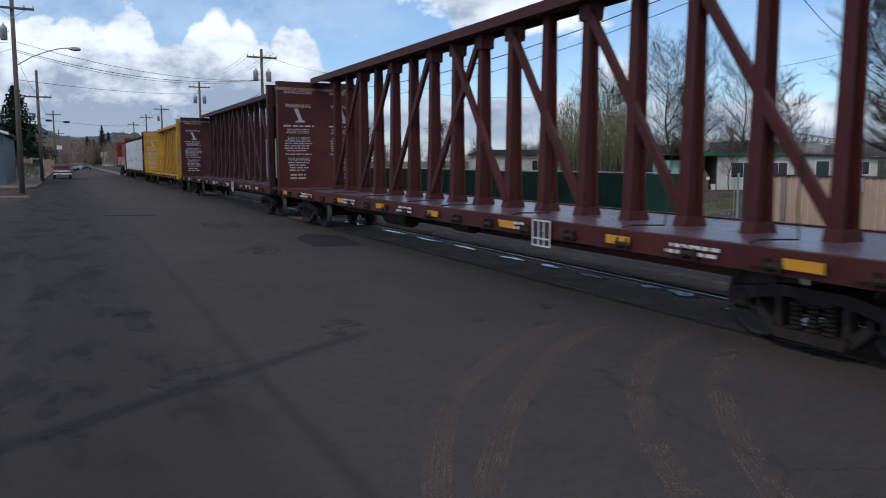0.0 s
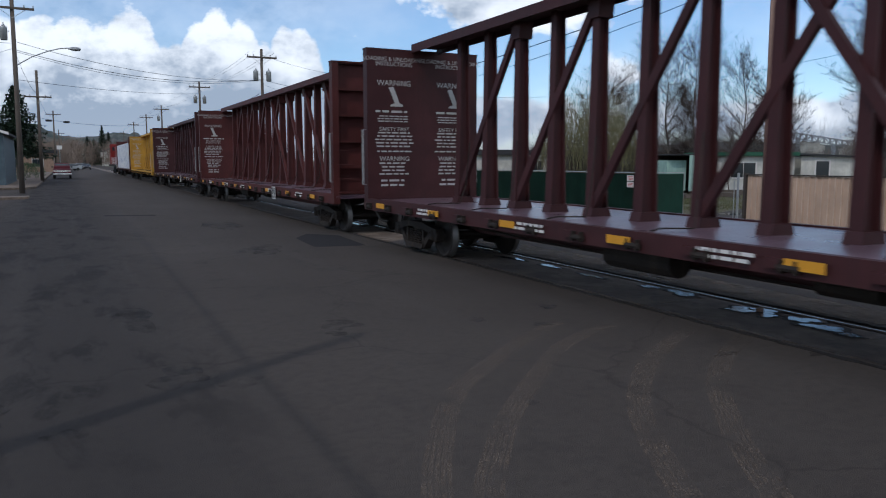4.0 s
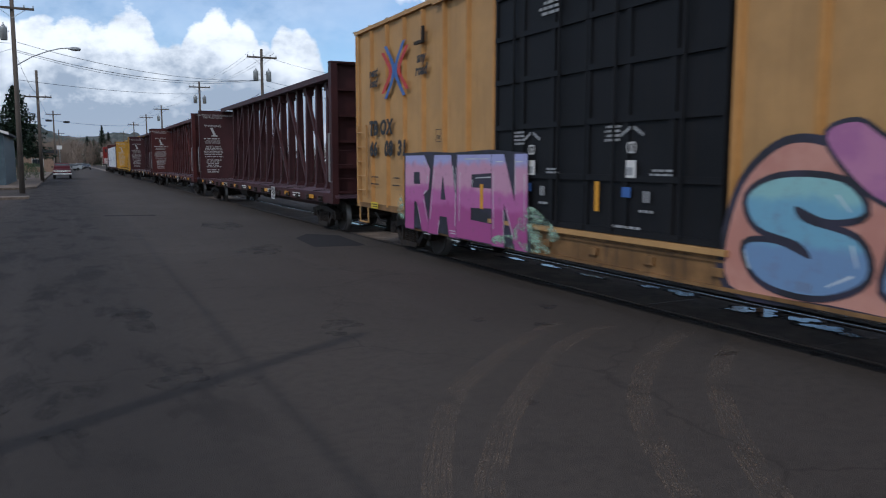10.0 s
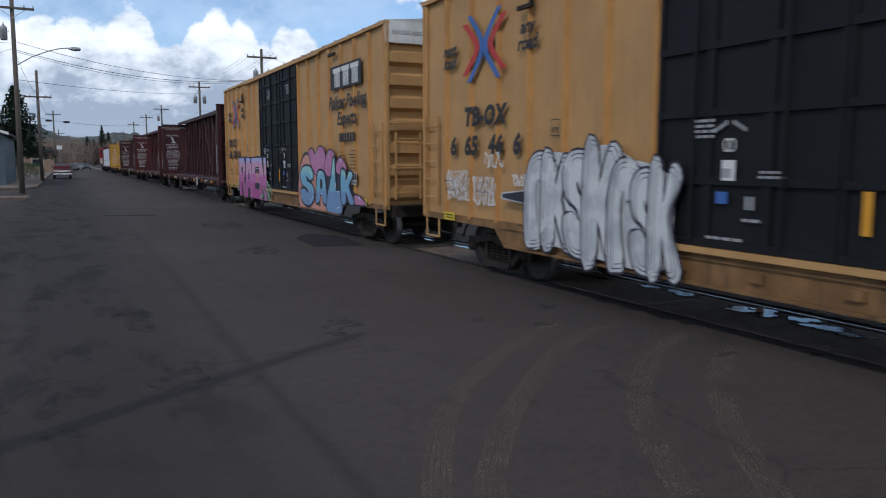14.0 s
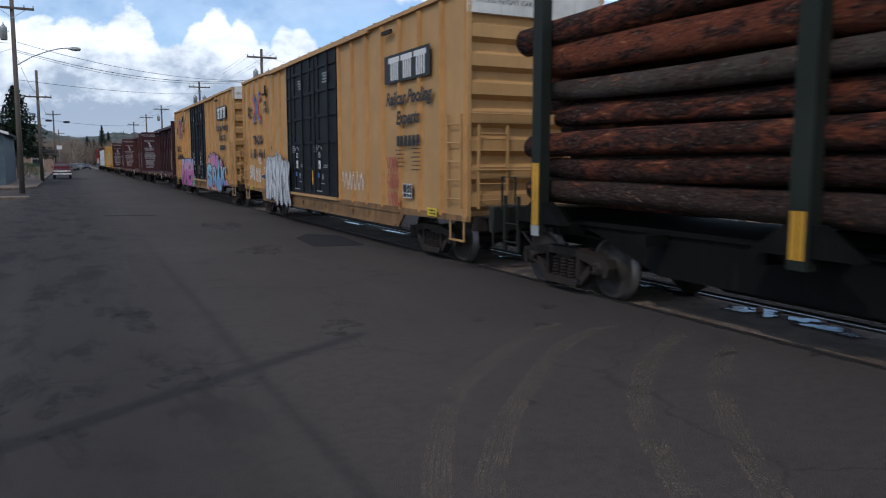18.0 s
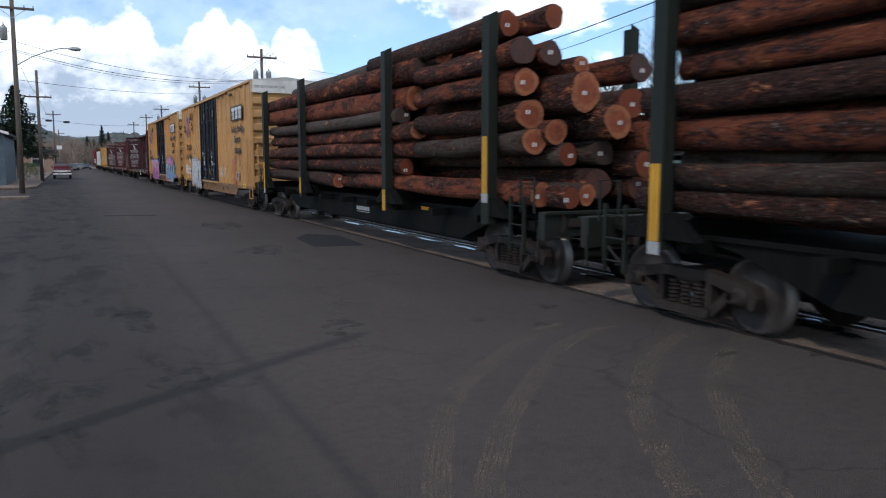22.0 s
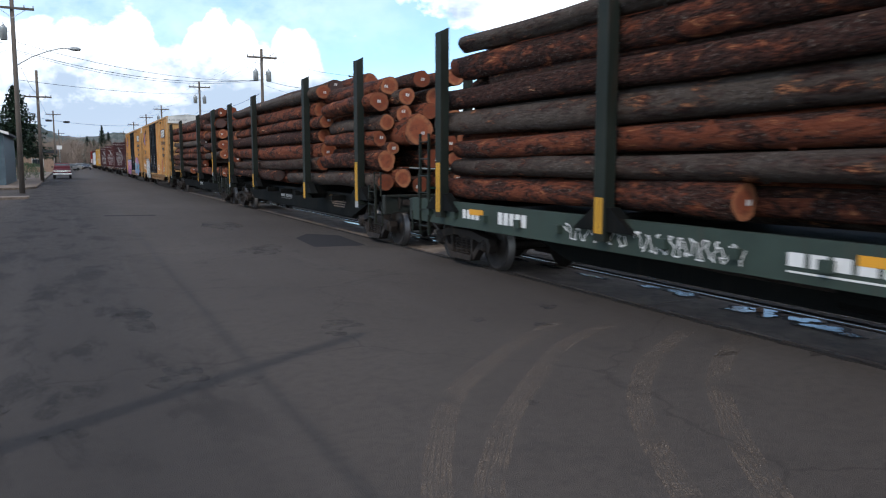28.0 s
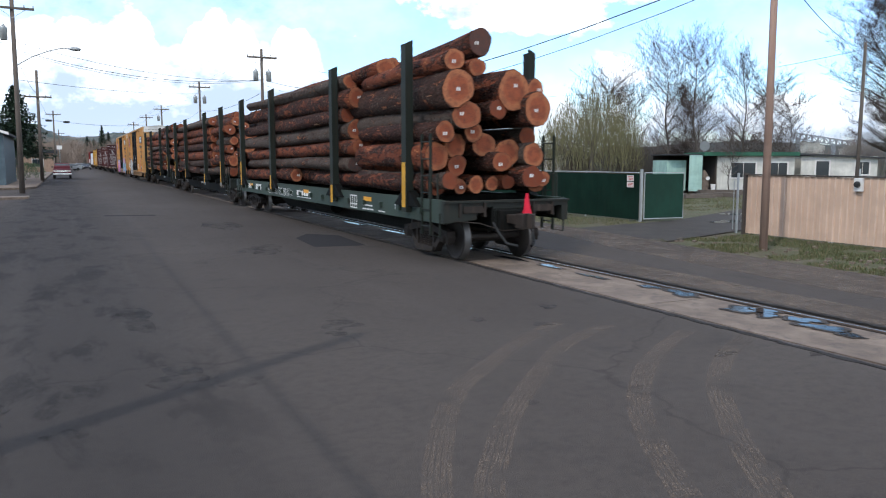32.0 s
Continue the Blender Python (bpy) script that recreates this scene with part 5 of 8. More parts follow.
        tag = part("graffiti", nb_loop([(-2.30, 0.62), (-2.36, 1.65), (-2.85, 2.20), (-3.45, 2.24), (-4.02, 1.90), (-5.0, 1.75), (-6.2, 1.95), (-6.75, 1.70), (-7.2, 1.25), (-8.0, 1.10), (-8.15, 0.96), (-6.6, 0.92), (-6.2, 0.64), (-4.0, 0.62)], xg, 4), S_LINE, car, "pale blue bubble letters under a plum-pink cloud")
        part("peach_ground", nb_loop([(-2.38, 0.68), (-2.44, 1.62), (-2.90, 2.12), (-3.42, 2.15), (-3.95, 1.80), (-4.6, 1.2), (-5.4, 1.0), (-5.2, 0.66), (-3.6, 0.66)], xg - 0.002, 5), S_PEACH, tag, "peach sprayed ground")
        for k, pts in enumerate(([(-3.45, 2.22), (-3.75, 2.36), (-4.10, 2.18), (-4.45, 2.40), (-4.90, 2.30), (-5.05, 1.85), (-4.5, 1.62), (-3.95, 1.70)], [(-4.95, 1.75), (-5.05, 2.10), (-5.40, 2.30), (-5.80, 2.16), (-5.85, 1.80), (-5.3, 1.6)],
                                  [(-5.95, 1.72), (-6.05, 2.02), (-6.35, 2.08), (-6.70, 1.86), (-6.6, 1.66)], [(-7.2, 0.96), (-7.35, 1.16), (-7.75, 1.12), (-8.02, 1.02), (-8.0, 0.96)], [(-6.6, 1.35), (-6.75, 1.62), (-7.0, 1.5), (-6.9, 1.3)])):
            cloud = part("cloud_outline", nb_loop(pts, xg - 0.004 - 0.001 * k, 5, 0.045), S_LINE, tag)
            part("cloud", nb_loop(pts, xg - 0.0045 - 0.001 * k, 5), S_CLOUD, tag)
            part("cloud_shine", nb_loop([(a * 0.30 + b * 0.70, c) for (a, c), b in zip(pts[1:3] + [((pts[1][0] + pts[2][0]) / 2, (pts[1][1] + pts[2][1]) / 2 - 0.07)], [sum(q[0] for q in pts) / len(pts)] * 3)], xg - 0.005 - 0.001 * k, 4), S_SHINE, tag)
        for k, (g, y1, y0, z0, z1) in enumerate((("S", -2.55, -3.92, 0.74, 1.84), ("a", -4.10, -5.12, 0.86, 1.74), ("L", -5.14, -6.30, 0.66, 2.02), ("K", -6.34, -7.20, 0.96, 1.74))):
            letter(g, y1, y0, z0, z1, xg - 0.011 - 0.002 * k, (S_BAND2, S_LINE, S_SHINE), tag, 0.065, 10 + k, 4)
    else:
        xd = x - 0.064
        tag = part("graffiti", nb_loop([(6.15, 1.40), (6.15, 1.50), (5.5, 1.56), (5.2, 2.04), (4.7, 2.14), (3.9, 2.10), (3.75, 2.22), (3.3, 2.22), (3.05, 2.04), (2.5, 1.95), (2.25, 1.75), (2.25, 0.9), (2.45, 0.66), (3.0, 0.66), (5.0, 0.80), (5.2, 1.34)], xd, 1), S_SILVER, car, "silver-white letters with fine dark outlines")
        strokes = (("C", 5.45, 4.62, 0.76, 2.12), ("K", 4.95, 4.20, 0.78, 2.10), ("S", 4.42, 3.70, 0.70, 2.14), ("K", 3.95, 3.20, 0.66, 2.24), ("C", 3.42, 2.80, 0.64, 2.02), ("S", 2.98, 2.42, 0.64, 1.90), ("K", 2.62, 2.12, 0.66, 1.98))
        for k, (g, y1, y0, z0, z1) in enumerate(strokes):
            for q, (cut, edge) in enumerate(((0.0, 0.034), (0.055, 0.016), (0.11, 0.012))):
                letter(g, y1 - cut, y0 + cut, z0 + cut, z1 - cut, xd - 0.002 - 0.006 * k - 0.002 * q, (S_SILVER, S_LINE, M["white"]), tag, edge, 30 + k, 3)
        part("arrow_tail", nb_loop([(6.10, 1.42), (6.10, 1.48), (5.35, 1.56), (5.35, 1.36)], xd - 0.002, 0), S_LINE, tag)
        scrawl("graffiti", 7.35, 8.2, 1.30, 1.85, x, M["white"], car, "thin white sprayed scribble", 3, 9, 0.010)
        scrawl("graffiti", 6.45, 7.2, 1.25, 1.75, x, M["white"], car, "thin white sprayed scribble", 13, 8, 0.010)
        scrawl("graffiti", 5.2, 5.9, 1.62, 1.80, x, M["white"], car, "thin white sprayed scribble", 14, 6, 0.010)
        scrawl("graffiti", 6.2, 6.8, 1.9, 2.15, x, M["white"], car, "thin white sprayed scribble", 4, 3)
        for k in range(3):
            scrawl("graffiti", -6.32 + 0.05 * k, -5.70 + 0.04 * k, 1.04 + 0.36 * k, 1.36 + 0.37 * k, x, S_RED, car, "red sprayed scribble", 6 + k, 4, 0.017)
        scrawl("graffiti", -4.2, -2.6, 1.3, 1.75, x, M["white"], car, "white sprayed scribble", 9, 6)
    lettering("EXCESS HEIGHT CAR", 0.125, (-0.72, -H - 0.002, Z1 - 0.20), REARWARD, W, car)
    return car


# ---- log cars ----


def log_car(u, style, seed):
    green = style == "green"
    label = ("green log car with upright steel stakes and white sprayed scribbles" if green else "black log car with dark green upright stakes tipped yellow")
    car = rolling("log_car", u, label, "railcar", "log cars of the train")
    rng = random.Random(seed)
    mt = M["green"] if green else M["blackcar"]
    H, HW = (9.72, 1.45) if green else (9.45, 1.45)
    out = 8.12 if green else 7.85
    bm = nb()
    if green:
        for s in (-1, 1):
            x = s * HW
            slab(bm, [(x, 0.81), (x, 1.26), (x - s * 0.1, 1.26), (x - s * 0.1, 1.22), (x - s * 0.03, 1.22), (x - s * 0.03, 0.85), (x - s * 0.1, 0.85), (x - s * 0.1, 0.81)][::s], 1, -H + 0.1, H - 0.1)
            for k in range(17):
                y = -H + 1.0 + k * 1.09
                box(bm, min(x, x + s * 0.07), max(x, x + s * 0.07), y - 0.07, y + 0.07, 0.96, 1.08)
    else:
        for s in (-1, 1):      # fish-belly web under the deck
            x = s * 0.95
            slab(bm, [(-H + 1.2, 1.12), (H - 1.2, 1.12), (H - 2.3, 0.95), (H - 3.6, 0.50), (-H + 3.6, 0.50), (-H + 2.3, 0.95)], 0, min(x, x - s * 0.06), max(x, x - s * 0.06))
    part("side_sill", bm, mt, car)
    bm = nb()
    box(bm, -HW + 0.03, HW - 0.03, -H + 0.2, H - 0.2, 1.08, 1.12) if green else box(bm, -1.0, 1.0, -H, H, 1.06, 1.13)
    part("deck", bm, M["blackcar"], car)
    beam = part("cross_beam", box(nb(), -HW + 0.1, HW - 0.1, -0.09, 0.09, 0.92, 1.07), M["blackcar"], car)
    beam.matrix_basis = pose(0, -H + 0.5, 0)
    for k in range(1, 11):
        again(beam, car, pose(0, -H + 0.5 + k * 1.84, 0))
    bm = nb()
    slab(bm, [(-H, 1.08), (H, 1.08), (H, 0.66), (out - 1.5, 0.64), (out - 2.6, 0.34), (-out + 2.6, 0.34), (-out + 1.5, 0.64), (-H, 0.66)], 0, -0.38, 0.38)
    part("center_sill", bm, M["blackcar"], car, "deep black center sill")
    part("brake_pipe", pipe(nb(), [(-0.5, -H + 0.5, 0.86), (-0.5, -2.0, 0.62), (-0.5, 2.0, 0.62), (-0.5, H - 0.5, 0.86)], 0.03), M["iron"], car)
    part("air_tank", rod(nb(), (-0.72, -1.2, 0.66), (-0.72, 0.3, 0.66), 0.19, None, 14), M["blackcar"], car)
    for s in (-1, 1):
        bm = nb()
        y = s * H
        near, far = min(y, y - s * 0.16), max(y, y - s * 0.16)
        slab(bm, [(-HW, 0.80), (-HW, 1.24), (HW, 1.24), (HW, 0.80), (1.30, 0.80), (1.30, 1.12), (0.34, 1.12), (0.34, 0.70), (-0.34, 0.70), (-0.34, 1.12), (-0.72, 1.12), (-0.72, 0.86)], 1, near, far)
        sill = part("end_sill", bm, M["blackgreen"], car, bevel=0.012)
        part("draft_pocket", box(nb(), -0.26, 0.26, min(y, y + s * 0.10), max(y, y + s * 0.10), 0.64, 1.04), M["blackcar"], sill, bevel=0.015)
        part("flange", box(nb(), -HW, HW, min(y, y + s * 0.05), max(y, y + s * 0.05), 1.20, 1.24), M["blackgreen"], sill)
        for xx in (-1.1, -0.55, 0.6, 1.05):
            part("gusset", box(nb(), xx - 0.025, xx + 0.025, min(y + s * 0.04, y - s * 0.10), max(y + s * 0.04, y - s * 0.10), 0.92, 1.20), M["iron"], sill)
        part("air_hose", pipe(nb(), [(0.42, y + s * 0.05, 0.78), (0.44, y + s * 0.22, 0.62), (0.40, y + s * 0.34, 0.40), (0.30, y + s * 0.40, 0.34)], 0.028), M["rubber"], car)
        part("hose_valve", box(nb(), 0.37, 0.47, min(y, y + s * 0.09), max(y, y + s * 0.09), 0.74, 0.86), M["iron"], car)
        add_coupler(car, y, s)
        add_truck(car, s * (out - 0.02))
        bm = nb()      # cut lever bent across the end
        pipe(bm, [(-1.25, y + s * 0.06, 0.86), (-0.7, y + s * 0.10, 0.80), (-0.2, y + s * 0.14, 0.64), (0.25, y + s * 0.20, 0.66), (0.35, y + s * 0.20, 0.80)], 0.013)
        part("cut_lever", bm, M["iron"], car)
        for x in (-0.8, 0.8):
            bm = nb()
            box(bm, x - 0.22, x + 0.22, min(y, y + s * 0.03), max(y, y + s * 0.03), 1.00, 1.13)
            part("end_plate", bm, M["iron"], car)
        for x in (-1, 1):
            bm = nb()
            yy = y - s * 0.35
            part("step", pipe(nb(), [(x * HW, yy - 0.2, 1.0), (x * HW, yy - 0.2, 0.55), (x * HW, yy + 0.2, 0.55), (x * HW, yy + 0.2, 1.0)], 0.022), M["darkgreen"], car)
            pipe(bm, [(x * (HW - 0.05), yy, 1.2), (x * (HW - 0.05), yy, 1.75), (x * (HW - 0.05), yy - s * 0.4, 1.75), (x * (HW - 0.05), yy - s * 0.4, 1.2)], 0.020)
            part("grab_iron", bm, M["darkgreen"], car)
            ladder(car, x * (HW - 0.02), y - s * 0.75, 0.55, 2.55 if green else 1.45, 0.20, 6 if green else 3, M["darkgreen"], "ladder", "y", x)
    st = []
    for y in (-out, -3.35, 3.3, out) if seed != 2 else (-7.95, -3.48, 3.3, out):
        bm = nb()
        box(bm, -HW, HW, y - 0.16, y + 0.16, 1.02, 1.30)
        for s in (-1, 1):
            slab(bm, [(y - 0.62, 1.08), (y - 0.17, 1.40), (y + 0.17, 1.40), (y + 0.62, 1.08)], 0, s * HW - 0.09, s * HW + 0.09)
        bunk = part("bunk", bm, M["blackcar"], car)
        for s in (-1, 1):
            bm = nb()
            x = s * (HW + 0.04)
            a, b = 0.085, 0.115
            slab(bm, [(x - a, y - b), (x + a, y - b), (x + a, y + b), (x + a - 0.03, y + b), (x + a - 0.03, y - b + 0.04), (x - a + 0.03, y - b + 0.04), (x - a + 0.03, y + b), (x - a, y + b)], 2, 0.95, 4.38)
            slab(bm, [(x - a, 4.38), (x + a, 4.38), (x + a if s < 0 else x - a, 4.46)], 1, y - b, y - b + 0.04)
            box(bm, x - a + 0.01, x + a - 0.01, y - b + 0.04, y + b - 0.001, 0.95, 1.6)
            stake = part("stake", bm, M["darkgreen"], car)
            last = abs(y) > 5
            z0, z1 = (1.47, 2.42) if seed == 1 and y < -5 else ((1.05, 1.98) if last else ((1.05, 1.53) if y > 0 else (0.92, 1.38)))
            for q in (-0.04, 0.05):
                part("yellow_tip", box(nb(), x + min(s * 0.086, s * 0.090), x + max(s * 0.086, s * 0.090), y + q - 0.038, y + q + 0.038, z0, z1), M["stakeyellow"], stake)
            if last and not green:
                part("white_tip", box(nb(), x + min(s * 0.086, s * 0.090), x + max(s * 0.086, s * 0.090), y - 0.10, y + 0.10, z0 - 0.16, z0 - 0.004), M["stencilgrey"], stake)
    bm = nb()
    xs = -HW - 0.004
    if green:
        for k in range(4):
            bars(bm, rng, -6.05 + k * 0.02, -5.35, 0.84 + k * 0.09, 0.90 + k * 0.09, xs, 1) if k < 2 else None
        for k in range(4):
            box(bm, xs - 0.003, xs, 7.35 - k * 0.16 - 0.12, 7.35 - k * 0.16, 0.98, 1.14)
        for k in range(5):
            box(bm, xs - 0.003, xs, 6.1 - k * 0.18 - 0.14, 6.1 - k * 0.18, 0.96, 1.16)
        # a bold owner's name as plain blocks, underlined
        for k in range(6):
            part("stencil", box(nb(), xs - 0.003, xs, 0.45 - k * 0.25 - 0.19, 0.45 - k * 0.25, 0.97, 1.11), M["white"], car)
        box(bm, xs - 0.003, xs, -1.0, 0.45, 0.905, 0.925)
        part("stencil", bm, M["white"], car)
        scrawl("graffiti", 2.9, 4.2, 0.90, 1.12, xs, M["white"], car, "thin white sprayed scribble", 2, 5, 0.008)
        scrawl("graffiti", 1.0, 2.7, 0.88, 1.12, xs, M["white"], car, "thin white sprayed scribble", 5, 9, 0.008)
        part("stencil", bars(nb(), rng, -6.8, -6.3, 0.84, 0.89, xs, 1), M["white"], car), part("stencil", bars(nb(), rng, -7.65, -7.3, 0.95, 1.08, xs, 2), M["white"], car)
        for yy in (-5.94, -0.8, 6.6):
            part("reflector_tape", box(nb(), xs - 0.006, xs - 0.003, yy, yy + 0.5, 1.06, 1.16), M["reflector"], car)
        bm = nb()
        for yy in (-4.95,):
            for j in range(4):
                box(bm, xs - 0.006, xs - 0.003, yy + j * 0.15 - 0.012, yy + j * 0.15 + 0.012, 0.86, 1.16)
            for z in (0.86, 0.95, 1.16):
                box(bm, xs - 0.006, xs - 0.003, yy - 0.012, yy + 0.46, z - 0.012, z + 0.012)
        part("data_plate", bm, M["white"], car)
    else:
        xs = -0.954
        if seed % 2:
            for k in range(6):
                part("stencil", box(nb(), xs - 0.003, xs, 0.1 - k * 0.16 - 0.12, 0.1 - k * 0.16, 0.73, 0.83), M["stencilgrey"], car)
            box(bm, xs - 0.003, xs, -0.86, 0.1, 0.685, 0.70)
        else:
            for k in range(11):
                if k != 4:
                    part("stencil", box(nb(), xs - 0.003, xs, 1.6 - k * 0.135 - 0.075, 1.6 - k * 0.135, 0.76, 0.86), M["stencilgrey"], car)
            box(bm, xs - 0.003, xs, 0.12, 1.6, 0.71, 0.72)
            part("stencil", bars(nb(), rng, -5.4, -4.0, 0.70, 0.96, xs, 4), M["concrete"], car)
        part("stencil", bm, M["stencilgrey"], car)
        for yy in (-4.4, 2.2):
            part("reflector_tape", box(nb(), xs - 0.006, xs - 0.003, yy, yy + 0.4, 0.96, 1.03), M["reflector"], car)
    return car


LOG_MESHES = []


def log_mesh(rng, length, r0, r1):
    """A tapered, slightly crooked log with knots; both ends sawn."""
    bm = nb()
    n, seg = max(5, int(length / 1.0)), 16
    ph = [rng.uniform(0, 6.28) for _ in range(4)]
    lob = [rng.uniform(0, 6.28) for _ in range(3)]
    lump = [1 + 0.07 * math.sin(2 * a + lob[0]) + 0.045 * math.sin(3 * a + lob[1]) + 0.03 * math.sin(5 * a + lob[2]) for a in (k * 2 * math.pi / seg for k in range(seg))]
    rings = []
    for i in range(n + 1):
        f = i / n
        y = (f - 0.5) * length
        r = (r0 + (r1 - r0) * f) * (1 + 0.035 * math.sin(f * 9 + ph[2]) + 0.05 * math.exp(-f * 14))
        ox = 0.045 * math.sin(f * 4 + ph[0]) + 0.012 * math.sin(f * 15 + ph[1])
        oz = 0.030 * math.sin(f * 3.5 + ph[2]) + 0.012 * math.sin(f * 13 + ph[3])
        rings.append([(ox + math.cos(k * 2 * math.pi / seg) * r * lump[k] * (1 + rng.uniform(-0.03, 0.03)), y,
                       oz + math.sin(k * 2 * math.pi / seg) * r * lump[k] * (1 + rng.uniform(-0.03, 0.03))) for k in range(seg)])
    loft(bm, [r[::-1] for r in rings])
    for _ in range(int(length / 3)):      # branch stubs
        i = rng.randrange(1, n)
        k = rng.randrange(seg)
        p = Vector(rings[i][k])
        c = Vector((sum(q[0] for q in rings[i]) / seg, p.y, sum(q[2] for q in rings[i]) / seg))
        o = (p - c).normalized()
        rod(bm, p - o * 0.03, p + o * rng.uniform(0.01, 0.04), 0.05, 0.03, 7)
    for f in bm.faces:
        f.smooth = len(f.verts) == 4
    me = mesh_of("log", bm, M["bark"])
    end = nb()
    vs = [end.verts.new((p[0] * 0.97, p[1] - 0.004, p[2] * 0.97)) for p in rings[0]]
    bot = [end.verts.new((p[0] * 0.97, p[1] + 0.02, p[2] * 0.97)) for p in rings[0]]
    end.faces.new(vs)
    for k in range(seg):
        end.faces.new((vs[k], bot[k], bot[(k + 1) % seg], vs[(k + 1) % seg]))
    bmesh.ops.recalc_face_normals(end, faces=end.faces)
    cut = mesh_of("cut_end", end, M["cut"])
    tag = nb()
    a, tag_off, tag_s = rng.uniform(0, 6.28), rng.random(), rng.uniform(0.7, 1.15)
    for k in (-1, 1):
        cx, cz = 0.4 * r0 * math.cos(a) * tag_off, 0.4 * r0 * math.sin(a) * tag_off
        slab(tag, [(cx + k * 0.025 - 0.016, cz - 0.03), (cx + k * 0.025 + 0.012, cz - 0.035), (cx + k * 0.025 + 0.018, cz + 0.03), (cx + k * 0.025 - 0.010, cz + 0.035)], 1, -length / 2 - 0.012, -length / 2 - 0.006)
    return me, cut, mesh_of("paper_tag", tag, M["white"])


def add_log(x, z, y0, y1, r_rear, r_front, u, rng, tilt=0.0, tagged_end=True):
    me, cut, tag = log_mesh(rng, y1 - y0, r_rear, r_front)
    log = new("log", me)
    yc = (y0 + y1) / 2
    log.matrix_world = pose(XT + x, u + yc, z, tilt, 0, rng.uniform(-0.25, 0.25))
    tagged(log, "dark brown conifer log with reddish torn bark", "log", "logs loaded on the log cars")
    piece("cut_end", cut, log)["label"] = "orange sawn end"
    if tagged_end and rng.random() < 0.75:
        piece("paper_tag", tag, log)
    CARS.append((log, u))
    return log


REAR_LOGS = [(-0.11, 4.27, 0.26), (-1.0, 3.95, 0.2), (-0.9, 3.45, 0.34), (-0.50, 3.86, 0.17), (0.44, 3.49, 0.38), (-0.72, 2.93, 0.30), (0.06, 2.98, 0.18), (0.77, 3.0, 0.31),
             (-1.15, 2.6, 0.21), (-0.46, 2.59, 0.2), (-0.74, 2.30, 0.23), (-0.12, 2.34, 0.25), (-1.18, 2.12, 0.27), (0.52, 2.19, 0.30), (-0.79, 1.90, 0.2), (0.1, 1.93, 0.2),
             (-1.16, 1.62, 0.17), (-0.86, 1.60, 0.18), (-0.55, 1.55, 0.15), (-0.22, 1.58, 0.18), (0.14, 1.55, 0.15), (0.46, 1.55, 0.14), (0.84, 1.66, 0.24), (1.2, 1.58, 0.16),
             (1.08, 2.15, 0.24), (1.1, 2.62, 0.2), (1.12, 3.45, 0.2)]


# the same for the two black cars; a fourth number says how far back the log reaches
REAR_LOGS_FIRST = [(-1.2, 3.73, 0.22, -8.46), (-1.2, 3.28, 0.22, -8.40), (-1.19, 2.76, 0.25, -8.54), (-1.2, 2.28, 0.21, -8.68), (-0.45, 3.12, 0.30), (-0.34, 3.52, 0.15), (0.57, 3.44, 0.21), (0.49, 2.95, 0.24),
                   (-0.07, 2.62, 0.26), (-0.74, 2.46, 0.20, -8.8), (-0.58, 2.06, 0.17), (-0.05, 2.16, 0.20), (0.48, 2.02, 0.20), (0.66, 1.57, 0.19), (-0.19, 1.64, 0.25), (-0.62, 1.50, 0.16), (-0.95, 1.49, 0.15),
                   (-0.72, 3.78, 0.20, -8.5), (-1.05, 4.30, 0.20, -7.7), (-0.60, 4.26, 0.18, -8.5), (-0.42, 3.84, 0.12, -8.1), (-0.15, 3.78, 0.12, -7.9), (1.02, 1.60, 0.20), (1.10, 2.08, 0.22), (1.10, 2.58, 0.22), (1.12, 3.08, 0.20), (0.60, 2.45, 0.22)]
REAR_LOGS_SECOND = [(-1.2, 3.39, 0.22, -8.56), (-1.2, 2.53, 0.17, -8.60), (-1.18, 2.02, 0.22, -8.90), (-0.74, 3.10, 0.20, -8.9), (-0.62, 3.50, 0.20), (0.15, 3.56, 0.22), (-0.14, 3.20, 0.20), (-0.50, 2.62, 0.33), (-0.96, 2.28, 0.14, -8.9),
                    (-0.06, 2.01, 0.22), (-0.77, 1.56, 0.20), (-0.32, 1.50, 0.20), (0.12, 1.55, 0.19), (0.20, 2.45, 0.22), (0.50, 2.05, 0.20), (0.56, 1.58, 0.20), (0.98, 1.60, 0.20), (1.02, 2.10, 0.23), (0.72, 2.55, 0.24),
                    (0.60, 3.02, 0.22), (1.10, 3.05, 0.19), (0.62, 3.48, 0.20), (1.06, 3.50, 0.20), (-1.18, 1.56, 0.18, -8.7), (-0.92, 3.84, 0.22, -8.4), (-0.28, 3.96, 0.20), (0.34, 3.98, 0.20), (-1.02, 2.90, 0.18, -8.7)]


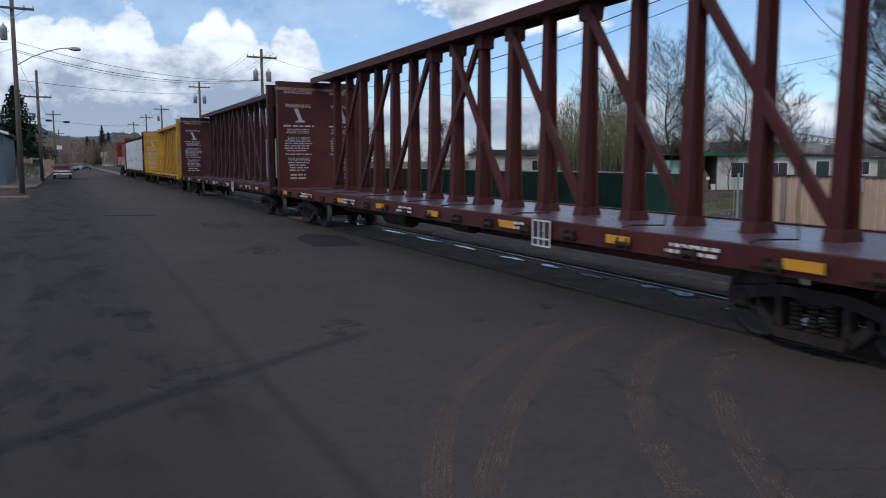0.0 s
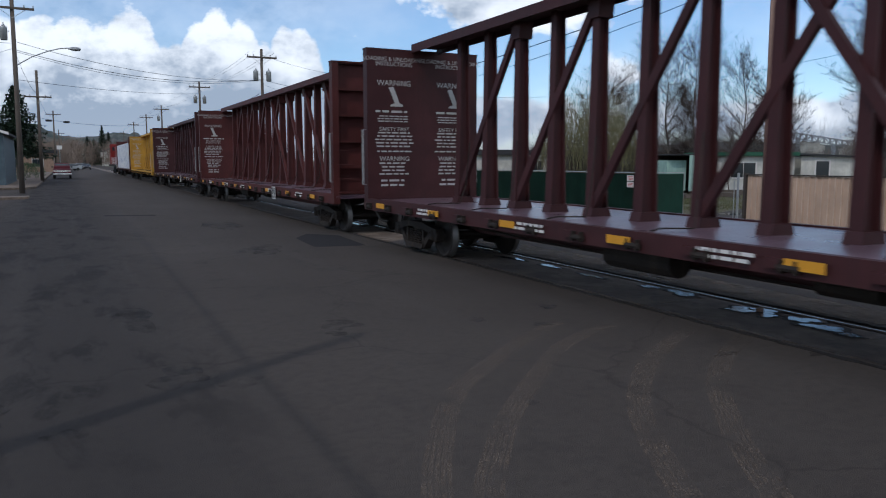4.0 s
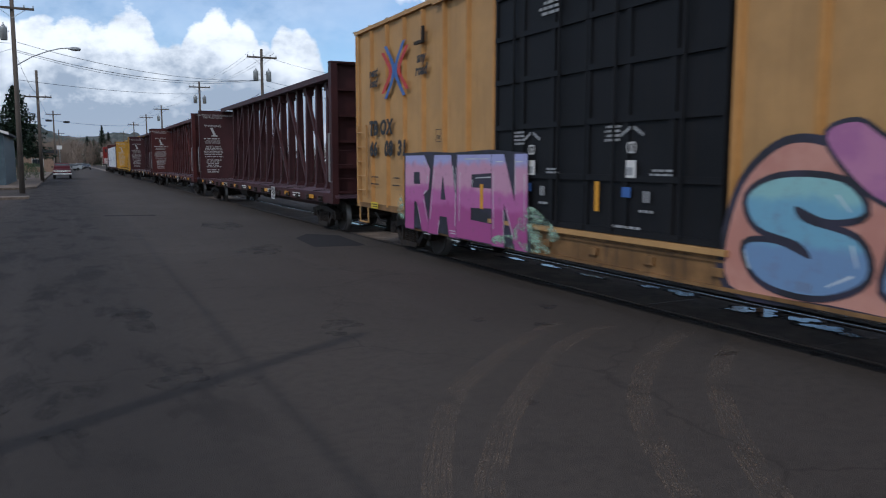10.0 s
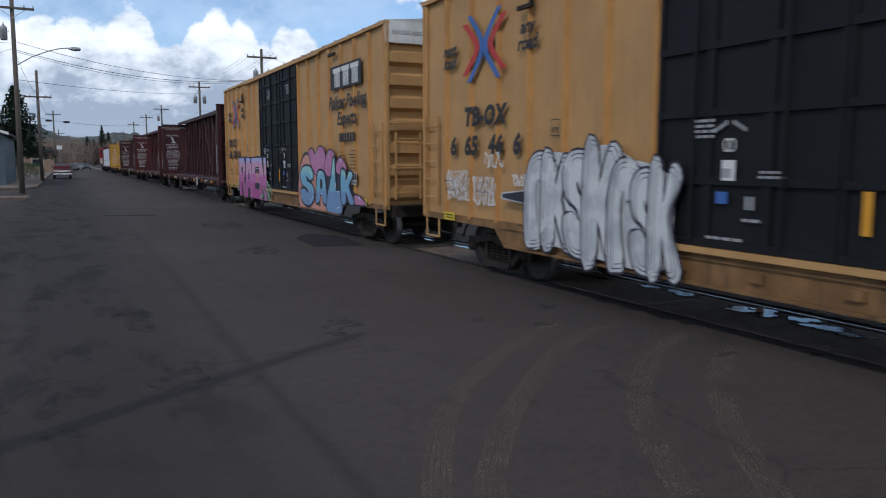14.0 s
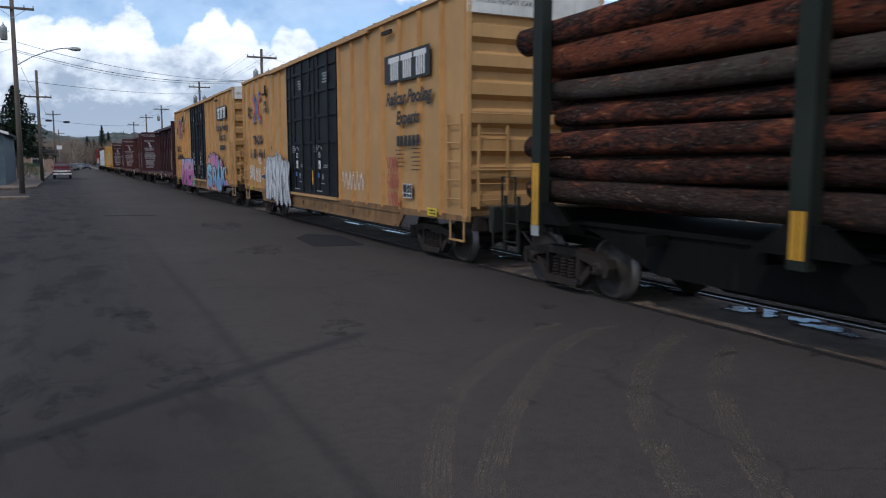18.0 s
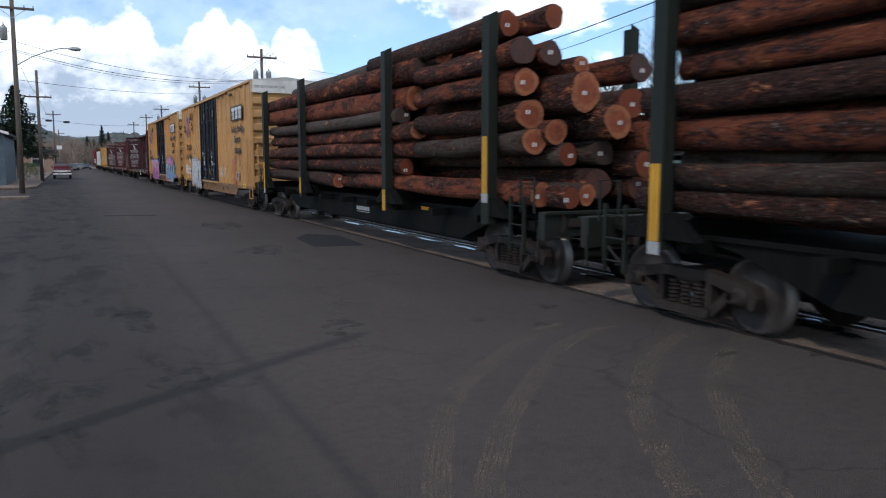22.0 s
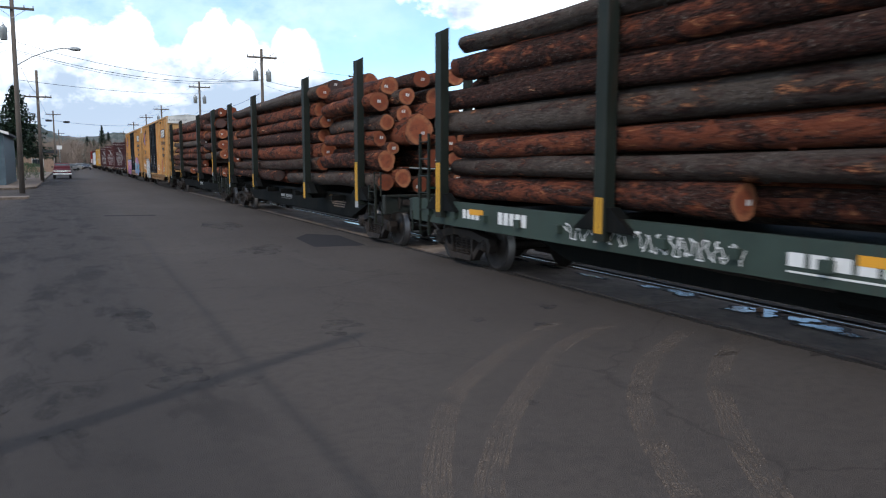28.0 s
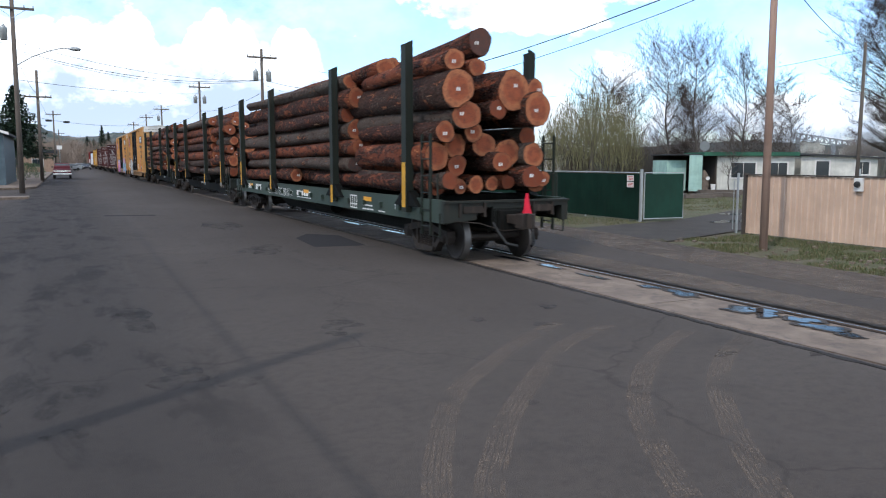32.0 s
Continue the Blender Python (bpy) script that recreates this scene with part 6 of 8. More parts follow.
def load(u, seed, crown, rear_set):
    """Two overlapping bundles of logs between the stakes: one to the front, one to the rear."""
    rng = random.Random(seed)
    for x, z, r, *back in rear_set:
        fwd = rng.uniform(-0.9, 3.2) if x < -0.95 else rng.choice((8.3, 2.5, 7.6, 4.0)) + rng.uniform(-0.8, 0.4)
        if x < -0.95:
            fwd = min(fwd, -4.6)
        tilt = rng.uniform(-0.35, 0.35)
        if z > 4.1:
            fwd, tilt = -1.5, -2.2 if rear_set is REAR_LOGS else -0.8
        near = rng.uniform(-0.45, 0.35)
        add_log(x + rng.uniform(-0.03, 0.03), z + rng.uniform(-0.02, 0.02), back[0] if back else -9.05 + near, fwd, r, r * rng.uniform(0.72, 0.9), u, rng, tilt)
    for side in (-1, 1):      # the outer logs of the front bundle
        z, k = 1.34, 0
        while z < crown:
            r = rng.uniform(0.155, 0.20) if k < 2 else rng.uniform(0.17, 0.265)
            back = (0.85 if k == 0 else -4.05) + rng.uniform(-0.5, 0.4)
            front = 8.3 + rng.uniform(-0.8, 0.5) + (0.9 if k == 0 else 0.0)
            add_log(side * (1.36 - r + rng.uniform(-0.01, 0.05)), z + r, back, front, r, r * rng.uniform(0.78, 0.95), u, rng, rng.uniform(-0.5, 0.5))
            if k == 0:        # a low log under the rear bundle
                add_log(side * (1.36 - r), z + r - 0.02, -8.9, -0.85 + rng.uniform(-0.2, 0.2), r * 1.05, r * 0.85, u, rng)
            z += 2 * r * rng.uniform(0.97, 1.06)
            k += 1
    for i in range(4):        # the heart of the front bundle
        for j in range(6):
            x, z = -0.78 + i * 0.52 + rng.uniform(-0.06, 0.06), 1.55 + j * 0.47 + rng.uniform(-0.05, 0.05)
            add_log(x, z, -2.6 + rng.uniform(-1.2, 2.0), 8.2 + rng.uniform(-0.6, 0.5), 0.24, 0.21, u, rng, rng.uniform(-0.2, 0.2))
    for i in range(4):
        x = -0.85 + i * 0.55
        r = rng.uniform(0.19, 0.25)
        add_log(x, crown + 0.12 + r * (0.6 if i in (0, 3) else 1.1), -4.6 + rng.uniform(-1.3, 0.6), 7.2 + rng.uniform(-1.6, 0.8), r, r * 0.8, u, rng, rng.uniform(-0.7, 0.3))


# ---- locomotive and the cars at the head ----


def locomotive(u):
    car = rolling("locomotive", u, "red diesel locomotive at the head of the train", "locomotive")
    bm = nb()
    box(bm, -1.5, 1.5, -9.0, 9.0, 1.2, 1.5)
    part("frame_deck", bm, M["iron"], car)
    bm = nb()
    box(bm, -0.9, 0.9, -8.2, 4.2, 1.5, 4.2)
    part("hood", bm, M["locored"], car, bevel=0.08)
    bm = nb()
    box(bm, -1.5, 1.5, 4.2, 6.6, 1.5, 4.6)
    cab = part("cab", bm, M["locored"], car, bevel=0.1)
    bm = nb()
    box(bm, -1.0, 1.0, 6.6, 8.4, 1.5, 2.9)
    part("nose", bm, M["locored"], car, bevel=0.08)
    bm = nb()
    box(bm, -1.52, -1.49, 4.6, 6.2, 3.3, 4.1), box(bm, -1.2, -0.4, 4.17, 4.2, 3.6, 4.2)
    part("cab_window", bm, M["glass"], cab)
    bm = nb()
    for s in (-1, 1):
        for k in range(9):
            rod(bm, (s * 1.45, -8.5 + k * 1.6, 1.5), (s * 1.45, -8.5 + k * 1.6, 2.5), 0.02, None, 6)
        rod(bm, (s * 1.45, -8.8, 2.5), (s * 1.45, 4.2, 2.5), 0.02, None, 6)
    part("hand_rail", bm, M["white"], car)
    bm = nb()
    slab(bm, [(-2.6, 0.4), (2.6, 0.4), (3.0, 1.2), (-3.0, 1.2)], 0, -1.2, 1.2)
    part("fuel_tank", bm, M["blackcar"], car)
    for y in (-5.6, 5.6):
        add_truck(car, y)
    bm = nb()
    box(bm, -1.45, 1.45, -9.05, -8.95, 0.9, 1.5)
    part("end_plate", bm, M["white"], car)
    add_coupler(car, -9.0, -1)


def wrapped_lumber(u):
    rng = random.Random(3)
    t = Tree("printed_wrap")
    n = t.cells(2.2, t.stretch(1, 1.0, 1.6), out="Color")
    blot = t.step(t.noise(2.6, 3.0, 0.6), 0.5, 0.58)
    t.set("Base Color", t.mix(t.math("MULTIPLY", blot, 0.7), (0.70, 0.70, 0.70), (0.16, 0.20, 0.34))).set("Roughness", 0.4)
    t.bump(t.noise(14.0, 4.0), 0.4, 0.02)
    for k in range(5):
        for s in (-1, 1):
            for j in range(3):
                y = -10.6 + k * 4.25
                bm = nb()
                box(bm, min(s * 0.62, s * 1.40), max(s * 0.62, s * 1.40), y, y + 4.15, 1.13 + j * 0.98, 2.09 + j * 0.98)
                b = solid("lumber_bundle", bm, t.mat, "white plastic wrapped bundle of sawn lumber", "lumber", "bundles on the lumber car", m=pose(XT, u, 0), bevel=0.03)
                CARS.append((b, u))


centre_beam(151.4, "maroon", 5, "maroon centre-beam lumber car stacked with wrapped lumber", wrapped=True, far=True)
wrapped_lumber(151.4)
centre_beam(127.45, "lumber_yellow", 6, "yellow centre-beam lumber car, empty", far=True)
centre_beam(103.45, "plum", 7, "plum-brown centre-beam lumber car, empty")
centre_beam(80.12, "maroon", 8, "maroon centre-beam lumber car, empty, with loading notices", ahead=0.24)
centre_beam(55.6, "plum", 9, "plum-brown centre-beam lumber car, empty, with a painted warning")
locomotive(173.4)
box_car(33.28, "660831", 1)
box_car(12.72, "665466", 0)
log_car(-6.8, "black", 1)
log_car(-26.6, "black", 2)
log_car(-47.15, "green", 4)
flag = rolling("red_marker_flag", -47.15, "red cloth marker flag hung on the rear coupler", "flag")
bm = nb()
rod(bm, (0.30, -9.92, 0.95), (0.30, -9.92, 1.36), 0.012, None, 6)
part("staff", bm, M["iron"], flag)
bm = nb()
loft(bm, [[(0.30 + math.cos(k * 0.785) * w * (1 + 0.2 * math.sin(k * 2.1 + z * 9)), -9.94 + math.sin(k * 0.785) * w * 0.45, z) for k in range(8)] for z, w in ((1.38, 0.02), (1.24, 0.05), (1.05, 0.09), (0.85, 0.135), (0.76, 0.14), (0.71, 0.09))])
part("cloth", bm, M["flagred"], flag)
load(-6.8, 42, 3.95, REAR_LOGS_FIRST)
load(-26.6, 43, 3.85, REAR_LOGS_SECOND)
load(-47.15, 46, 3.95, REAR_LOGS)


# ---- poles, wires ----


def wire(pts, sag, r=0.012, n=14, name="cable", label="thin black cable strung over the street"):
    bm = nb()
    a, b = Vector(pts[0]), Vector(pts[1])
    line = []
    for i in range(n + 1):
        f = i / n
        p = a.lerp(b, f)
        p.z -= sag * 4 * f * (1 - f)
        line.append(p)
    pipe(bm, line, r, 5)
    return solid(name, bm, M["wire"], label, "cable", "overhead cables")


def utility_pole(x, y, h, arm_z=(), transformers=0, lean=0.0, r=0.17, mat="pole_grey", arm=1.2, label="weathered wooden utility pole with a crossarm", turn=0.0):
    p = thing("utility_pole", pose(x, y, -0.2, 0, lean, turn), label, "utility pole", "utility poles along the street")
    bm = nb()
    rod(bm, (0, 0, 0), (0, 0, h + 0.2), r, r * 0.68, 12)
    part("shaft", bm, M[mat], p, smooth=True)
    for z in arm_z:
        bm = nb()
        box(bm, -arm, arm, -0.20, -0.09, z + 0.08, z + 0.22)
        a = part("crossarm", bm, M[mat], p)
        for k in (-0.95, -0.55, 0.55, 0.95):
            bm = nb()
            turned(bm, [(z + 0.22, 0.03), (z + 0.26, 0.05), (z + 0.31, 0.025), (z + 0.34, 0.05), (z + 0.37, 0.03)], 8, "z", (k * arm, -0.15, 0))
            part("insulator", bm, M["zinc"], a)
        bm = nb()
        for s in (-1, 1):
            rod(bm, (s * 0.6 * arm, -0.15, z + 0.09), (0, -0.12, z - 0.45), 0.018, None, 5)
        part("arm_brace", bm, M["zinc"], a)
    for k in range(transformers):
        sx = (-1, 1, 0)[k]
        bm = nb()
        turned(bm, [(h - 2.35, 0.16), (h - 2.30, 0.21), (h - 1.62, 0.21), (h - 1.56, 0.22), (h - 1.50, 0.12), (h - 1.38, 0.04), (h - 1.30, 0.04)], 14, "z", (sx * 0.52, -0.12 if sx else -0.42, 0))
        rod(bm, (sx * 0.2, -0.1, h - 1.8), (sx * 0.5, -0.12, h - 1.8), 0.03, None, 6)
        part("transformer", bm, M["zinc"], p, "grey can transformer", smooth=True)
    return p


# west side of the street
utility_pole(-2.50, 54.1, 11.9, (11.35,), 1, 0.4, label="wooden utility pole with a transformer and a street lamp arm")
lamp = thing("street_lamp", pose(-2.4, 54.1, 7.9), "grey cobra-head street lamp on a long bracket arm", "street lamp")
bm = nb()
pipe(bm, [(0.05, 0, 0.0), (0.9, 0, 0.55), (1.8, 0, 0.95), (2.5, 0, 1.16), (3.05, 0, 1.22)], 0.035, 8)
part("bracket_arm", bm, M["zinc"], lamp)
bm = nb()
turned(bm, [(2.95, 0.05), (3.10, 0.10), (3.35, 0.14), (3.60, 0.11), (3.68, 0.04)], 12, "x", (0, 0, 1.18))
part("lamp_head", bm, M["zinc"], lamp, smooth=True)
utility_pole(-2.05, 82.6, 10.6, (8.15,), 0, 0.2)
utility_pole(-1.50, 152.0, 10.9, (10.3,), 0, 0.2)
utility_pole(-1.0, 205.0, 9.5, (8.6,), 0, 0.0)
# pole that stands beside the viewer and throws its shadow over the street
utility_pole(-5.92, 2.55, 10.5, (), 0, 0.0, 0.15, label="wooden utility pole carrying one street cable")
wire(((-5.92, -45, 8.8), (-5.92, 2.55, 8.8)), 0.0, 0.028)
wire(((-5.92, 2.55, 8.8), (-5.6, 54.1, 9.0)), 0.0, 0.028)
# east side, along the far lane
EAST = [(14.6, 61.8, 10.95), (14.6, 93.2, 11.3), (14.6, 132.4, 11.1), (14.6, 158.4, 11.1), (14.6, 188.3, 11.0), (14.6, 222.0, 10.0)]
for k, (x, y, h) in enumerate(EAST):
    utility_pole(x, y, h, (h - 0.62,), 2 if k < 2 else (1 if k == 2 else 0), 0.0, 0.16)
utility_pole(14.34, 12.07, 10.4, (), 0, -0.5, 0.094, "pole", label="bare reddish wooden pole standing in the grass verge")
utility_pole(29.6, 80.0, 12.0, (11.3,), 0, 0.0)
utility_pole(36.3, 25.0, 7.95, (), 0, 0.0, 0.11, label="thin dark pole behind the tan fence")
for (xa, ya, ha), (xb, yb, hb) in zip(EAST, EAST[1:]):
    for k in (-1.0, -0.6, 0.6, 1.0):
        wire(((xa + k, ya - 0.15, ha - 0.25), (xb + k, yb - 0.15, hb - 0.25)), 0.5, 0.008)
    wire(((xa, ya, ha - 3.4), (xb, yb, hb - 3.4)), 0.5, 0.015)
wire(((14.6, 61.8, 8.6), (14.36, 12.07, 6.6)), 1.75, 0.016)
wire(((14.6, 61.8, 8.2), (14.36, 12.07, 6.3)), 1.95, 0.010)
wire(((14.36, 12.07, 6.6), (14.0, -30, 8.6)), 1.6, 0.016)
wire(((14.36, 12.07, 6.3), (36.3, 25.0, 7.6)), 0.4, 0.012)
wire(((29.6, 80.0, 11.0), (36.3, 25.0, 7.6)), 2.2, 0.012)
wire(((14.6, 61.8, 10.5), (29.6, 80.0, 11.4)), 0.4, 0.012)
# across the street
wire(((-2.5, 54.1, 9.35), (14.6, 61.8, 8.48)), 0.70, 0.014)
wire(((-2.5, 54.1, 8.85), (14.6, 61.8, 8.56)), 0.85, 0.018)
wire(((-2.5, 54.1, 8.75), (14.6, 61.8, 8.50)), 0.92, 0.012)
wire(((-2.3, 54.1, 7.0), (14.6, 93.2, 9.9)), 0.3, 0.014)
wire(((-2.5, 54.1, 9.2), (-12.0, 20.0, 7.0)), 0.6, 0.012)
wire(((-2.5, 54.1, 8.9), (-10.0, 40.0, 4.5)), 0.2, 0.010)
wire(((-2.5, 54.1, 9.0), (-2.05, 82.6, 8.4)), 0.5, 0.012)
wire(((-2.05, 82.6, 8.4), (-1.5, 152.0, 10.5)), 1.2, 0.012)
wire(((-3.2, 150.0, 9.4), (14.6, 158.4, 9.0)), 0.6, 0.025)
for x, z in ((-2.2, 9.05), (0.6, 8.85)):
    sig = thing("traffic_signal", pose(x, 150.1, z), "dark traffic signal hung on a span cable", "traffic signal")
    bm = nb()
    box(bm, -0.5, 0.5, -0.15, 0.15, -0.18, 0.18)
    part("housing", bm, M["black"], sig, bevel=0.03)
    for k in (-0.33, 0, 0.33):
        bm = nb()
        turned(bm, [(-0.32, 0.13), (-0.15, 0.12)], 10, "y", (k, 0, 0))
        part("visor", bm, M["black"], sig)

# ---- kerbs and pavement on the west side ----


def kerb_slab(name, poly, z0, z1, mat, label):
    bm = nb()
    slab(bm, poly, 2, z0, z1)
    bmesh.ops.bevel(bm, geom=[e for e in bm.edges if all(abs(v.co.z - z1) < 1e-4 for v in e.verts)], offset=0.025, segments=2, affect="EDGES")
    return solid(name, bm, mat, label, "pavement", kind="structure")


kerb_slab("pavement", [(-2.0, 64.0), (-2.0, 148.0), (-5.0, 148.0), (-14.0, 60.0), (-4.5, 60.5), (-2.6, 61.4)], -0.3, 0.13, M["concrete"], "concrete pavement with a worn kerb")
kerb_slab("pavement", [(-1.85, 45.6), (-1.85, 47.4), (-9.0, 46.0), (-9.0, 44.4)], -0.3, 0.11, M["concrete"], "narrow concrete island between two driveways")
bm = nb()
slab(bm, [(-2.0, -14.0), (-2.0, 45.5), (-9.0, 44.3), (-20.0, 40.0), (-20.0, -14.0)], 2, -0.3, -0.012)
slab(bm, [(-2.0, 47.5), (-2.0, 63.9), (-2.7, 61.3), (-14.0, 59.9), (-14.0, 47.0), (-9.0, 46.1)], 2, -0.3, -0.012)
solid("forecourt", bm, M["asphalt"], "dark asphalt forecourt beside the street", "pavement", kind="structure")

# ---- marks, patches, puddles ----


def road_patch(name, poly, z, mat, label, kind="structure"):
    bm = nb()
    slab(bm, poly, 2, z - 0.003, z)
    return solid(name, bm, mat, label, "road mark", kind=kind)


patch = Tree("fresh_asphalt")
pn = patch.noise(30.0, 5.0, 0.65)
patch.set("Base Color", patch.mix(pn, (0.022, 0.021, 0.022), (0.042, 0.040, 0.041))).set("Roughness", 0.95).set("Specular IOR Level", 0.05).bump(pn, 0.4, 0.006)
road_patch("asphalt_patch", [(5.15, 17.0), (6.35, 16.8), (6.55, 19.4), (5.9, 20.2), (5.3, 19.2)], 0.0035, patch.mat, "dark square asphalt patch in the street")
road_patch("asphalt_patch", [(1.2, 30.0), (2.9, 29.6), (2.9, 30.0), (1.2, 30.5)], 0.0035, patch.mat, "dark strip of asphalt in the street")


def stain(cx, cy, rx, ry, seed, mat="tar", n=22, z=0.004, name="oil_stain", label="dark oil stain on the asphalt"):
    rng = random.Random(seed)
    ph = [rng.uniform(0, 6.28) for _ in range(4)]
    poly = []
    for i in range(n):
        a = i * 2 * math.pi / n
        r = 1 + 0.22 * math.sin(2 * a + ph[0]) + 0.20 * math.sin(3 * a + ph[1]) + 0.14 * math.sin(5 * a + ph[2]) + 0.08 * math.sin(8 * a + ph[3])
        poly.append((cx + rx * r * math.cos(a), cy + ry * r * math.sin(a)))
    return road_patch(name, poly, z, M[mat], label)


for k, (cx, cy, rx, ry) in enumerate([(2.95, 8.7, 0.22, 0.30), (2.75, 8.25, 0.12, 0.12), (6.10, 5.55, 0.14, 0.10), (0.85, 7.2, 0.25, 0.35), (1.35, 6.75, 0.18, 0.14), 
                                      (-0.9, 6.7, 0.4, 0.5), (0.7, 10.2, 0.25, 0.7), (-0.1, 6.0, 0.14, 0.12), (4.6, 8.2, 0.10, 0.14), (7.0, 5.1, 0.14, 0.09), (3.4, 5.1, 0.06, 0.06),
                                      (5.9, 8.5, 0.15, 0.12), (5.2, 7.6, 0.12, 0.10), (3.9, 17.0, 0.5, 0.9), (4.3, 24.0, 0.5, 1.6)]):
    stain(cx, cy, rx, ry, 100 + k)


def tyre_track(pts, width, seed):
    """A curved print of dried mud left by one wheel, ribbed by the tread."""
    rng = random.Random(seed)
    bm = nb()
    fine = []
    for i in range(len(pts) - 1):
        p0, p1, p2, p3 = (Vector(pts[max(0, min(len(pts) - 1, i + k))]) for k in (-1, 0, 1, 2))
        for s in range(10):
            f = s / 10
            fine.append(0.5 * ((2 * p1) + (p2 - p0) * f + (2 * p0 - 5 * p1 + 4 * p2 - p3) * f * f + (3 * p1 - p0 - 3 * p2 + p3) * f ** 3))
    fine.append(Vector(pts[-1]))
    for rib in range(5):
        o0, o1 = (rib / 5 - 0.5 + 0.022 + rng.uniform(-0.01, 0.01)) * width, ((rib + 1) / 5 - 0.5 - 0.022 + rng.uniform(-0.01, 0.01)) * width
        for a, b, c in zip(fine, fine[1:], fine[2:] + [fine[-1] * 2 - fine[-2]]):
            d0, d1 = (b - a).normalized(), (c - b).normalized()
            n0, n1 = Vector((-d0.y, d0.x)), Vector((-d1.y, d1.x))
            q = [a + n0 * o0, a + n0 * o1, b + n1 * o1, b + n1 * o0]
            f = bm.faces.new([bm.verts.new((p.x, p.y, 0.0032)) for p in q])
    bmesh.ops.recalc_face_normals(bm, faces=bm.faces)
    return solid("tyre_print", bm, M["mud"], "pale dried mud tyre print on the asphalt", "tyre print", "muddy tyre prints", kind="structure")


tyre_track([(5.45, 7.6), (4.45, 6.95), (3.42, 6.08), (2.9, 5.56), (2.33, 4.68), (1.9, 3.86), (1.6, 3.0)], 0.21, 1)
tyre_track([(5.9, 7.2), (4.82, 6.62), (3.67, 5.55), (3.02, 4.87), (2.58, 4.31), (2.18, 3.73), (1.8, 2.9)], 0.21, 2)
tyre_track([(6.5, 6.5), (6.1, 6.28), (5.17, 5.66), (4.32, 4.85), (3.82, 4.19), (3.4, 3.48), (3.1, 2.9)], 0.21, 3)
tyre_track([(7.0, 6.0), (6.82, 5.92), (6.03, 5.48), (5.19, 4.79), (4.57, 4.09), (4.13, 3.54), (3.5, 2.6)], 0.21, 4)
PUDDLES = [(8.20, 10.45, 0.08, 0.34), (8.34, 9.18, 0.10, 0.22), (8.36, 8.50, 0.17, 0.34), (8.16, 7.20, 0.20, 0.24), (8.36, 6.98, 0.15, 0.26), (8.14, 6.74, 0.12, 0.16), (8.32, 6.34, 0.17, 0.24), (8.16, 5.90, 0.20, 0.26), (8.08, 5.52, 0.09, 0.18),
           (8.27, 11.9, 0.10, 0.40), (8.24, 13.2, 0.11, 0.45), (8.30, 15.4, 0.11, 0.55), (8.28, 17.3, 0.11, 0.7), (8.32, 19.8, 0.10, 0.8), (8.30, 4.85, 0.12, 0.24), (8.3, 23.0, 0.10, 1.0)]
for k, (cx, cy, rx, ry) in enumerate(PUDDLES):
    stain(cx, cy, rx * 1.12, ry * 1.10, 300 + k, "wet", 40, -0.0045, "wet_patch", "damp dark patch on the concrete between the rails")
    stain(cx, cy, rx * 0.78, ry * 0.80, 300 + k, "water", 40, -0.0015, "puddle", "shallow rain puddle between the rails")
for k, (cx, cy, rx, ry) in enumerate([(24.0, 20.5, 1.6, 0.5), (29.5, 22.5, 1.3, 0.4), (20.0, 18.2, 0.8, 0.4)]):
    stain(cx, cy, rx, ry, 340 + k, "water", 26, -0.006, "puddle", "rain puddle in the yard driveway")

road_patch("silt", [(10.4, 3.0), (12.72, 3.0), (12.72, 9.5), (12.95, 12.0), (13.5, 16.0), (13.8, 19.0), (12.6, 19.5), (11.4, 14.0), (10.8, 9.0)], 0.004, M["silt"], "brown silt washed over the edge of the street")
road_patch("silt", [(8.9, 2.0), (9.6, 2.0), (9.9, 12.0), (9.7, 26.0), (8.9, 26.0)], 0.004, M["silt"], "brown silt beside the rails")

# ---- the yard on the east side ----


def grass_stuff(name, regions, seed, hmin, hmax, label):
    rng = random.Random(seed)
    verts, faces = [], []
    for (x0, x1, y0, y1, n) in regions:
        for _ in range(n):
            x, y = rng.uniform(x0, x1), rng.uniform(y0, y1)
            if noise.noise((x * 0.9, y * 0.9, 3.0)) < -0.12 + 0.25 * max(0.0, 13.6 - x):
                continue
            h, a, w = rng.uniform(hmin, hmax), rng.uniform(0, 6.28), rng.uniform(0.008, 0.02)
            dx, dy = math.cos(a) * w, math.sin(a) * w
            lx, ly = rng.uniform(-0.5, 0.5) * h, rng.uniform(-0.5, 0.5) * h
            b = len(verts)
            verts += [(x - dx, y - dy, -0.05), (x + dx, y + dy, -0.05), (x + lx, y + ly, -0.05 + h)]
            faces.append((b, b + 1, b + 2))
    me = bpy.data.meshes.new(name)
    me.from_pydata(verts, [], faces)
    me.materials.append(M["blade"])
    return tagged(new(name, me), label, "grass", kind="stuff")


grass_stuff("grass", [(12.9, 17.0, 4.0, 14.8, 26000), (13.8, 17.4, 19.0, 40.0, 9000), (18.8, 30.0, 23.0, 32.0, 12000), (17.5, 34.0, 27.0, 34.0, 9000)], 5, 0.02, 0.085, "tufts of short green and straw-coloured grass")
rng = random.Random(77)
bm = nb()
for _ in range(160):
    x, y, r = rng.uniform(13.0, 16.9), rng.uniform(5, 15), rng.uniform(0.015, 0.05)
    box(bm, x - r, x + r * rng.uniform(0.6, 1.4), y - r, y + r, -0.06, -0.05 + r)
tagged(solid("stones", bm, M["concrete"], "scattered stones in the grass verge", "stones", kind="stuff"))


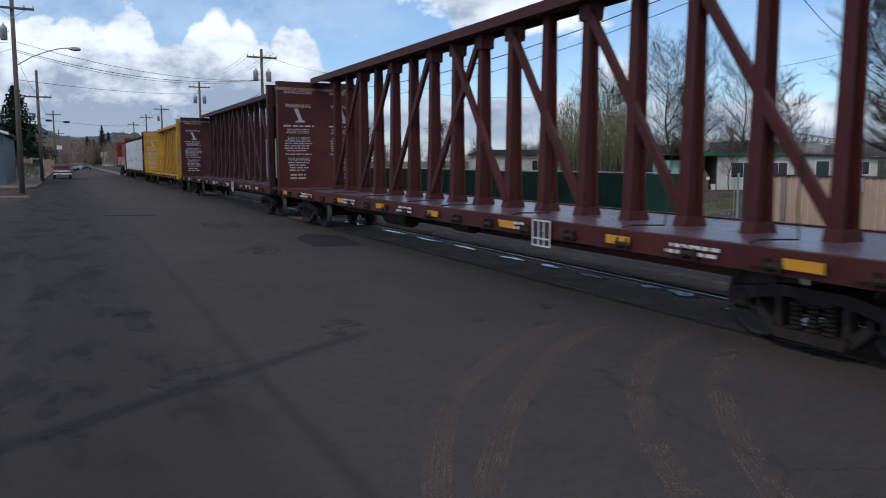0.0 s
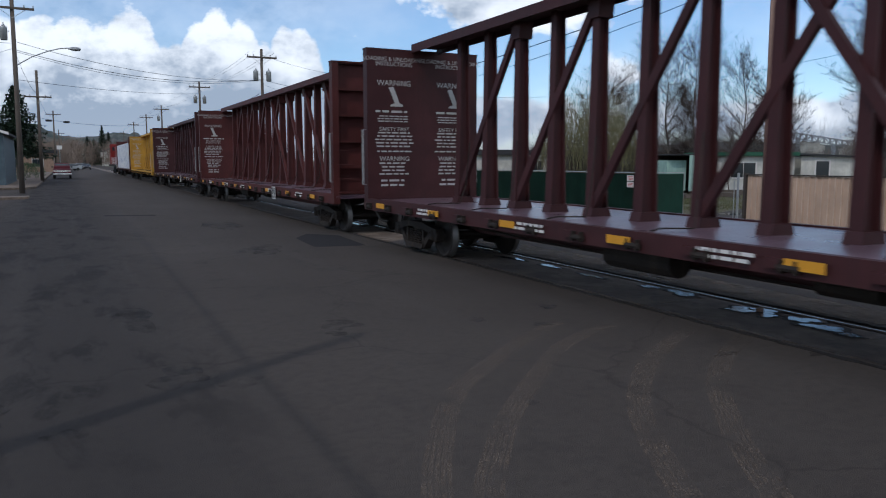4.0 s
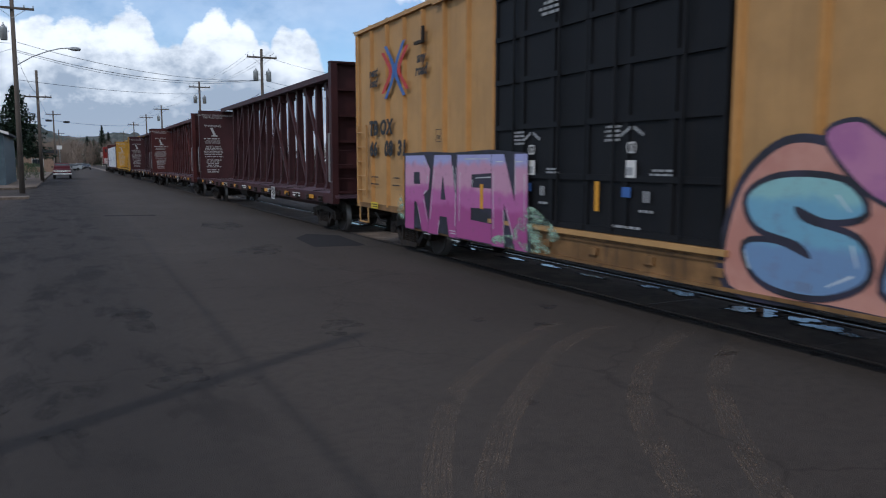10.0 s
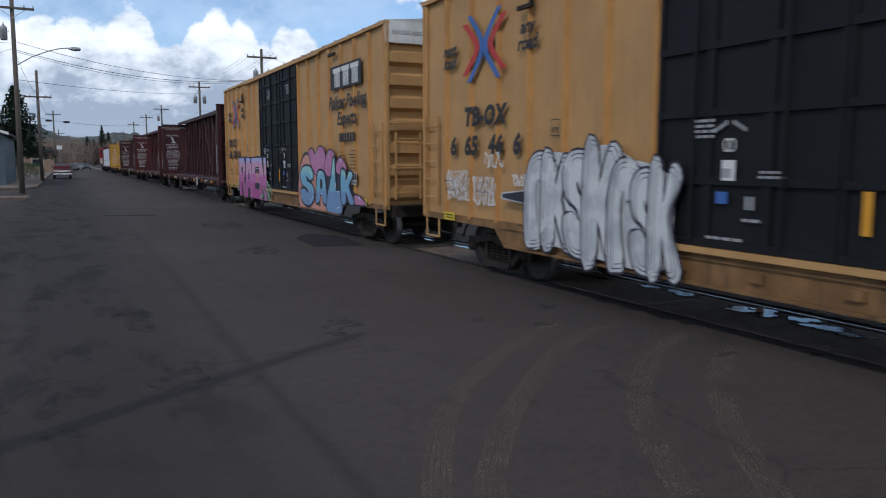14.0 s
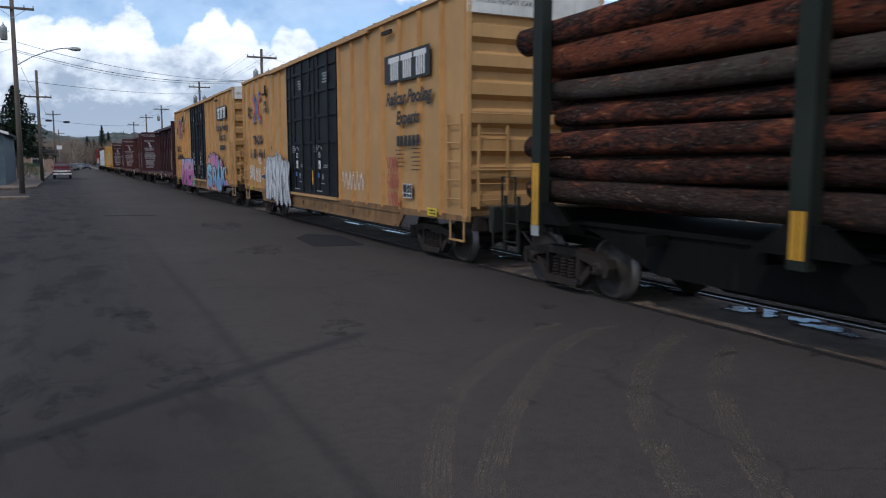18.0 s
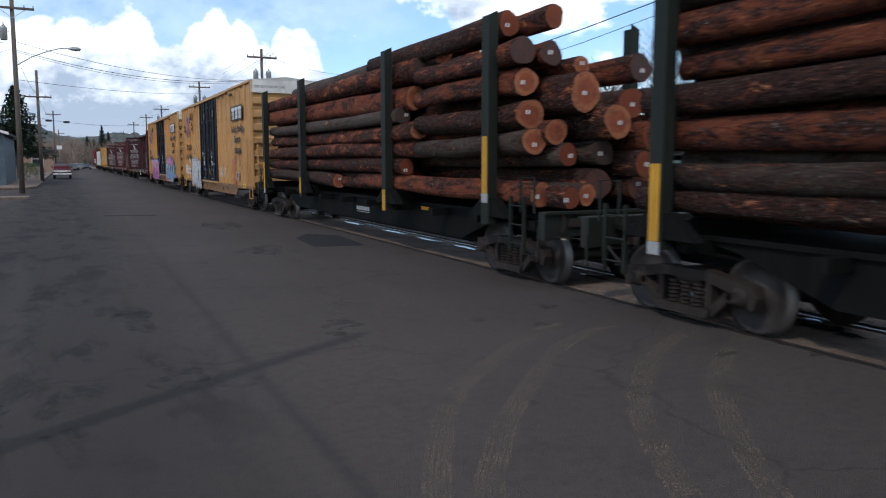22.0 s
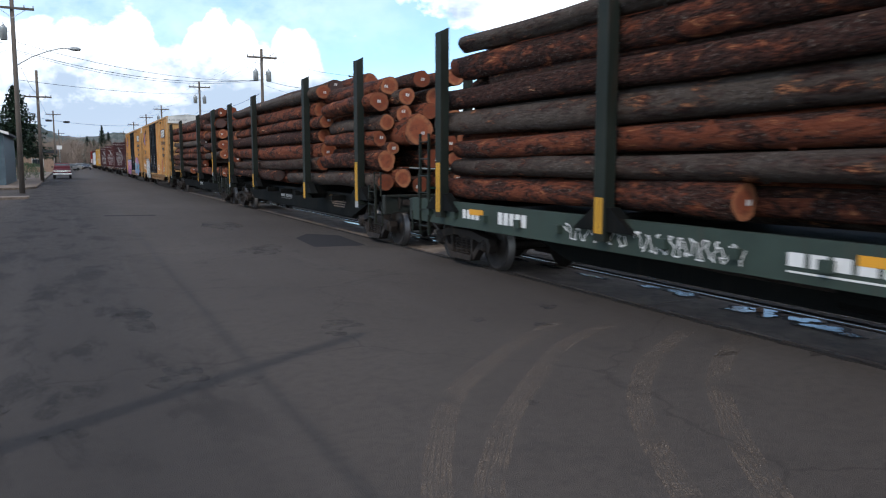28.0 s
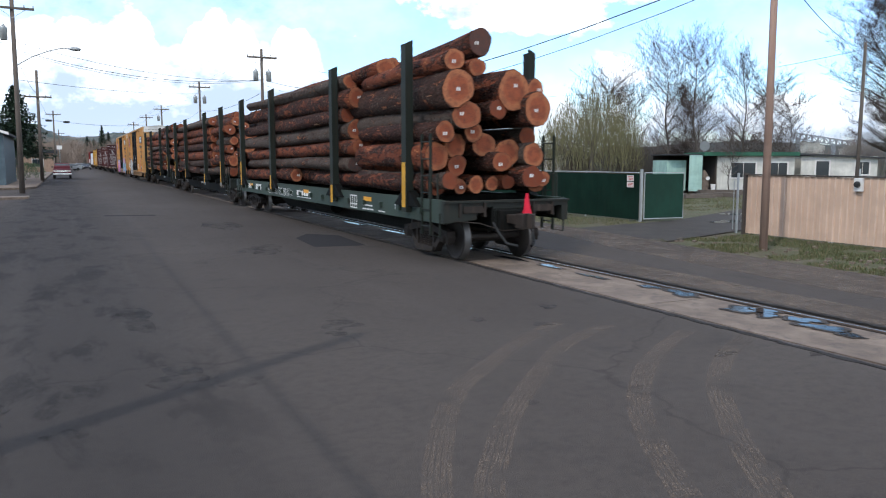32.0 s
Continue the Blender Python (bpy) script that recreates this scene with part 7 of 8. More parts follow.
def tan_fence():
    f = thing("metal_fence", pose(17.12, 15.05, -0.05), "tan ribbed sheet-metal fence", "fence")
    bm = nb()
    L = 22.0
    sheet = None
    n = 24
    for k in range(n):
        y = -k * 0.915
        bm = nb()
        prof = []
        for j in range(5):
            b = y - j * 0.183
            prof += [(0.0, b), (0.0, b - 0.130), (-0.034, b - 0.138), (-0.034, b - 0.168)]
        prof.append((0.0, y - 0.915))
        slab(bm, prof + [(a + 0.006, b) for a, b in prof[::-1]], 2, 0.04, 1.66)
        bmesh.ops.recalc_face_normals(bm, faces=bm.faces)
        # raised rib faces take the brighter tan, as if catching the light
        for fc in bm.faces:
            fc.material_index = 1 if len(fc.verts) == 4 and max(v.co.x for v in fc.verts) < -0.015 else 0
        me = mesh_of("panel", bm, [M["tan"], M["tan_rib_lit"]])
        piece("panel", me, f)
    bm = nb()
    box(bm, -0.05, 0.03, -L, 0.02, 1.665, 1.70)
    part("cap_rail", bm, M["tie"], f, "dark cap strip")
    bm = nb()
    box(bm, -0.06, 0.06, 0.01, 0.10, 0.0, 1.72)
    part("end_post", bm, M["tie"], f)
    for k in range(1, 9):
        bm = nb()
        box(bm, 0.03, 0.13, -k * 2.6 - 0.05, -k * 2.6 + 0.05, 0.0, 1.6)
        part("post", bm, M["zinc"], f)
    gate = thing("gate_post", pose(17.2, 15.45, -0.05), "galvanised steel gate post beside the tan fence", "post")
    bm = nb()
    rod(bm, (0, 0, 0), (0, 0, 1.72), 0.035, None, 10)
    part("post", bm, M["zinc"], gate)
    bm = nb()
    rod(bm, (-0.02, 0.12, 0.1), (-0.02, 0.12, 1.5), 0.014, None, 8)
    part("hinge_bar", bm, M["zinc"], gate)
    m = thing("meter_box", pose(17.09, 11.68, 1.40), "small white meter box fixed to the fence", "box")
    bm = nb()
    box(bm, -0.08, 0.0, -0.11, 0.11, -0.12, 0.20)
    part("case", bm, M["white"], m, bevel=0.01)
    part("conduit", rod(nb(), (-0.03, 0.0, 0.25), (-0.03, 0.0, 0.42), 0.02, None, 8), M["zinc"], m)
    bm = nb()
    turned(bm, [(-0.15, 0.05), (-0.14, 0.075), (-0.10, 0.08)], 12, "x", (0, 0, 0.05))
    part("dial", bm, M["black"], m)


def green_fence():
    f = thing("screened_fence", pose(17.42, 19.85, -0.05), "chain-link fence with dark green privacy screen", "fence")
    rng = random.Random(8)
    for k in range(15):
        y0 = k * 3.0
        bm = nb()
        n = 12
        va = [[bm.verts.new((0.012 * math.sin(j * 1.7 + k) + (0.02 if i == 1 else 0) * math.sin(j * 0.9), y0 + j * 3.0 / n, 0.06 + i * 0.78)) for j in range(n + 1)] for i in range(3)]
        for i in range(2):
            for j in range(n):
                bm.faces.new((va[i][j], va[i + 1][j], va[i + 1][j + 1], va[i][j + 1]))
        bmesh.ops.solidify(bm, geom=list(bm.faces), thickness=0.004)
        part("screen_panel", bm, M["screen"], f)
        bm = nb()
        rod(bm, (0.05, y0, 0), (0.05, y0, 1.70), 0.03, None, 8)
        part("post", bm, M["zinc"], f)
    bm = nb()
    rod(bm, (0.05, 0, 1.66), (0.05, 45.0, 1.66), 0.02, None, 8)
    part("top_rail", bm, M["zinc"], f)
    gp = part("gate_post", rod(nb(), (0, -0.1, 0), (0, -0.1, 1.78), 0.055, None, 10), M["zinc"], f)
    for z, mt in ((1.42, "white"), (1.20, "white")):
        s = thing("sign", pose(17.37, 20.25, z), "small white notice board on the fence", "sign")
        bm = nb()
        box(bm, -0.01, 0.0, -0.17, 0.17, -0.09, 0.10)
        part("board", bm, M["white"], s)
        bm = nb()
        bars(bm, rng, -0.13, 0.13, -0.07, 0.08, -0.011, 3)
        part("writing", bm, M["red"], s)
    g = thing("gate", pose(17.50, 19.72, -0.05, 0, 0, -97), "open chain-link gate with dark green screen", "gate")
    bm = nb()
    box(bm, -0.003, 0.003, 0.05, 1.6, 0.12, 1.62)
    part("screen_panel", bm, M["screen"], g)
    bm = nb()
    pipe(bm, [(0, 0.03, 0.1), (0, 0.03, 1.66), (0, 1.62, 1.66), (0, 1.62, 0.1), (0, 0.03, 0.1)], 0.022, 8)
    part("gate_frame", bm, M["zinc"], g)


tan_fence()
green_fence()


def window(parent, x0, x1, z0, z1, y=-0.02, panes=2, mat="white"):
    bm = nb()
    for a, b, c, d in ((x0 - 0.07, x1 + 0.07, z1, z1 + 0.07), (x0 - 0.07, x1 + 0.07, z0 - 0.07, z0), (x0 - 0.07, x0, z0, z1), (x1, x1 + 0.07, z0, z1)):
        box(bm, a, b, y - 0.03, y + 0.03, c, d)
    w = part("window", bm, M[mat], parent)
    for k in range(panes):
        a, b = x0 + (x1 - x0) * k / panes, x0 + (x1 - x0) * (k + 1) / panes
        bm = nb()
        box(bm, a + 0.02, b - 0.02, y - 0.008, y + 0.008, z0, z1)
        part("pane", bm, M["glass"], w)
    return w


def yard_houses():
    # local x runs along the front wall, y into the house
    turn = -26.6
    a = thing("mobile_home", pose(36.0, 34.0, -0.05, 0, 0, turn), "cream mobile home with a green fascia", "mobile home")
    bm = nb()
    box(bm, 0, 4.75, 0, 3.4, 0.25, 2.35)
    part("wall", bm, M["siding"], a)
    bm = nb()
    for k in range(9):
        box(bm, -0.002, 4.752, -0.012, 0.0, 0.30 + k * 0.225, 0.44 + k * 0.225)
    part("siding_board", bm, M["siding"], a)
    bm = nb()
    box(bm, -0.95, 4.9, -0.35, 3.6, 2.38, 2.60)
    part("roof", bm, M["greenroof"], a, "green flat roof edge")
    window(a, 0.85, 2.35, 1.05, 1.95)
    window(a, 3.2, 4.3, 1.1, 1.95)
    bm = nb()
    box(bm, -0.2, 4.7, -0.2, 0.0, -0.1, 0.26)
    part("skirting", bm, M["pole_grey"], a)
    b = thing("mobile_home", pose(41.0, 32.0, -0.05, 0, 0, turn - 4), "pale mobile home with a low dark roof", "mobile home")
    bm = nb()
    box(bm, 0, 4.6, 0, 3.4, 0.25, 2.35)
    part("wall", bm, M["siding"], b)
    bm = nb()
    slab(bm, [(-0.1, 2.42), (4.9, 2.20), (4.9, 2.30), (-0.1, 2.54)], 1, -0.3, 3.6)
    part("roof", bm, M["darkroof"], b)
    window(b, 0.9, 1.7, 1.05, 2.05, panes=1)
    window(b, 3.3, 4.1, 1.25, 2.0)
    c = thing("shed", pose(34.17, 34.96, -0.05, 0, 0, turn), "mint green shed with an open dark front", "shed")
    bm = nb()
    box(bm, -0.8, 0.4, 0.8, 0.9, 0.2, 2.1)
    box(bm, 0.35, 1.15, 0.0, 0.08, 0.2, 2.42)
    box(bm, -0.8, -0.7, 0.9, 4.0, 0.2, 2.1)
    part("wall", bm, M["mint"], c)
    part("roof", box(nb(), -0.9, 2.05, 0.1, 4.2, 2.42, 2.48), M["darkroof"], c)
    part("back_wall", box(nb(), -0.8, 2.07, 4.0, 4.1, 0.0, 2.42), M["tie"], c)
    part("side_wall", box(nb(), 2.0, 2.06, 0.1, 4.0, 0.0, 2.42), M["tie"], c)
    part("porch", box(nb(), 0.9, 3.6, -0.5, 3.9, 0.05, 0.30), M["pole_grey"], c, "weathered plank porch")
    for k in range(9):
        part("porch_board", box(nb(), 0.92 + k * 0.3, 1.19 + k * 0.3, -0.53, -0.50, -0.05, 0.30), M["pole_grey"], c)
    junk = thing("covered_barbecue", pose(35.55, 34.62, 0.25, 0, 0, turn), "barbecue under a grey and white cover in the shed", "barbecue")
    bm = nb()
    turned(bm, [(0.0, 0.28), (0.25, 0.32), (0.55, 0.26), (0.75, 0.30), (0.95, 0.20), (1.08, 0.12), (1.2, 0.05)], 10, "z")
    part("cover", bm, M["concrete"], junk)
    bm = nb()
    turned(bm, [(-0.3, 0.12), (-0.18, 0.10)], 8, "y", (0.1, -0.1, 0.7))
    part("white_patch", bm, M["white"], junk)
    t = thing("bucket", pose(35.85, 34.15, 0.25), "white plastic bucket on the porch", "bucket")
    part("bucket_body", turned(nb(), [(0, 0.13), (0.32, 0.16), (0.34, 0.17)], 12, "z"), M["white"], t)
    d = thing("satellite_dish", pose(35.3, 34.5, 2.48, 0, 0, turn), "round grey satellite dish above the shed roof", "dish")
    bm = nb()
    rod(bm, (0, 0, -0.1), (0, 0, 0.5), 0.025, None, 8)
    part("mast", bm, M["zinc"], d)
    bm = nb()
    turned(bm, [(-0.10, 0.30), (-0.03, 0.20), (0.0, 0.05), (0.01, 0.05), (-0.02, 0.21), (-0.10, 0.31)], 20, "y", (0, -0.08, 0.45))
    part("reflector", bm, M["zinc"], d, smooth=True)
    rng = random.Random(9)
    for k in range(6):
        w = thing("scrap_timber", pose(30.5 + k * 0.8, 31.5 + rng.uniform(-0.8, 0.8), -0.02, rng.uniform(-4, 4), 0, rng.uniform(0, 180)), "old grey timber lying in the yard", "timber", "scrap timber in the yard")
        bm = nb()
        box(bm, -0.9, 0.9, -0.08, 0.08, 0, 0.14 + rng.uniform(0, 0.1))
        part("beam", bm, M["pole_grey"], w)
    h2 = thing("house", pose(33.5, 61.0, -0.05, 0, 0, turn), "low pale house behind the green fence", "house")
    bm = nb()
    box(bm, 0, 9.0, 0, 5.0, 0, 2.6)
    part("wall", bm, M["siding"], h2)
    bm = nb()
    slab(bm, [(-0.4, 2.6), (9.4, 2.6), (8.2, 3.1), (0.8, 3.1)], 1, -0.4, 5.4)
    part("roof", bm, M["darkroof"], h2)
    window(h2, 1.0, 2.2, 1.1, 2.1)
    window(h2, 5.6, 6.6, 1.1, 2.1)


yard_houses()

# ---- trees ----


def bare_tree(name, x, y, h, seed, spread=0.34, label="bare leafless tree with fine twigs", levels=4, trunk_r=None, buds=False, split=3, bare_to=0.24, dense=3):
    rng = random.Random(seed)
    t = thing(name, pose(x, y, -0.1), label, "tree", "bare trees behind the fences")
    limbs, twigs = nb(), ([], [])

    def sliver(a, b, w):
        d = (b - a)
        side = d.cross(Vector((rng.uniform(-1, 1), rng.uniform(-1, 1), rng.uniform(-1, 1))))
        side = side.normalized() * w if side.length > 1e-6 else Vector((w, 0, 0))
        i = len(twigs[0])
        twigs[0].extend([a - side, a + side, b])
        twigs[1].append((i, i + 1, i + 2))
        if buds and rng.random() < 0.30:
            i = len(twigs[0])
            c = b + Vector((rng.uniform(-0.05, 0.05), rng.uniform(-0.05, 0.05), rng.uniform(-0.05, 0.05)))
            twigs[0].extend([c, c + side * 3.0, c + Vector((0, 0, 0.05)) - side * 2.0])
            twigs[1].append((i, i + 1, i + 2))

    def grow(p, d, length, r, level):
        n = 4 if level < 2 else 3
        q = p
        for i in range(n):
            d2 = (d + Vector((rng.uniform(-1, 1), rng.uniform(-1, 1), rng.uniform(-0.5, 0.9))) * 0.16).normalized()
            e = q + d2 * length / n
            rr = r * (1 - 0.22 * (i + 1))
            if r > 0.014:
                rod(limbs, q, e, r * (1 - 0.22 * i), max(0.006, rr), 5)
            else:
                sliver(q, e, max(0.0080, r * 0.9))
            if level < levels - 1:
                for _ in range(split if level else split + 1):
                    a = rng.uniform(0, 6.28)
                    side = Vector((math.cos(a), math.sin(a), rng.uniform(-0.1, 0.5)))
                    grow(e, (d2 * (1 - spread) + side * (spread + 0.15)).normalized(), length * rng.uniform(0.28, 0.52), max(0.006, rr * 0.5), level + 1)
            q, d = e, d2

    r0 = trunk_r or h * 0.012
    steps = 20
    p = Vector((0, 0, 0))
    for i in range(steps):
        f = i / steps
        e = Vector((0.05 * h * noise.noise((f * 2.5, seed, 0.1)), 0.05 * h * noise.noise((f * 2.5, 0.2, seed)), h * 0.93 * (i + 1) / steps))
        rod(limbs, p, e, r0 * (1 - 0.9 * f), r0 * (1 - 0.9 * (f + 1 / steps)), 8)
        if f > bare_to:
            for _ in range(dense if f < 0.8 else dense + 1):
                a = rng.uniform(0, 6.28)
                up = 0.45 + 0.7 * f
                g = (f - bare_to) / (1 - bare_to)
                reach = h * 0.34 * (0.50 + 1.6 * g * (1.02 - g)) * rng.uniform(0.7, 1.15)
                grow(e, Vector((math.cos(a), math.sin(a), up)).normalized(), reach, max(0.016, r0 * (1 - 0.9 * f) * 0.42), 1)
        p = e
    part("trunk", limbs, M["trunk"], t)
    me = bpy.data.meshes.new("crown")
    me.from_pydata([tuple(v) for v in twigs[0]], [], twigs[1])
    me.materials.append(M["twig"])
    piece("crown", me, t)
    return t


def willow(x, y, h, w, seed):
    rng = random.Random(seed)
    t = thing("willow_tree", pose(x, y, -0.1), "weeping willow with hanging yellow-green spring strands", "tree")
    limbs = nb()
    verts, faces = [], []
    rod(limbs, (0, 0, 0), (0.1, 0, h * 0.35), 0.24, 0.17, 9)
    for k in range(15):
        a = k * 2.399
        reach = w * math.sqrt((k + 0.6) / 15) * rng.uniform(0.7, 0.95)
        p0, p1 = Vector((0.1, 0, h * 0.33)), Vector((math.cos(a) * reach, math.sin(a) * reach, h * 0.86 * (1 - 0.35 * (reach / w) ** 2)))
        mid = p0.lerp(p1, 0.5) + Vector((0, 0, h * 0.10))
        rod(limbs, p0, mid, 0.06, 0.035, 6), rod(limbs, mid, p1, 0.035, 0.01, 5)
    for _ in range(1150):
        a, q = rng.uniform(0, 6.28), math.sqrt(rng.random())
        bump = 1 + 0.26 * noise.noise((math.cos(a) * 2.2, math.sin(a) * 2.2, seed))
        x0, y0 = math.cos(a) * q * w * bump, math.sin(a) * q * w * bump
        top = h * bump * (1 - 0.40 * q * q) * rng.uniform(0.62, 1.0)
        foot = rng.uniform(0.10, 0.75) * top
        sx, sy = rng.uniform(-0.05, 0.05), rng.uniform(-0.05, 0.05)
        n = max(3, int((top - foot) / 0.5))
        ph, half = rng.uniform(0, 6.28), rng.uniform(0.006, 0.013)
        line = []
        for i in range(n + 1):
            dz = i * 0.5
            arch = math.exp(-dz * 1.3) * 0.75
            line.append(Vector((x0 + sx * dz - math.cos(a) * arch + 0.06 * math.sin(i * 1.1 + ph), y0 + sy * dz - math.sin(a) * arch + 0.06 * math.cos(i * 1.1 + ph), top - dz)))
        side = Vector((math.sin(ph), math.cos(ph), 0)) * half
        for p, q2 in zip(line, line[1:]):
            j = len(verts)
            verts += [p - side, p + side, q2 + side, q2 - side]
            faces.append((j, j + 1, j + 2, j + 3))
            for _ in range(2):
                c = p.lerp(q2, rng.random())
                d = Vector((rng.uniform(-1, 1), rng.uniform(-1, 1), -1.2)) * rng.uniform(0.03, 0.07)
                j = len(verts)
                verts += [c - side * 1.3, c + side * 1.3, c + d]
                faces.append((j, j + 1, j + 2))
    part("trunk", limbs, M["trunk"], t)
    me = bpy.data.meshes.new("crown")
    me.from_pydata([tuple(v) for v in twigs[0]], [], twigs[1])
    me.materials.append(M["twig"])
    piece("crown", me, t)
    return t


def willow(x, y, h, w, seed):
    rng = random.Random(seed)
    t = thing("willow_tree", pose(x, y, -0.1), "weeping willow with hanging yellow-green spring strands", "tree")
    limbs = nb()
    verts, faces = [], []
    rod(limbs, (0, 0, 0), (0.1, 0, h * 0.35), 0.24, 0.17, 9)
    for k in range(15):
        a = k * 2.399
        reach = w * math.sqrt((k + 0.6) / 15) * rng.uniform(0.7, 0.95)
        p0, p1 = Vector((0.1, 0, h * 0.33)), Vector((math.cos(a) * reach, math.sin(a) * reach, h * 0.86 * (1 - 0.35 * (reach / w) ** 2)))
        mid = p0.lerp(p1, 0.5) + Vector((0, 0, h * 0.10))
        rod(limbs, p0, mid, 0.06, 0.035, 6), rod(limbs, mid, p1, 0.035, 0.01, 5)
    for _ in range(1500):
        a, q = rng.uniform(0, 6.28), math.sqrt(rng.random())
        bump = 1 + 0.22 * noise.noise((math.cos(a) * 2.2, math.sin(a) * 2.2, seed))
        x0, y0 = math.cos(a) * q * w * bump, math.sin(a) * q * w * bump
        top = h * bump * (1 - 0.42 * q * q) * rng.uniform(0.72, 1.0)
        foot = rng.uniform(0.12, 0.62) * top
        sx, sy = rng.uniform(-0.07, 0.07), rng.uniform(-0.07, 0.07)
        n = int((top - foot) / 0.24)
        ph = rng.uniform(0, 6.28)
        for i in range(n):
            dz = i * 0.24
            arch = math.exp(-dz * 1.6) * 0.55
            c = Vector((x0 + sx * dz - math.cos(a) * arch + 0.05 * math.sin(i * 0.8 + ph), y0 + sy * dz - math.sin(a) * arch + 0.05 * math.cos(i * 0.8 + ph), top - dz))
            d = Vector((rng.uniform(-0.03, 0.03), rng.uniform(-0.03, 0.03), 0))
            j = len(verts)
            verts += [c - d * 0.6, c + d * 0.6, c + Vector((d.y, d.x, -0.30))]
            faces.append((j, j + 1, j + 2))
    part("trunk", limbs, M["trunk"], t)
    me = bpy.data.meshes.new("crown")
    me.from_pydata([tuple(v) for v in verts], [], faces)
    me.materials.append(M["willow"])
    piece("crown", me, t)


def conifer(x, y, h, w, seed, label="dark green conifer beside the street", bare=0.10):
    rng = random.Random(seed)
    t = thing("conifer_tree", pose(x, y, -0.1), label, "tree")
    bm = nb()
    rod(bm, (0, 0, 0), (0, 0, h * 0.97), w * 0.07, 0.02, 8)
    part("trunk", bm, M["trunk"], t)
    verts, faces = [], []
    tiers = int(h / 0.35)
    for k in range(tiers):
        z = h * (bare + (1 - bare) * k / tiers)
        reach = w * (1 - k / tiers) ** 0.8 * rng.uniform(0.75, 1.1)
        for b in range(11):
            a = b * 0.571 + k * 1.1 + rng.uniform(-0.25, 0.25)
            L = reach * rng.uniform(0.6, 1.12)
            n = max(3, int(L / 0.22))
            for i in range(n):
                f = (i + 0.5) / n
                c = Vector((math.cos(a) * L * f, math.sin(a) * L * f, z - 0.25 * L * f + 0.10 * L * f * f))
                for _ in range(4):
                    o = Vector((rng.uniform(-1, 1), rng.uniform(-1, 1), rng.uniform(-0.8, 0.3)))
                    o = o.normalized() * rng.uniform(0.25, 0.55)
                    s = o.cross(Vector((0, 0, 1))).normalized() * 0.13 if abs(o.z) < 0.99 * o.length else Vector((0.05, 0, 0))
                    j = len(verts)
                    verts += [c - s, c + s, c + o]
                    faces.append((j, j + 1, j + 2))
    me = bpy.data.meshes.new("crown")
    me.from_pydata([tuple(v) for v in verts], [], faces)
    me.materials.append(M["needle"])
    piece("crown", me, t)


def bush(x, y, rx, ry, h, seed, mat="hedge", name="bush", label="dark evergreen bush beside the pavement"):
    rng = random.Random(seed)
    t = thing(name, pose(x, y, -0.05), label, "bush")
    bm = nb()
    for k in range(7):
        a = k * 0.9
        rod(bm, (0, 0, 0), (math.cos(a) * rx * 0.6, math.sin(a) * ry * 0.6, h * 0.7), 0.03, 0.01, 5)
    part("stem", bm, M["trunk"], t)
    verts, faces = [], []
    for _ in range(1400):
        a, e, r = rng.uniform(0, 6.28), rng.uniform(0, 1.5), rng.uniform(0.7, 1.0) ** 0.5
        c = Vector((math.cos(a) * math.cos(e) * rx * r, math.sin(a) * math.cos(e) * ry * r, 0.1 + math.sin(e) * h * r))
        d1, d2 = (Vector((rng.uniform(-1, 1), rng.uniform(-1, 1), rng.uniform(-1, 1))) * 0.10 for _ in range(2))
        j = len(verts)
        verts += [c, c + d1, c + d2]
        faces.append((j, j + 1, j + 2))
    me = bpy.data.meshes.new("leaves")
    me.from_pydata([tuple(v) for v in verts], [], faces)
    me.materials.append(M[mat])
    piece("leaves", me, t)


willow(35.6, 46.0, 8.6, 4.0, 4)
bare_tree("alder_tree", 40.6, 43.3, 9.9, 11, buds=True)
bare_tree("alder_tree", 42.4, 42.4, 10.2, 12, buds=True)
bare_tree("alder_tree", 45.5, 40.6, 9.0, 13, buds=True)
bare_tree("alder_tree", 47.4, 39.9, 7.4, 14, buds=True)
bare_tree("alder_tree", 43.9, 43.8, 7.2, 20, buds=True)
bare_tree("alder_tree", 39.2, 47.0, 7.0, 21, buds=True, dense=2)
bare_tree("alder_tree", 44.6, 45.5, 6.6, 22, buds=True, dense=2)
bare_tree("alder_tree", 50.6, 40.5, 6.4, 23, buds=True, dense=2)
bare_tree("alder_tree", 42.0, 48.5, 7.4, 24, buds=True, dense=2)
bare_tree("alder_tree", 38.2, 47.5, 8.4, 15, buds=True)
bare_tree("bare_maple_tree", 54.5, 35.0, 13.4, 16, 0.46, trunk_r=0.22, bare_to=0.10, levels=5, dense=4)
bare_tree("sapling", 36.0, 33.0, 4.2, 17, trunk_r=0.04, levels=3, label="slender bare sapling before the mobile home")
bare_tree("bare_shrub", 30.0, 60.0, 5.2, 18, 0.45, levels=4, bare_to=0.05, trunk_r=0.05, label="bare shrub behind the green fence")
bare_tree("bare_shrub", 27.5, 72.0, 5.5, 19, 0.45, levels=4, bare_to=0.05, trunk_r=0.05, label="bare shrub behind the green fence")


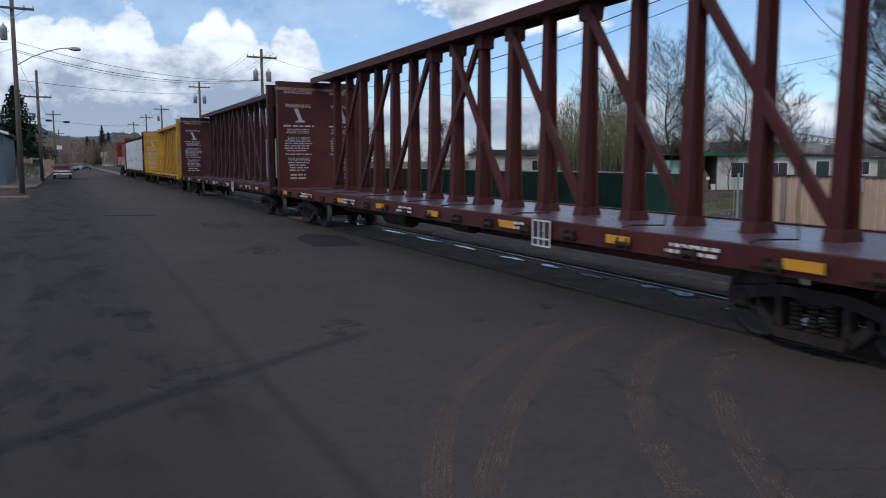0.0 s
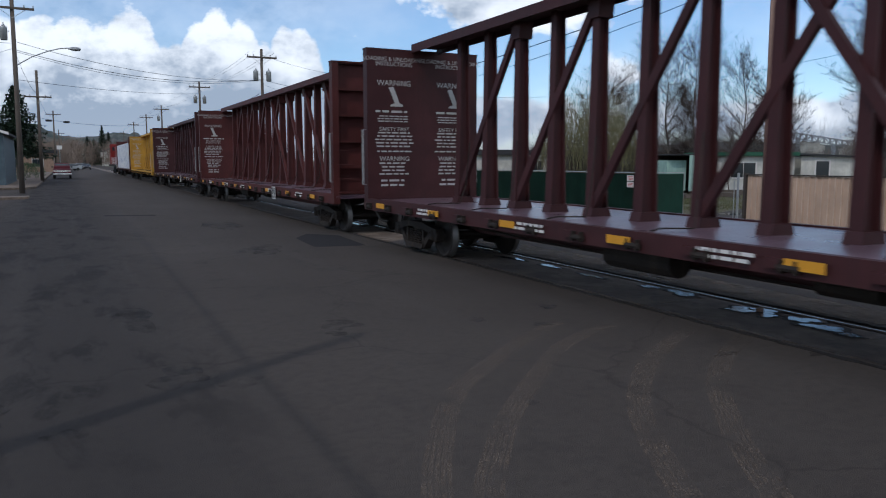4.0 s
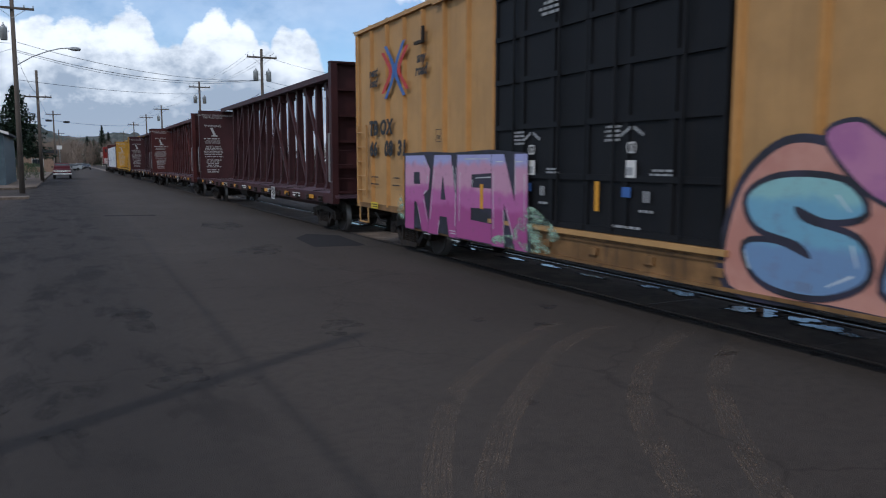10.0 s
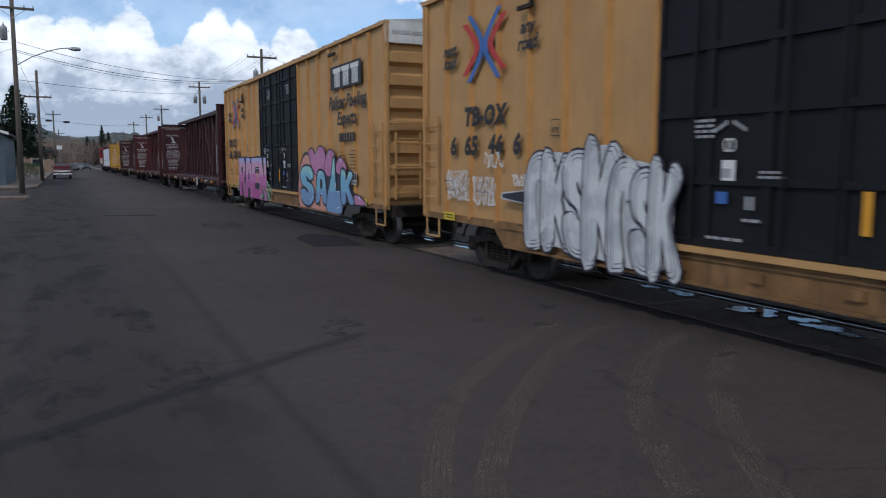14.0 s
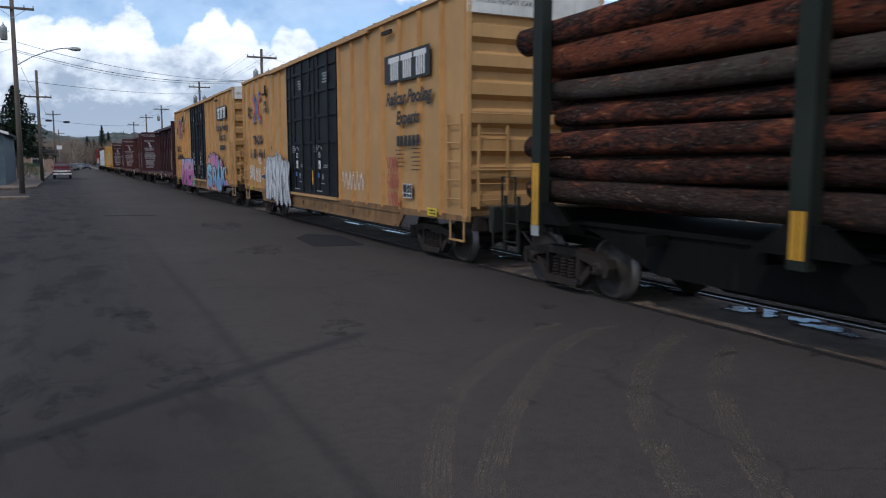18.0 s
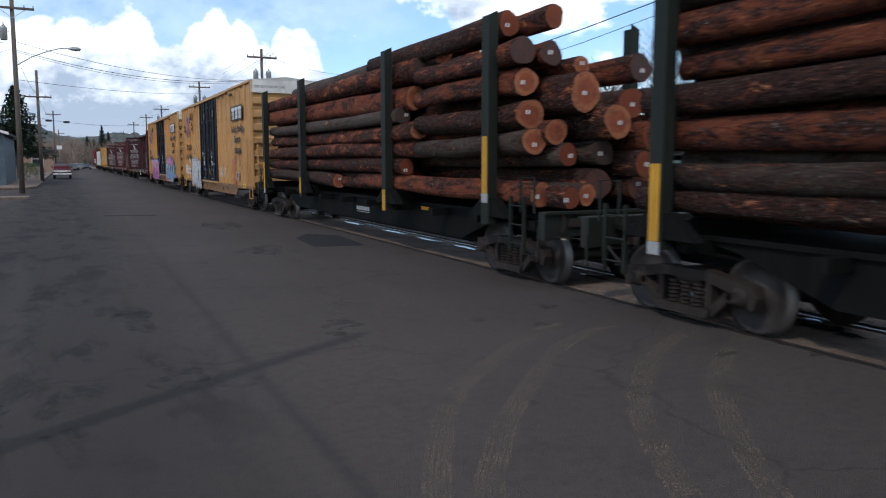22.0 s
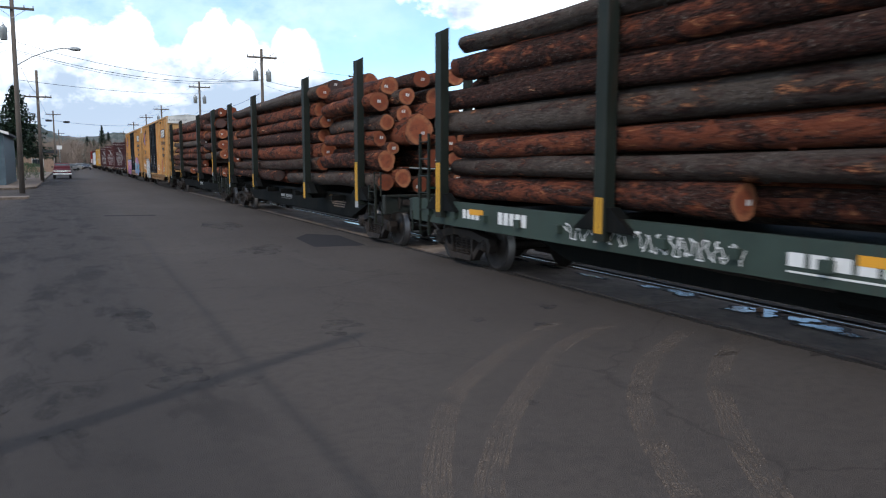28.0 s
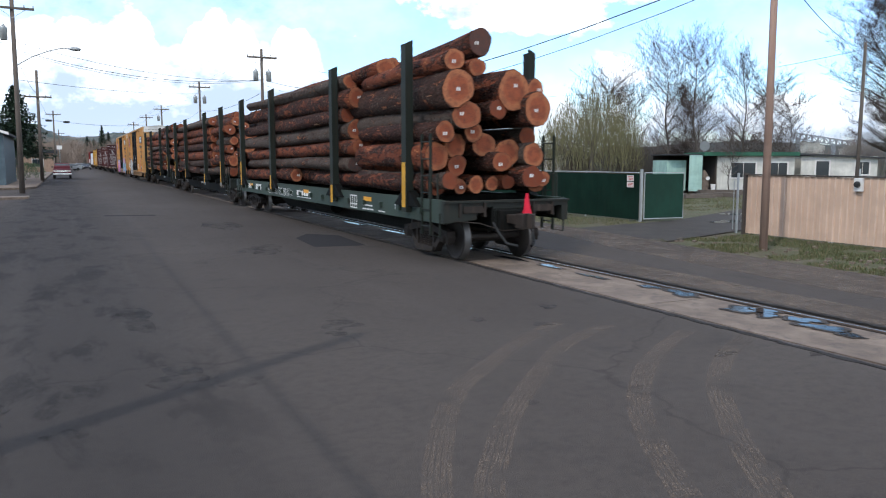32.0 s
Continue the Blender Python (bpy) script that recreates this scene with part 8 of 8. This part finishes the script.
def thicket():
    """Bare brush and saplings behind the yard."""
    rng = random.Random(64)
    verts, faces = [], []
    for _ in range(210):
        lat, dep = rng.uniform(9.0, 46.0), rng.uniform(58.0, 84.0)
        s, c = math.sin(radians(HEAD)), math.cos(radians(HEAD))
        x, y = s * dep + c * lat, c * dep - s * lat
        h = rng.uniform(2.8, 6.4)
        for _ in range(150):
            z0 = rng.uniform(0.0, 0.7) * h
            a, L, w = rng.uniform(0, 6.28), rng.uniform(0.2, 0.45) * h, rng.uniform(0.010, 0.032)
            r0 = rng.uniform(0, 0.35) * h
            bx, by = x + math.cos(a) * r0, y + math.sin(a) * r0
            j = len(verts)
            verts += [(bx - w, by, z0), (bx + w, by + w, z0), (bx + math.cos(a) * L * 0.4, by + math.sin(a) * L * 0.4, min(h * 1.05, z0 + L))]
            faces.append((j, j + 1, j + 2))
    me = bpy.data.meshes.new("thicket")
    me.from_pydata(verts, [], faces)
    me.materials.append(M["brush"])
    tagged(new("thicket", me), "dense bare brown brush behind the yard", "brush", kind="stuff")


thicket()
conifer(-4.3, 90.0, 10.0, 4.1, 3, bare=0.30)
bush(-5.0, 84.0, 1.6, 1.6, 2.6, 5)
bush(-3.9, 98.0, 1.2, 1.4, 1.8, 6)
bush(-3.6, 112.0, 1.4, 2.4, 1.7, 7)


# ---- the far end of the street ----


def gable_house(name, x, y, w, d, h, rise, wall, roof, label, turn=0.0, wins=((0.25, 0.4),), over=0.4):
    """Local x across the gable front, y into the house."""
    t = thing(name, pose(x, y, -0.05, 0, 0, turn), label, "house")
    bm = nb()
    slab(bm, [(0, 0), (w, 0), (w, h), (w / 2, h + rise), (0, h)], 1, 0, d)
    part("wall", bm, M[wall], t)
    for s in (0, 1):
        bm = nb()
        x0, x1 = (-over, w / 2) if s == 0 else (w / 2, w + over)
        k = rise / (w / 2)
        z0, z1 = (h - over * k, h + rise) if s == 0 else (h + rise, h - over * k)
        slab(bm, [(x0, z0 + 0.02), (x1, z1 + 0.02), (x1, z1 + 0.2), (x0, z0 + 0.2)], 1, -over, d + over)
        part("roof", bm, M[roof], t)
        bm = nb()
        slab(bm, [(x0, z0), (x1, z1), (x1, z1 + 0.22), (x0, z0 + 0.22)], 1, -over - 0.05, -over)
        part("barge_board", bm, M["white"], t)
    for f, z in wins:
        window(t, w * f, w * f + 1.1, z * h, z * h + 1.2)
    return t


gable_house("house", -15.1, 68.0, 10.9, 14.0, 4.2, 1.9, "bluewall", "darkroof", "pale blue house with a dark gabled roof beside the street", wins=((0.85, 0.35), (0.6, 0.35)))
shop = thing("shop_building", pose(-13.5, 158.0, -0.05), "low tan brick shop with a flat dark roof", "building")
bm = nb()
box(bm, 0, 11.6, 0, 18, 0, 3.5)
part("wall", bm, M["brick"], shop)
bm = nb()
box(bm, -0.5, 12.2, -0.6, 18.5, 3.5, 4.15)
part("roof", bm, M["darkroof"], shop, bevel=0.04)
for k in range(3):
    window(shop, 1.5 + k * 3.3, 3.3 + k * 3.3, 1.0, 2.4)
sgn = thing("street_sign", pose(-0.9, 176.0, 0), "white sign on a post by the shop", "sign")
part("post", rod(nb(), (0, 0, 0), (0, 0, 5.2), 0.07, None, 8), M["zinc"], sgn)
part("board", box(nb(), -0.5, 0.5, -0.08, 0.08, 4.4, 5.2), M["white"], sgn, bevel=0.02)


def wheel_of(parent, x, y, r, w=0.22):
    bm = nb()
    s = 1 if x > 0 else -1
    turned(bm, [(x - w / 2, r * 0.62), (x - w / 2, r * 0.94), (x - w * 0.35, r), (x + w * 0.35, r), (x + w / 2, r * 0.94), (x + w / 2, r * 0.62)], 20, "x", (0, y, r))
    t = part("wheel", bm, M["rubber"], parent, smooth=True)
    bm = nb()
    turned(bm, [(x - w * 0.42, r * 0.2), (x - w * 0.40, r * 0.62), (x + w * 0.40, r * 0.62), (x + w * 0.42, r * 0.2)], 16, "x", (0, y, r))
    part("rim", bm, M["chrome"], t)


def pickup(x, y, turn, paint, label):
    """Local -y is the nose."""
    t = thing("pickup_truck", pose(x, y, 0.0, 0, 0, turn), label, "pickup")
    bm = nb()
    slab(bm, [(-2.45, 0.45), (-2.55, 0.62), (-2.55, 0.98), (-2.40, 1.08), (-1.15, 1.14), (2.5, 1.14), (2.6, 1.05), (2.6, 0.48), (1.9, 0.42), (-1.1, 0.40)], 0, -0.92, 0.92)
    part("body", bm, M[paint], t, bevel=0.05)
    bm = nb()
    rings = []
    for z, ya, yb, w in ((1.13, -1.15, 0.55, 0.86), (1.35, -0.95, 0.52, 0.83), (1.72, -0.48, 0.45, 0.72), (1.76, -0.35, 0.38, 0.66)):
        rings.append([(-w, ya, z), (w, ya, z), (w, yb, z), (-w, yb, z)])
    loft(bm, rings)
    cab = part("cab", bm, M[paint], t, bevel=0.02)
    bm = nb()
    loft(bm, [[(-0.76, -1.06, 1.22), (0.76, -1.06, 1.22), (0.76, -1.02, 1.22), (-0.76, -1.02, 1.22)], [(-0.64, -0.57, 1.68), (0.64, -0.57, 1.68), (0.64, -0.53, 1.68), (-0.64, -0.53, 1.68)]])
    part("windscreen", bm, M["glass"], cab)
    for s in (-1, 1):
        bm = nb()
        loft(bm, [[(s * 0.86, -0.85, 1.22), (s * 0.84, -0.85, 1.22), (s * 0.84, 0.42, 1.22), (s * 0.86, 0.42, 1.22)], [(s * 0.75, -0.45, 1.66), (s * 0.73, -0.45, 1.66), (s * 0.73, 0.36, 1.66), (s * 0.75, 0.36, 1.66)]])
        part("side_window", bm, M["glass"], cab)
        part("mirror", box(nb(), min(s * 0.9, s * 1.08), max(s * 0.9, s * 1.08), -0.80, -0.72, 1.25, 1.42), M["black"], t, bevel=0.02)
        part("headlight", box(nb(), min(s * 0.58, s * 0.88), max(s * 0.58, s * 0.88), -2.58, -2.54, 0.80, 0.96), M["white"], t)
        for yy in (-1.65, 1.60):
            wheel_of(t, s * 0.82, yy, 0.36)
    part("grille", box(nb(), -0.56, 0.56, -2.58, -2.545, 0.76, 0.98), M["chrome"], t)
    part("bumper", box(nb(), -0.95, 0.95, -2.68, -2.52, 0.46, 0.64), M["chrome"], t, bevel=0.03)
    part("bed_rim", box(nb(), -0.9, 0.9, 0.62, 2.55, 1.14, 1.18), M["black"], t)


def saloon(x, y, turn, paint, label):
    t = thing("parked_car", pose(x, y, 0.0, 0, 0, turn), label, "car", "cars parked down the street")
    bm = nb()
    slab(bm, [(-2.2, 0.38), (-2.3, 0.6), (-2.2, 0.8), (-1.0, 0.92), (1.6, 0.95), (2.25, 0.88), (2.3, 0.5), (2.1, 0.36)], 0, -0.88, 0.88)
    part("body", bm, M[paint], t, bevel=0.06)
    bm = nb()
    loft(bm, [[(-w, ya, z), (w, ya, z), (w, yb, z), (-w, yb, z)] for z, ya, yb, w in ((0.92, -1.1, 1.7, 0.82), (1.38, -0.35, 1.1, 0.62), (1.42, -0.2, 0.95, 0.55))])
    part("cabin", bm, M["glass"], t, bevel=0.02)
    part("roof", box(nb(), -0.56, 0.56, -0.25, 1.0, 1.40, 1.44), M[paint], t, bevel=0.015)
    for s in (-1, 1):
        for yy in (-1.4, 1.35):
            wheel_of(t, s * 0.80, yy, 0.31, 0.2)
        part("headlight", box(nb(), min(s * 0.5, s * 0.8), max(s * 0.5, s * 0.8), -2.32, -2.26, 0.58, 0.70), M["white"], t)
    return t


pickup(-0.35, 98.5, 0, "pickupred", "dark red pickup truck parked at the kerb")
saloon(0.8, 176.0, -70, "carsilver", "silver car turning at the junction")
saloon(-0.6, 128.0, 0, "cardark", "dark car parked at the kerb")
saloon(4.4, 196.0, 0, "cardark", "dark car on the street")
saloon(2.9, 214.0, -80, "carsilver", "pale car crossing the far junction")


def far_woods():
    """Leafless trees at the end of the street: thin trunks with fans of upright twigs."""
    rng = random.Random(31)
    verts, faces = [], []
    spots = []
    for _ in range(150):
        spots.append((rng.uniform(-40, 3), rng.uniform(225, 330), rng.uniform(6, 11)))
    for _ in range(60):
        spots.append((rng.uniform(13, 40), rng.uniform(235, 330), rng.uniform(6, 10)))
    for _ in range(70):
        spots.append((rng.uniform(-14, 18), rng.uniform(330, 380), rng.uniform(8, 13)))
    for _ in range(130):
        a = rng.uniform(0.25, 1.25)
        d = rng.uniform(120, 260)
        spots.append((math.sin(a) * d + 8, math.cos(a) * d, rng.uniform(4, 8)))
    for _ in range(60):
        spots.append((rng.uniform(-45, -12), rng.uniform(105, 220), rng.uniform(5, 9)))
    for x, y, h in spots:
        for _ in range(150):
            z0 = rng.uniform(0.05, 0.75) * h
            a = rng.uniform(0, 6.28)
            L = rng.uniform(0.12, 0.36) * h
            w = rng.uniform(0.02, 0.055)
            sx, sy = math.cos(a) * 0.55, math.sin(a) * 0.55
            r0 = rng.uniform(0, 0.22) * h * (1 - 0.5 * z0 / h)
            bx, by = x + math.cos(a) * r0, y + math.sin(a) * r0
            j = len(verts)
            verts += [(bx - w, by, z0), (bx + w, by, z0), (bx + sx * L, by + sy * L, min(h * 1.02, z0 + L))]
            faces.append((j, j + 1, j + 2))
        j = len(verts)
        r = h * 0.014
        verts += [(x - r, y, -0.1), (x + r, y, -0.1), (x + r * 0.4, y, h * 0.8), (x - r * 0.4, y, h * 0.8)]
        faces.append((j, j + 1, j + 2, j + 3))
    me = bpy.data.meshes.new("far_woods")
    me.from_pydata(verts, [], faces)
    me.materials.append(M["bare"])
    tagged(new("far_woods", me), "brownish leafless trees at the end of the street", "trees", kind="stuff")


far_woods()


def ridge(name, a0, a1, dist, h0, h1, seed, label):
    """A wooded hill on the skyline, between two bearings."""
    rng = random.Random(seed)
    bm = nb()
    n = 90
    rows = []
    for j, (dd, k) in enumerate(((0.0, 0.0), (0.10, 0.45), (0.22, 0.8), (0.36, 1.0), (0.6, 0.7))):
        row = []
        for i in range(n + 1):
            f = i / n
            a = radians(a0 + (a1 - a0) * f)
            d = dist * (1 + dd)
            edge = min(1.0, f * 5, (1 - f) * 5)
            hh = (h0 + (h1 - h0) * f) * (0.75 + 0.5 * noise.noise((f * 5 + seed, 0.3, seed))) + 5 * noise.noise((f * 34, seed, j))
            row.append(bm.verts.new((math.sin(a) * d, math.cos(a) * d, -0.5 + max(0.0, hh * k * (0.4 + 0.6 * edge)) + (3.0 * noise.noise((f * 120, j, 1.0)) if k > 0 else 0))))
        rows.append(row)
    for r0, r1 in zip(rows, rows[1:]):
        for i in range(n):
            bm.faces.new((r0[i], r0[i + 1], r1[i + 1], r1[i]))
    solid(name, bm, M["forest"], label, "hill", kind="structure")


ridge("hill_west", -14, 9, 900, 74, 44, 3.0, "wooded hill beyond the end of the street")
ridge("hill_east", 30, 74, 1100, 26, 62, 8.0, "wooded hill with houses beyond the yard")
rng = random.Random(12)
for k in range(26):
    east = k % 3 != 0
    a = radians(rng.uniform(46, 64) if east else rng.uniform(-4, 6))
    d = rng.uniform(950, 1080) if east else rng.uniform(330, 420)
    z = rng.uniform(6, 24) if east else rng.uniform(2.5, 7.0)
    s = 0.75 if east else 0.6
    t = thing("far_house", pose(math.sin(a) * d, math.cos(a) * d, z, 0, 0, -math.degrees(a) + rng.uniform(-30, 30)), "small pale house on the far hillside", "house", "houses on the hills")
    bm = nb()
    slab(bm, [(-5 * s, 0), (5 * s, 0), (5 * s, 4 * s), (0, 6 * s), (-5 * s, 4 * s)], 1, 0, 8 * s)
    box(bm, -4.5 * s, 4.5 * s, 0.5, 7 * s, -12, 0)
    part("wall", bm, M["siding"], t)
    bm = nb()
    for q in (-1, 1):
        slab(bm, [(0, 6.1 * s), (q * 5.5 * s, 3.9 * s), (q * 5.5 * s, 4.3 * s), (0, 6.6 * s)], 1, -0.5, 8.5 * s)
    bmesh.ops.recalc_face_normals(bm, faces=bm.faces)
    part("roof", bm, M["darkroof"], t)
for x, y, h, w, k in ((14.3, 345, 17.0, 4.0, 1), (16.8, 347, 14.5, 3.6, 2), (8.6, 345, 12.5, 3.4, 3), (11.2, 350, 11.5, 3.2, 4), (19.5, 352, 10.5, 3.2, 5)):
    conifer(x, y, h, w, 60 + k, "tall dark conifer on the far rise")


def bridge():
    """A long truss bridge over the valley beyond the yard."""
    b = thing("truss_bridge", pose(0, 0, 0), "grey steel truss bridge far beyond the yard", "bridge")
    p0, p1 = Vector((517, 411, 20)), Vector((566, 384, 11))
    n = 12
    for k in range(n + 1):
        f = k / n
        p = p0.lerp(p1, f)
        bm = nb()
        box(bm, p.x - 0.5, p.x + 0.5, p.y - 0.5, p.y + 0.5, p.z, p.z + 4.2)
        part("upright", bm, M["bridgegrey"], b)
    for dz in (0.0, 4.2):
        part("chord", rod(nb(), p0 + Vector((0, 0, dz)), p1 + Vector((0, 0, dz)), 0.55, None, 6), M["bridgegrey"], b)
    for k in range(n):
        q0, q1 = p0.lerp(p1, k / n), p0.lerp(p1, (k + 1) / n)
        part("diagonal", rod(nb(), q0 + Vector((0, 0, 4.2 if k % 2 else 0)), q1 + Vector((0, 0, 0 if k % 2 else 4.2)), 0.35, None, 5), M["bridgegrey"], b)
    for f in (0.05, 0.55, 1.0):
        p = p0.lerp(p1, f)
        part("pier", box(nb(), p.x - 1.2, p.x + 1.2, p.y - 1.2, p.y + 1.2, -1, p.z), M["bridgegrey"], b)


bridge()


def motions():
    rows = [(float(t), ROLL[t]) for t in range(0, 33, 2)]
    for ob, u in CARS:
        b = ob.matrix_basis.copy()
        walk(ob, [(t, Matrix.Translation((0, s, 0)) @ b) for t, s in rows])
    step = 0.1333333
    n = int(round(32.0 / step))
    times = [min(32.0, i * step) for i in range(n + 1)]
    roll = np.interp(times, range(33), ROLL)
    turns = [(t, float(s)) for t, s in zip(times, roll)]
    for ob, y in AXLES:
        walk(ob, [(t, Matrix.Translation((0, y, WHEEL_R)) @ Matrix.Rotation(-s / WHEEL_R, 4, "X")) for t, s in turns])


motions()
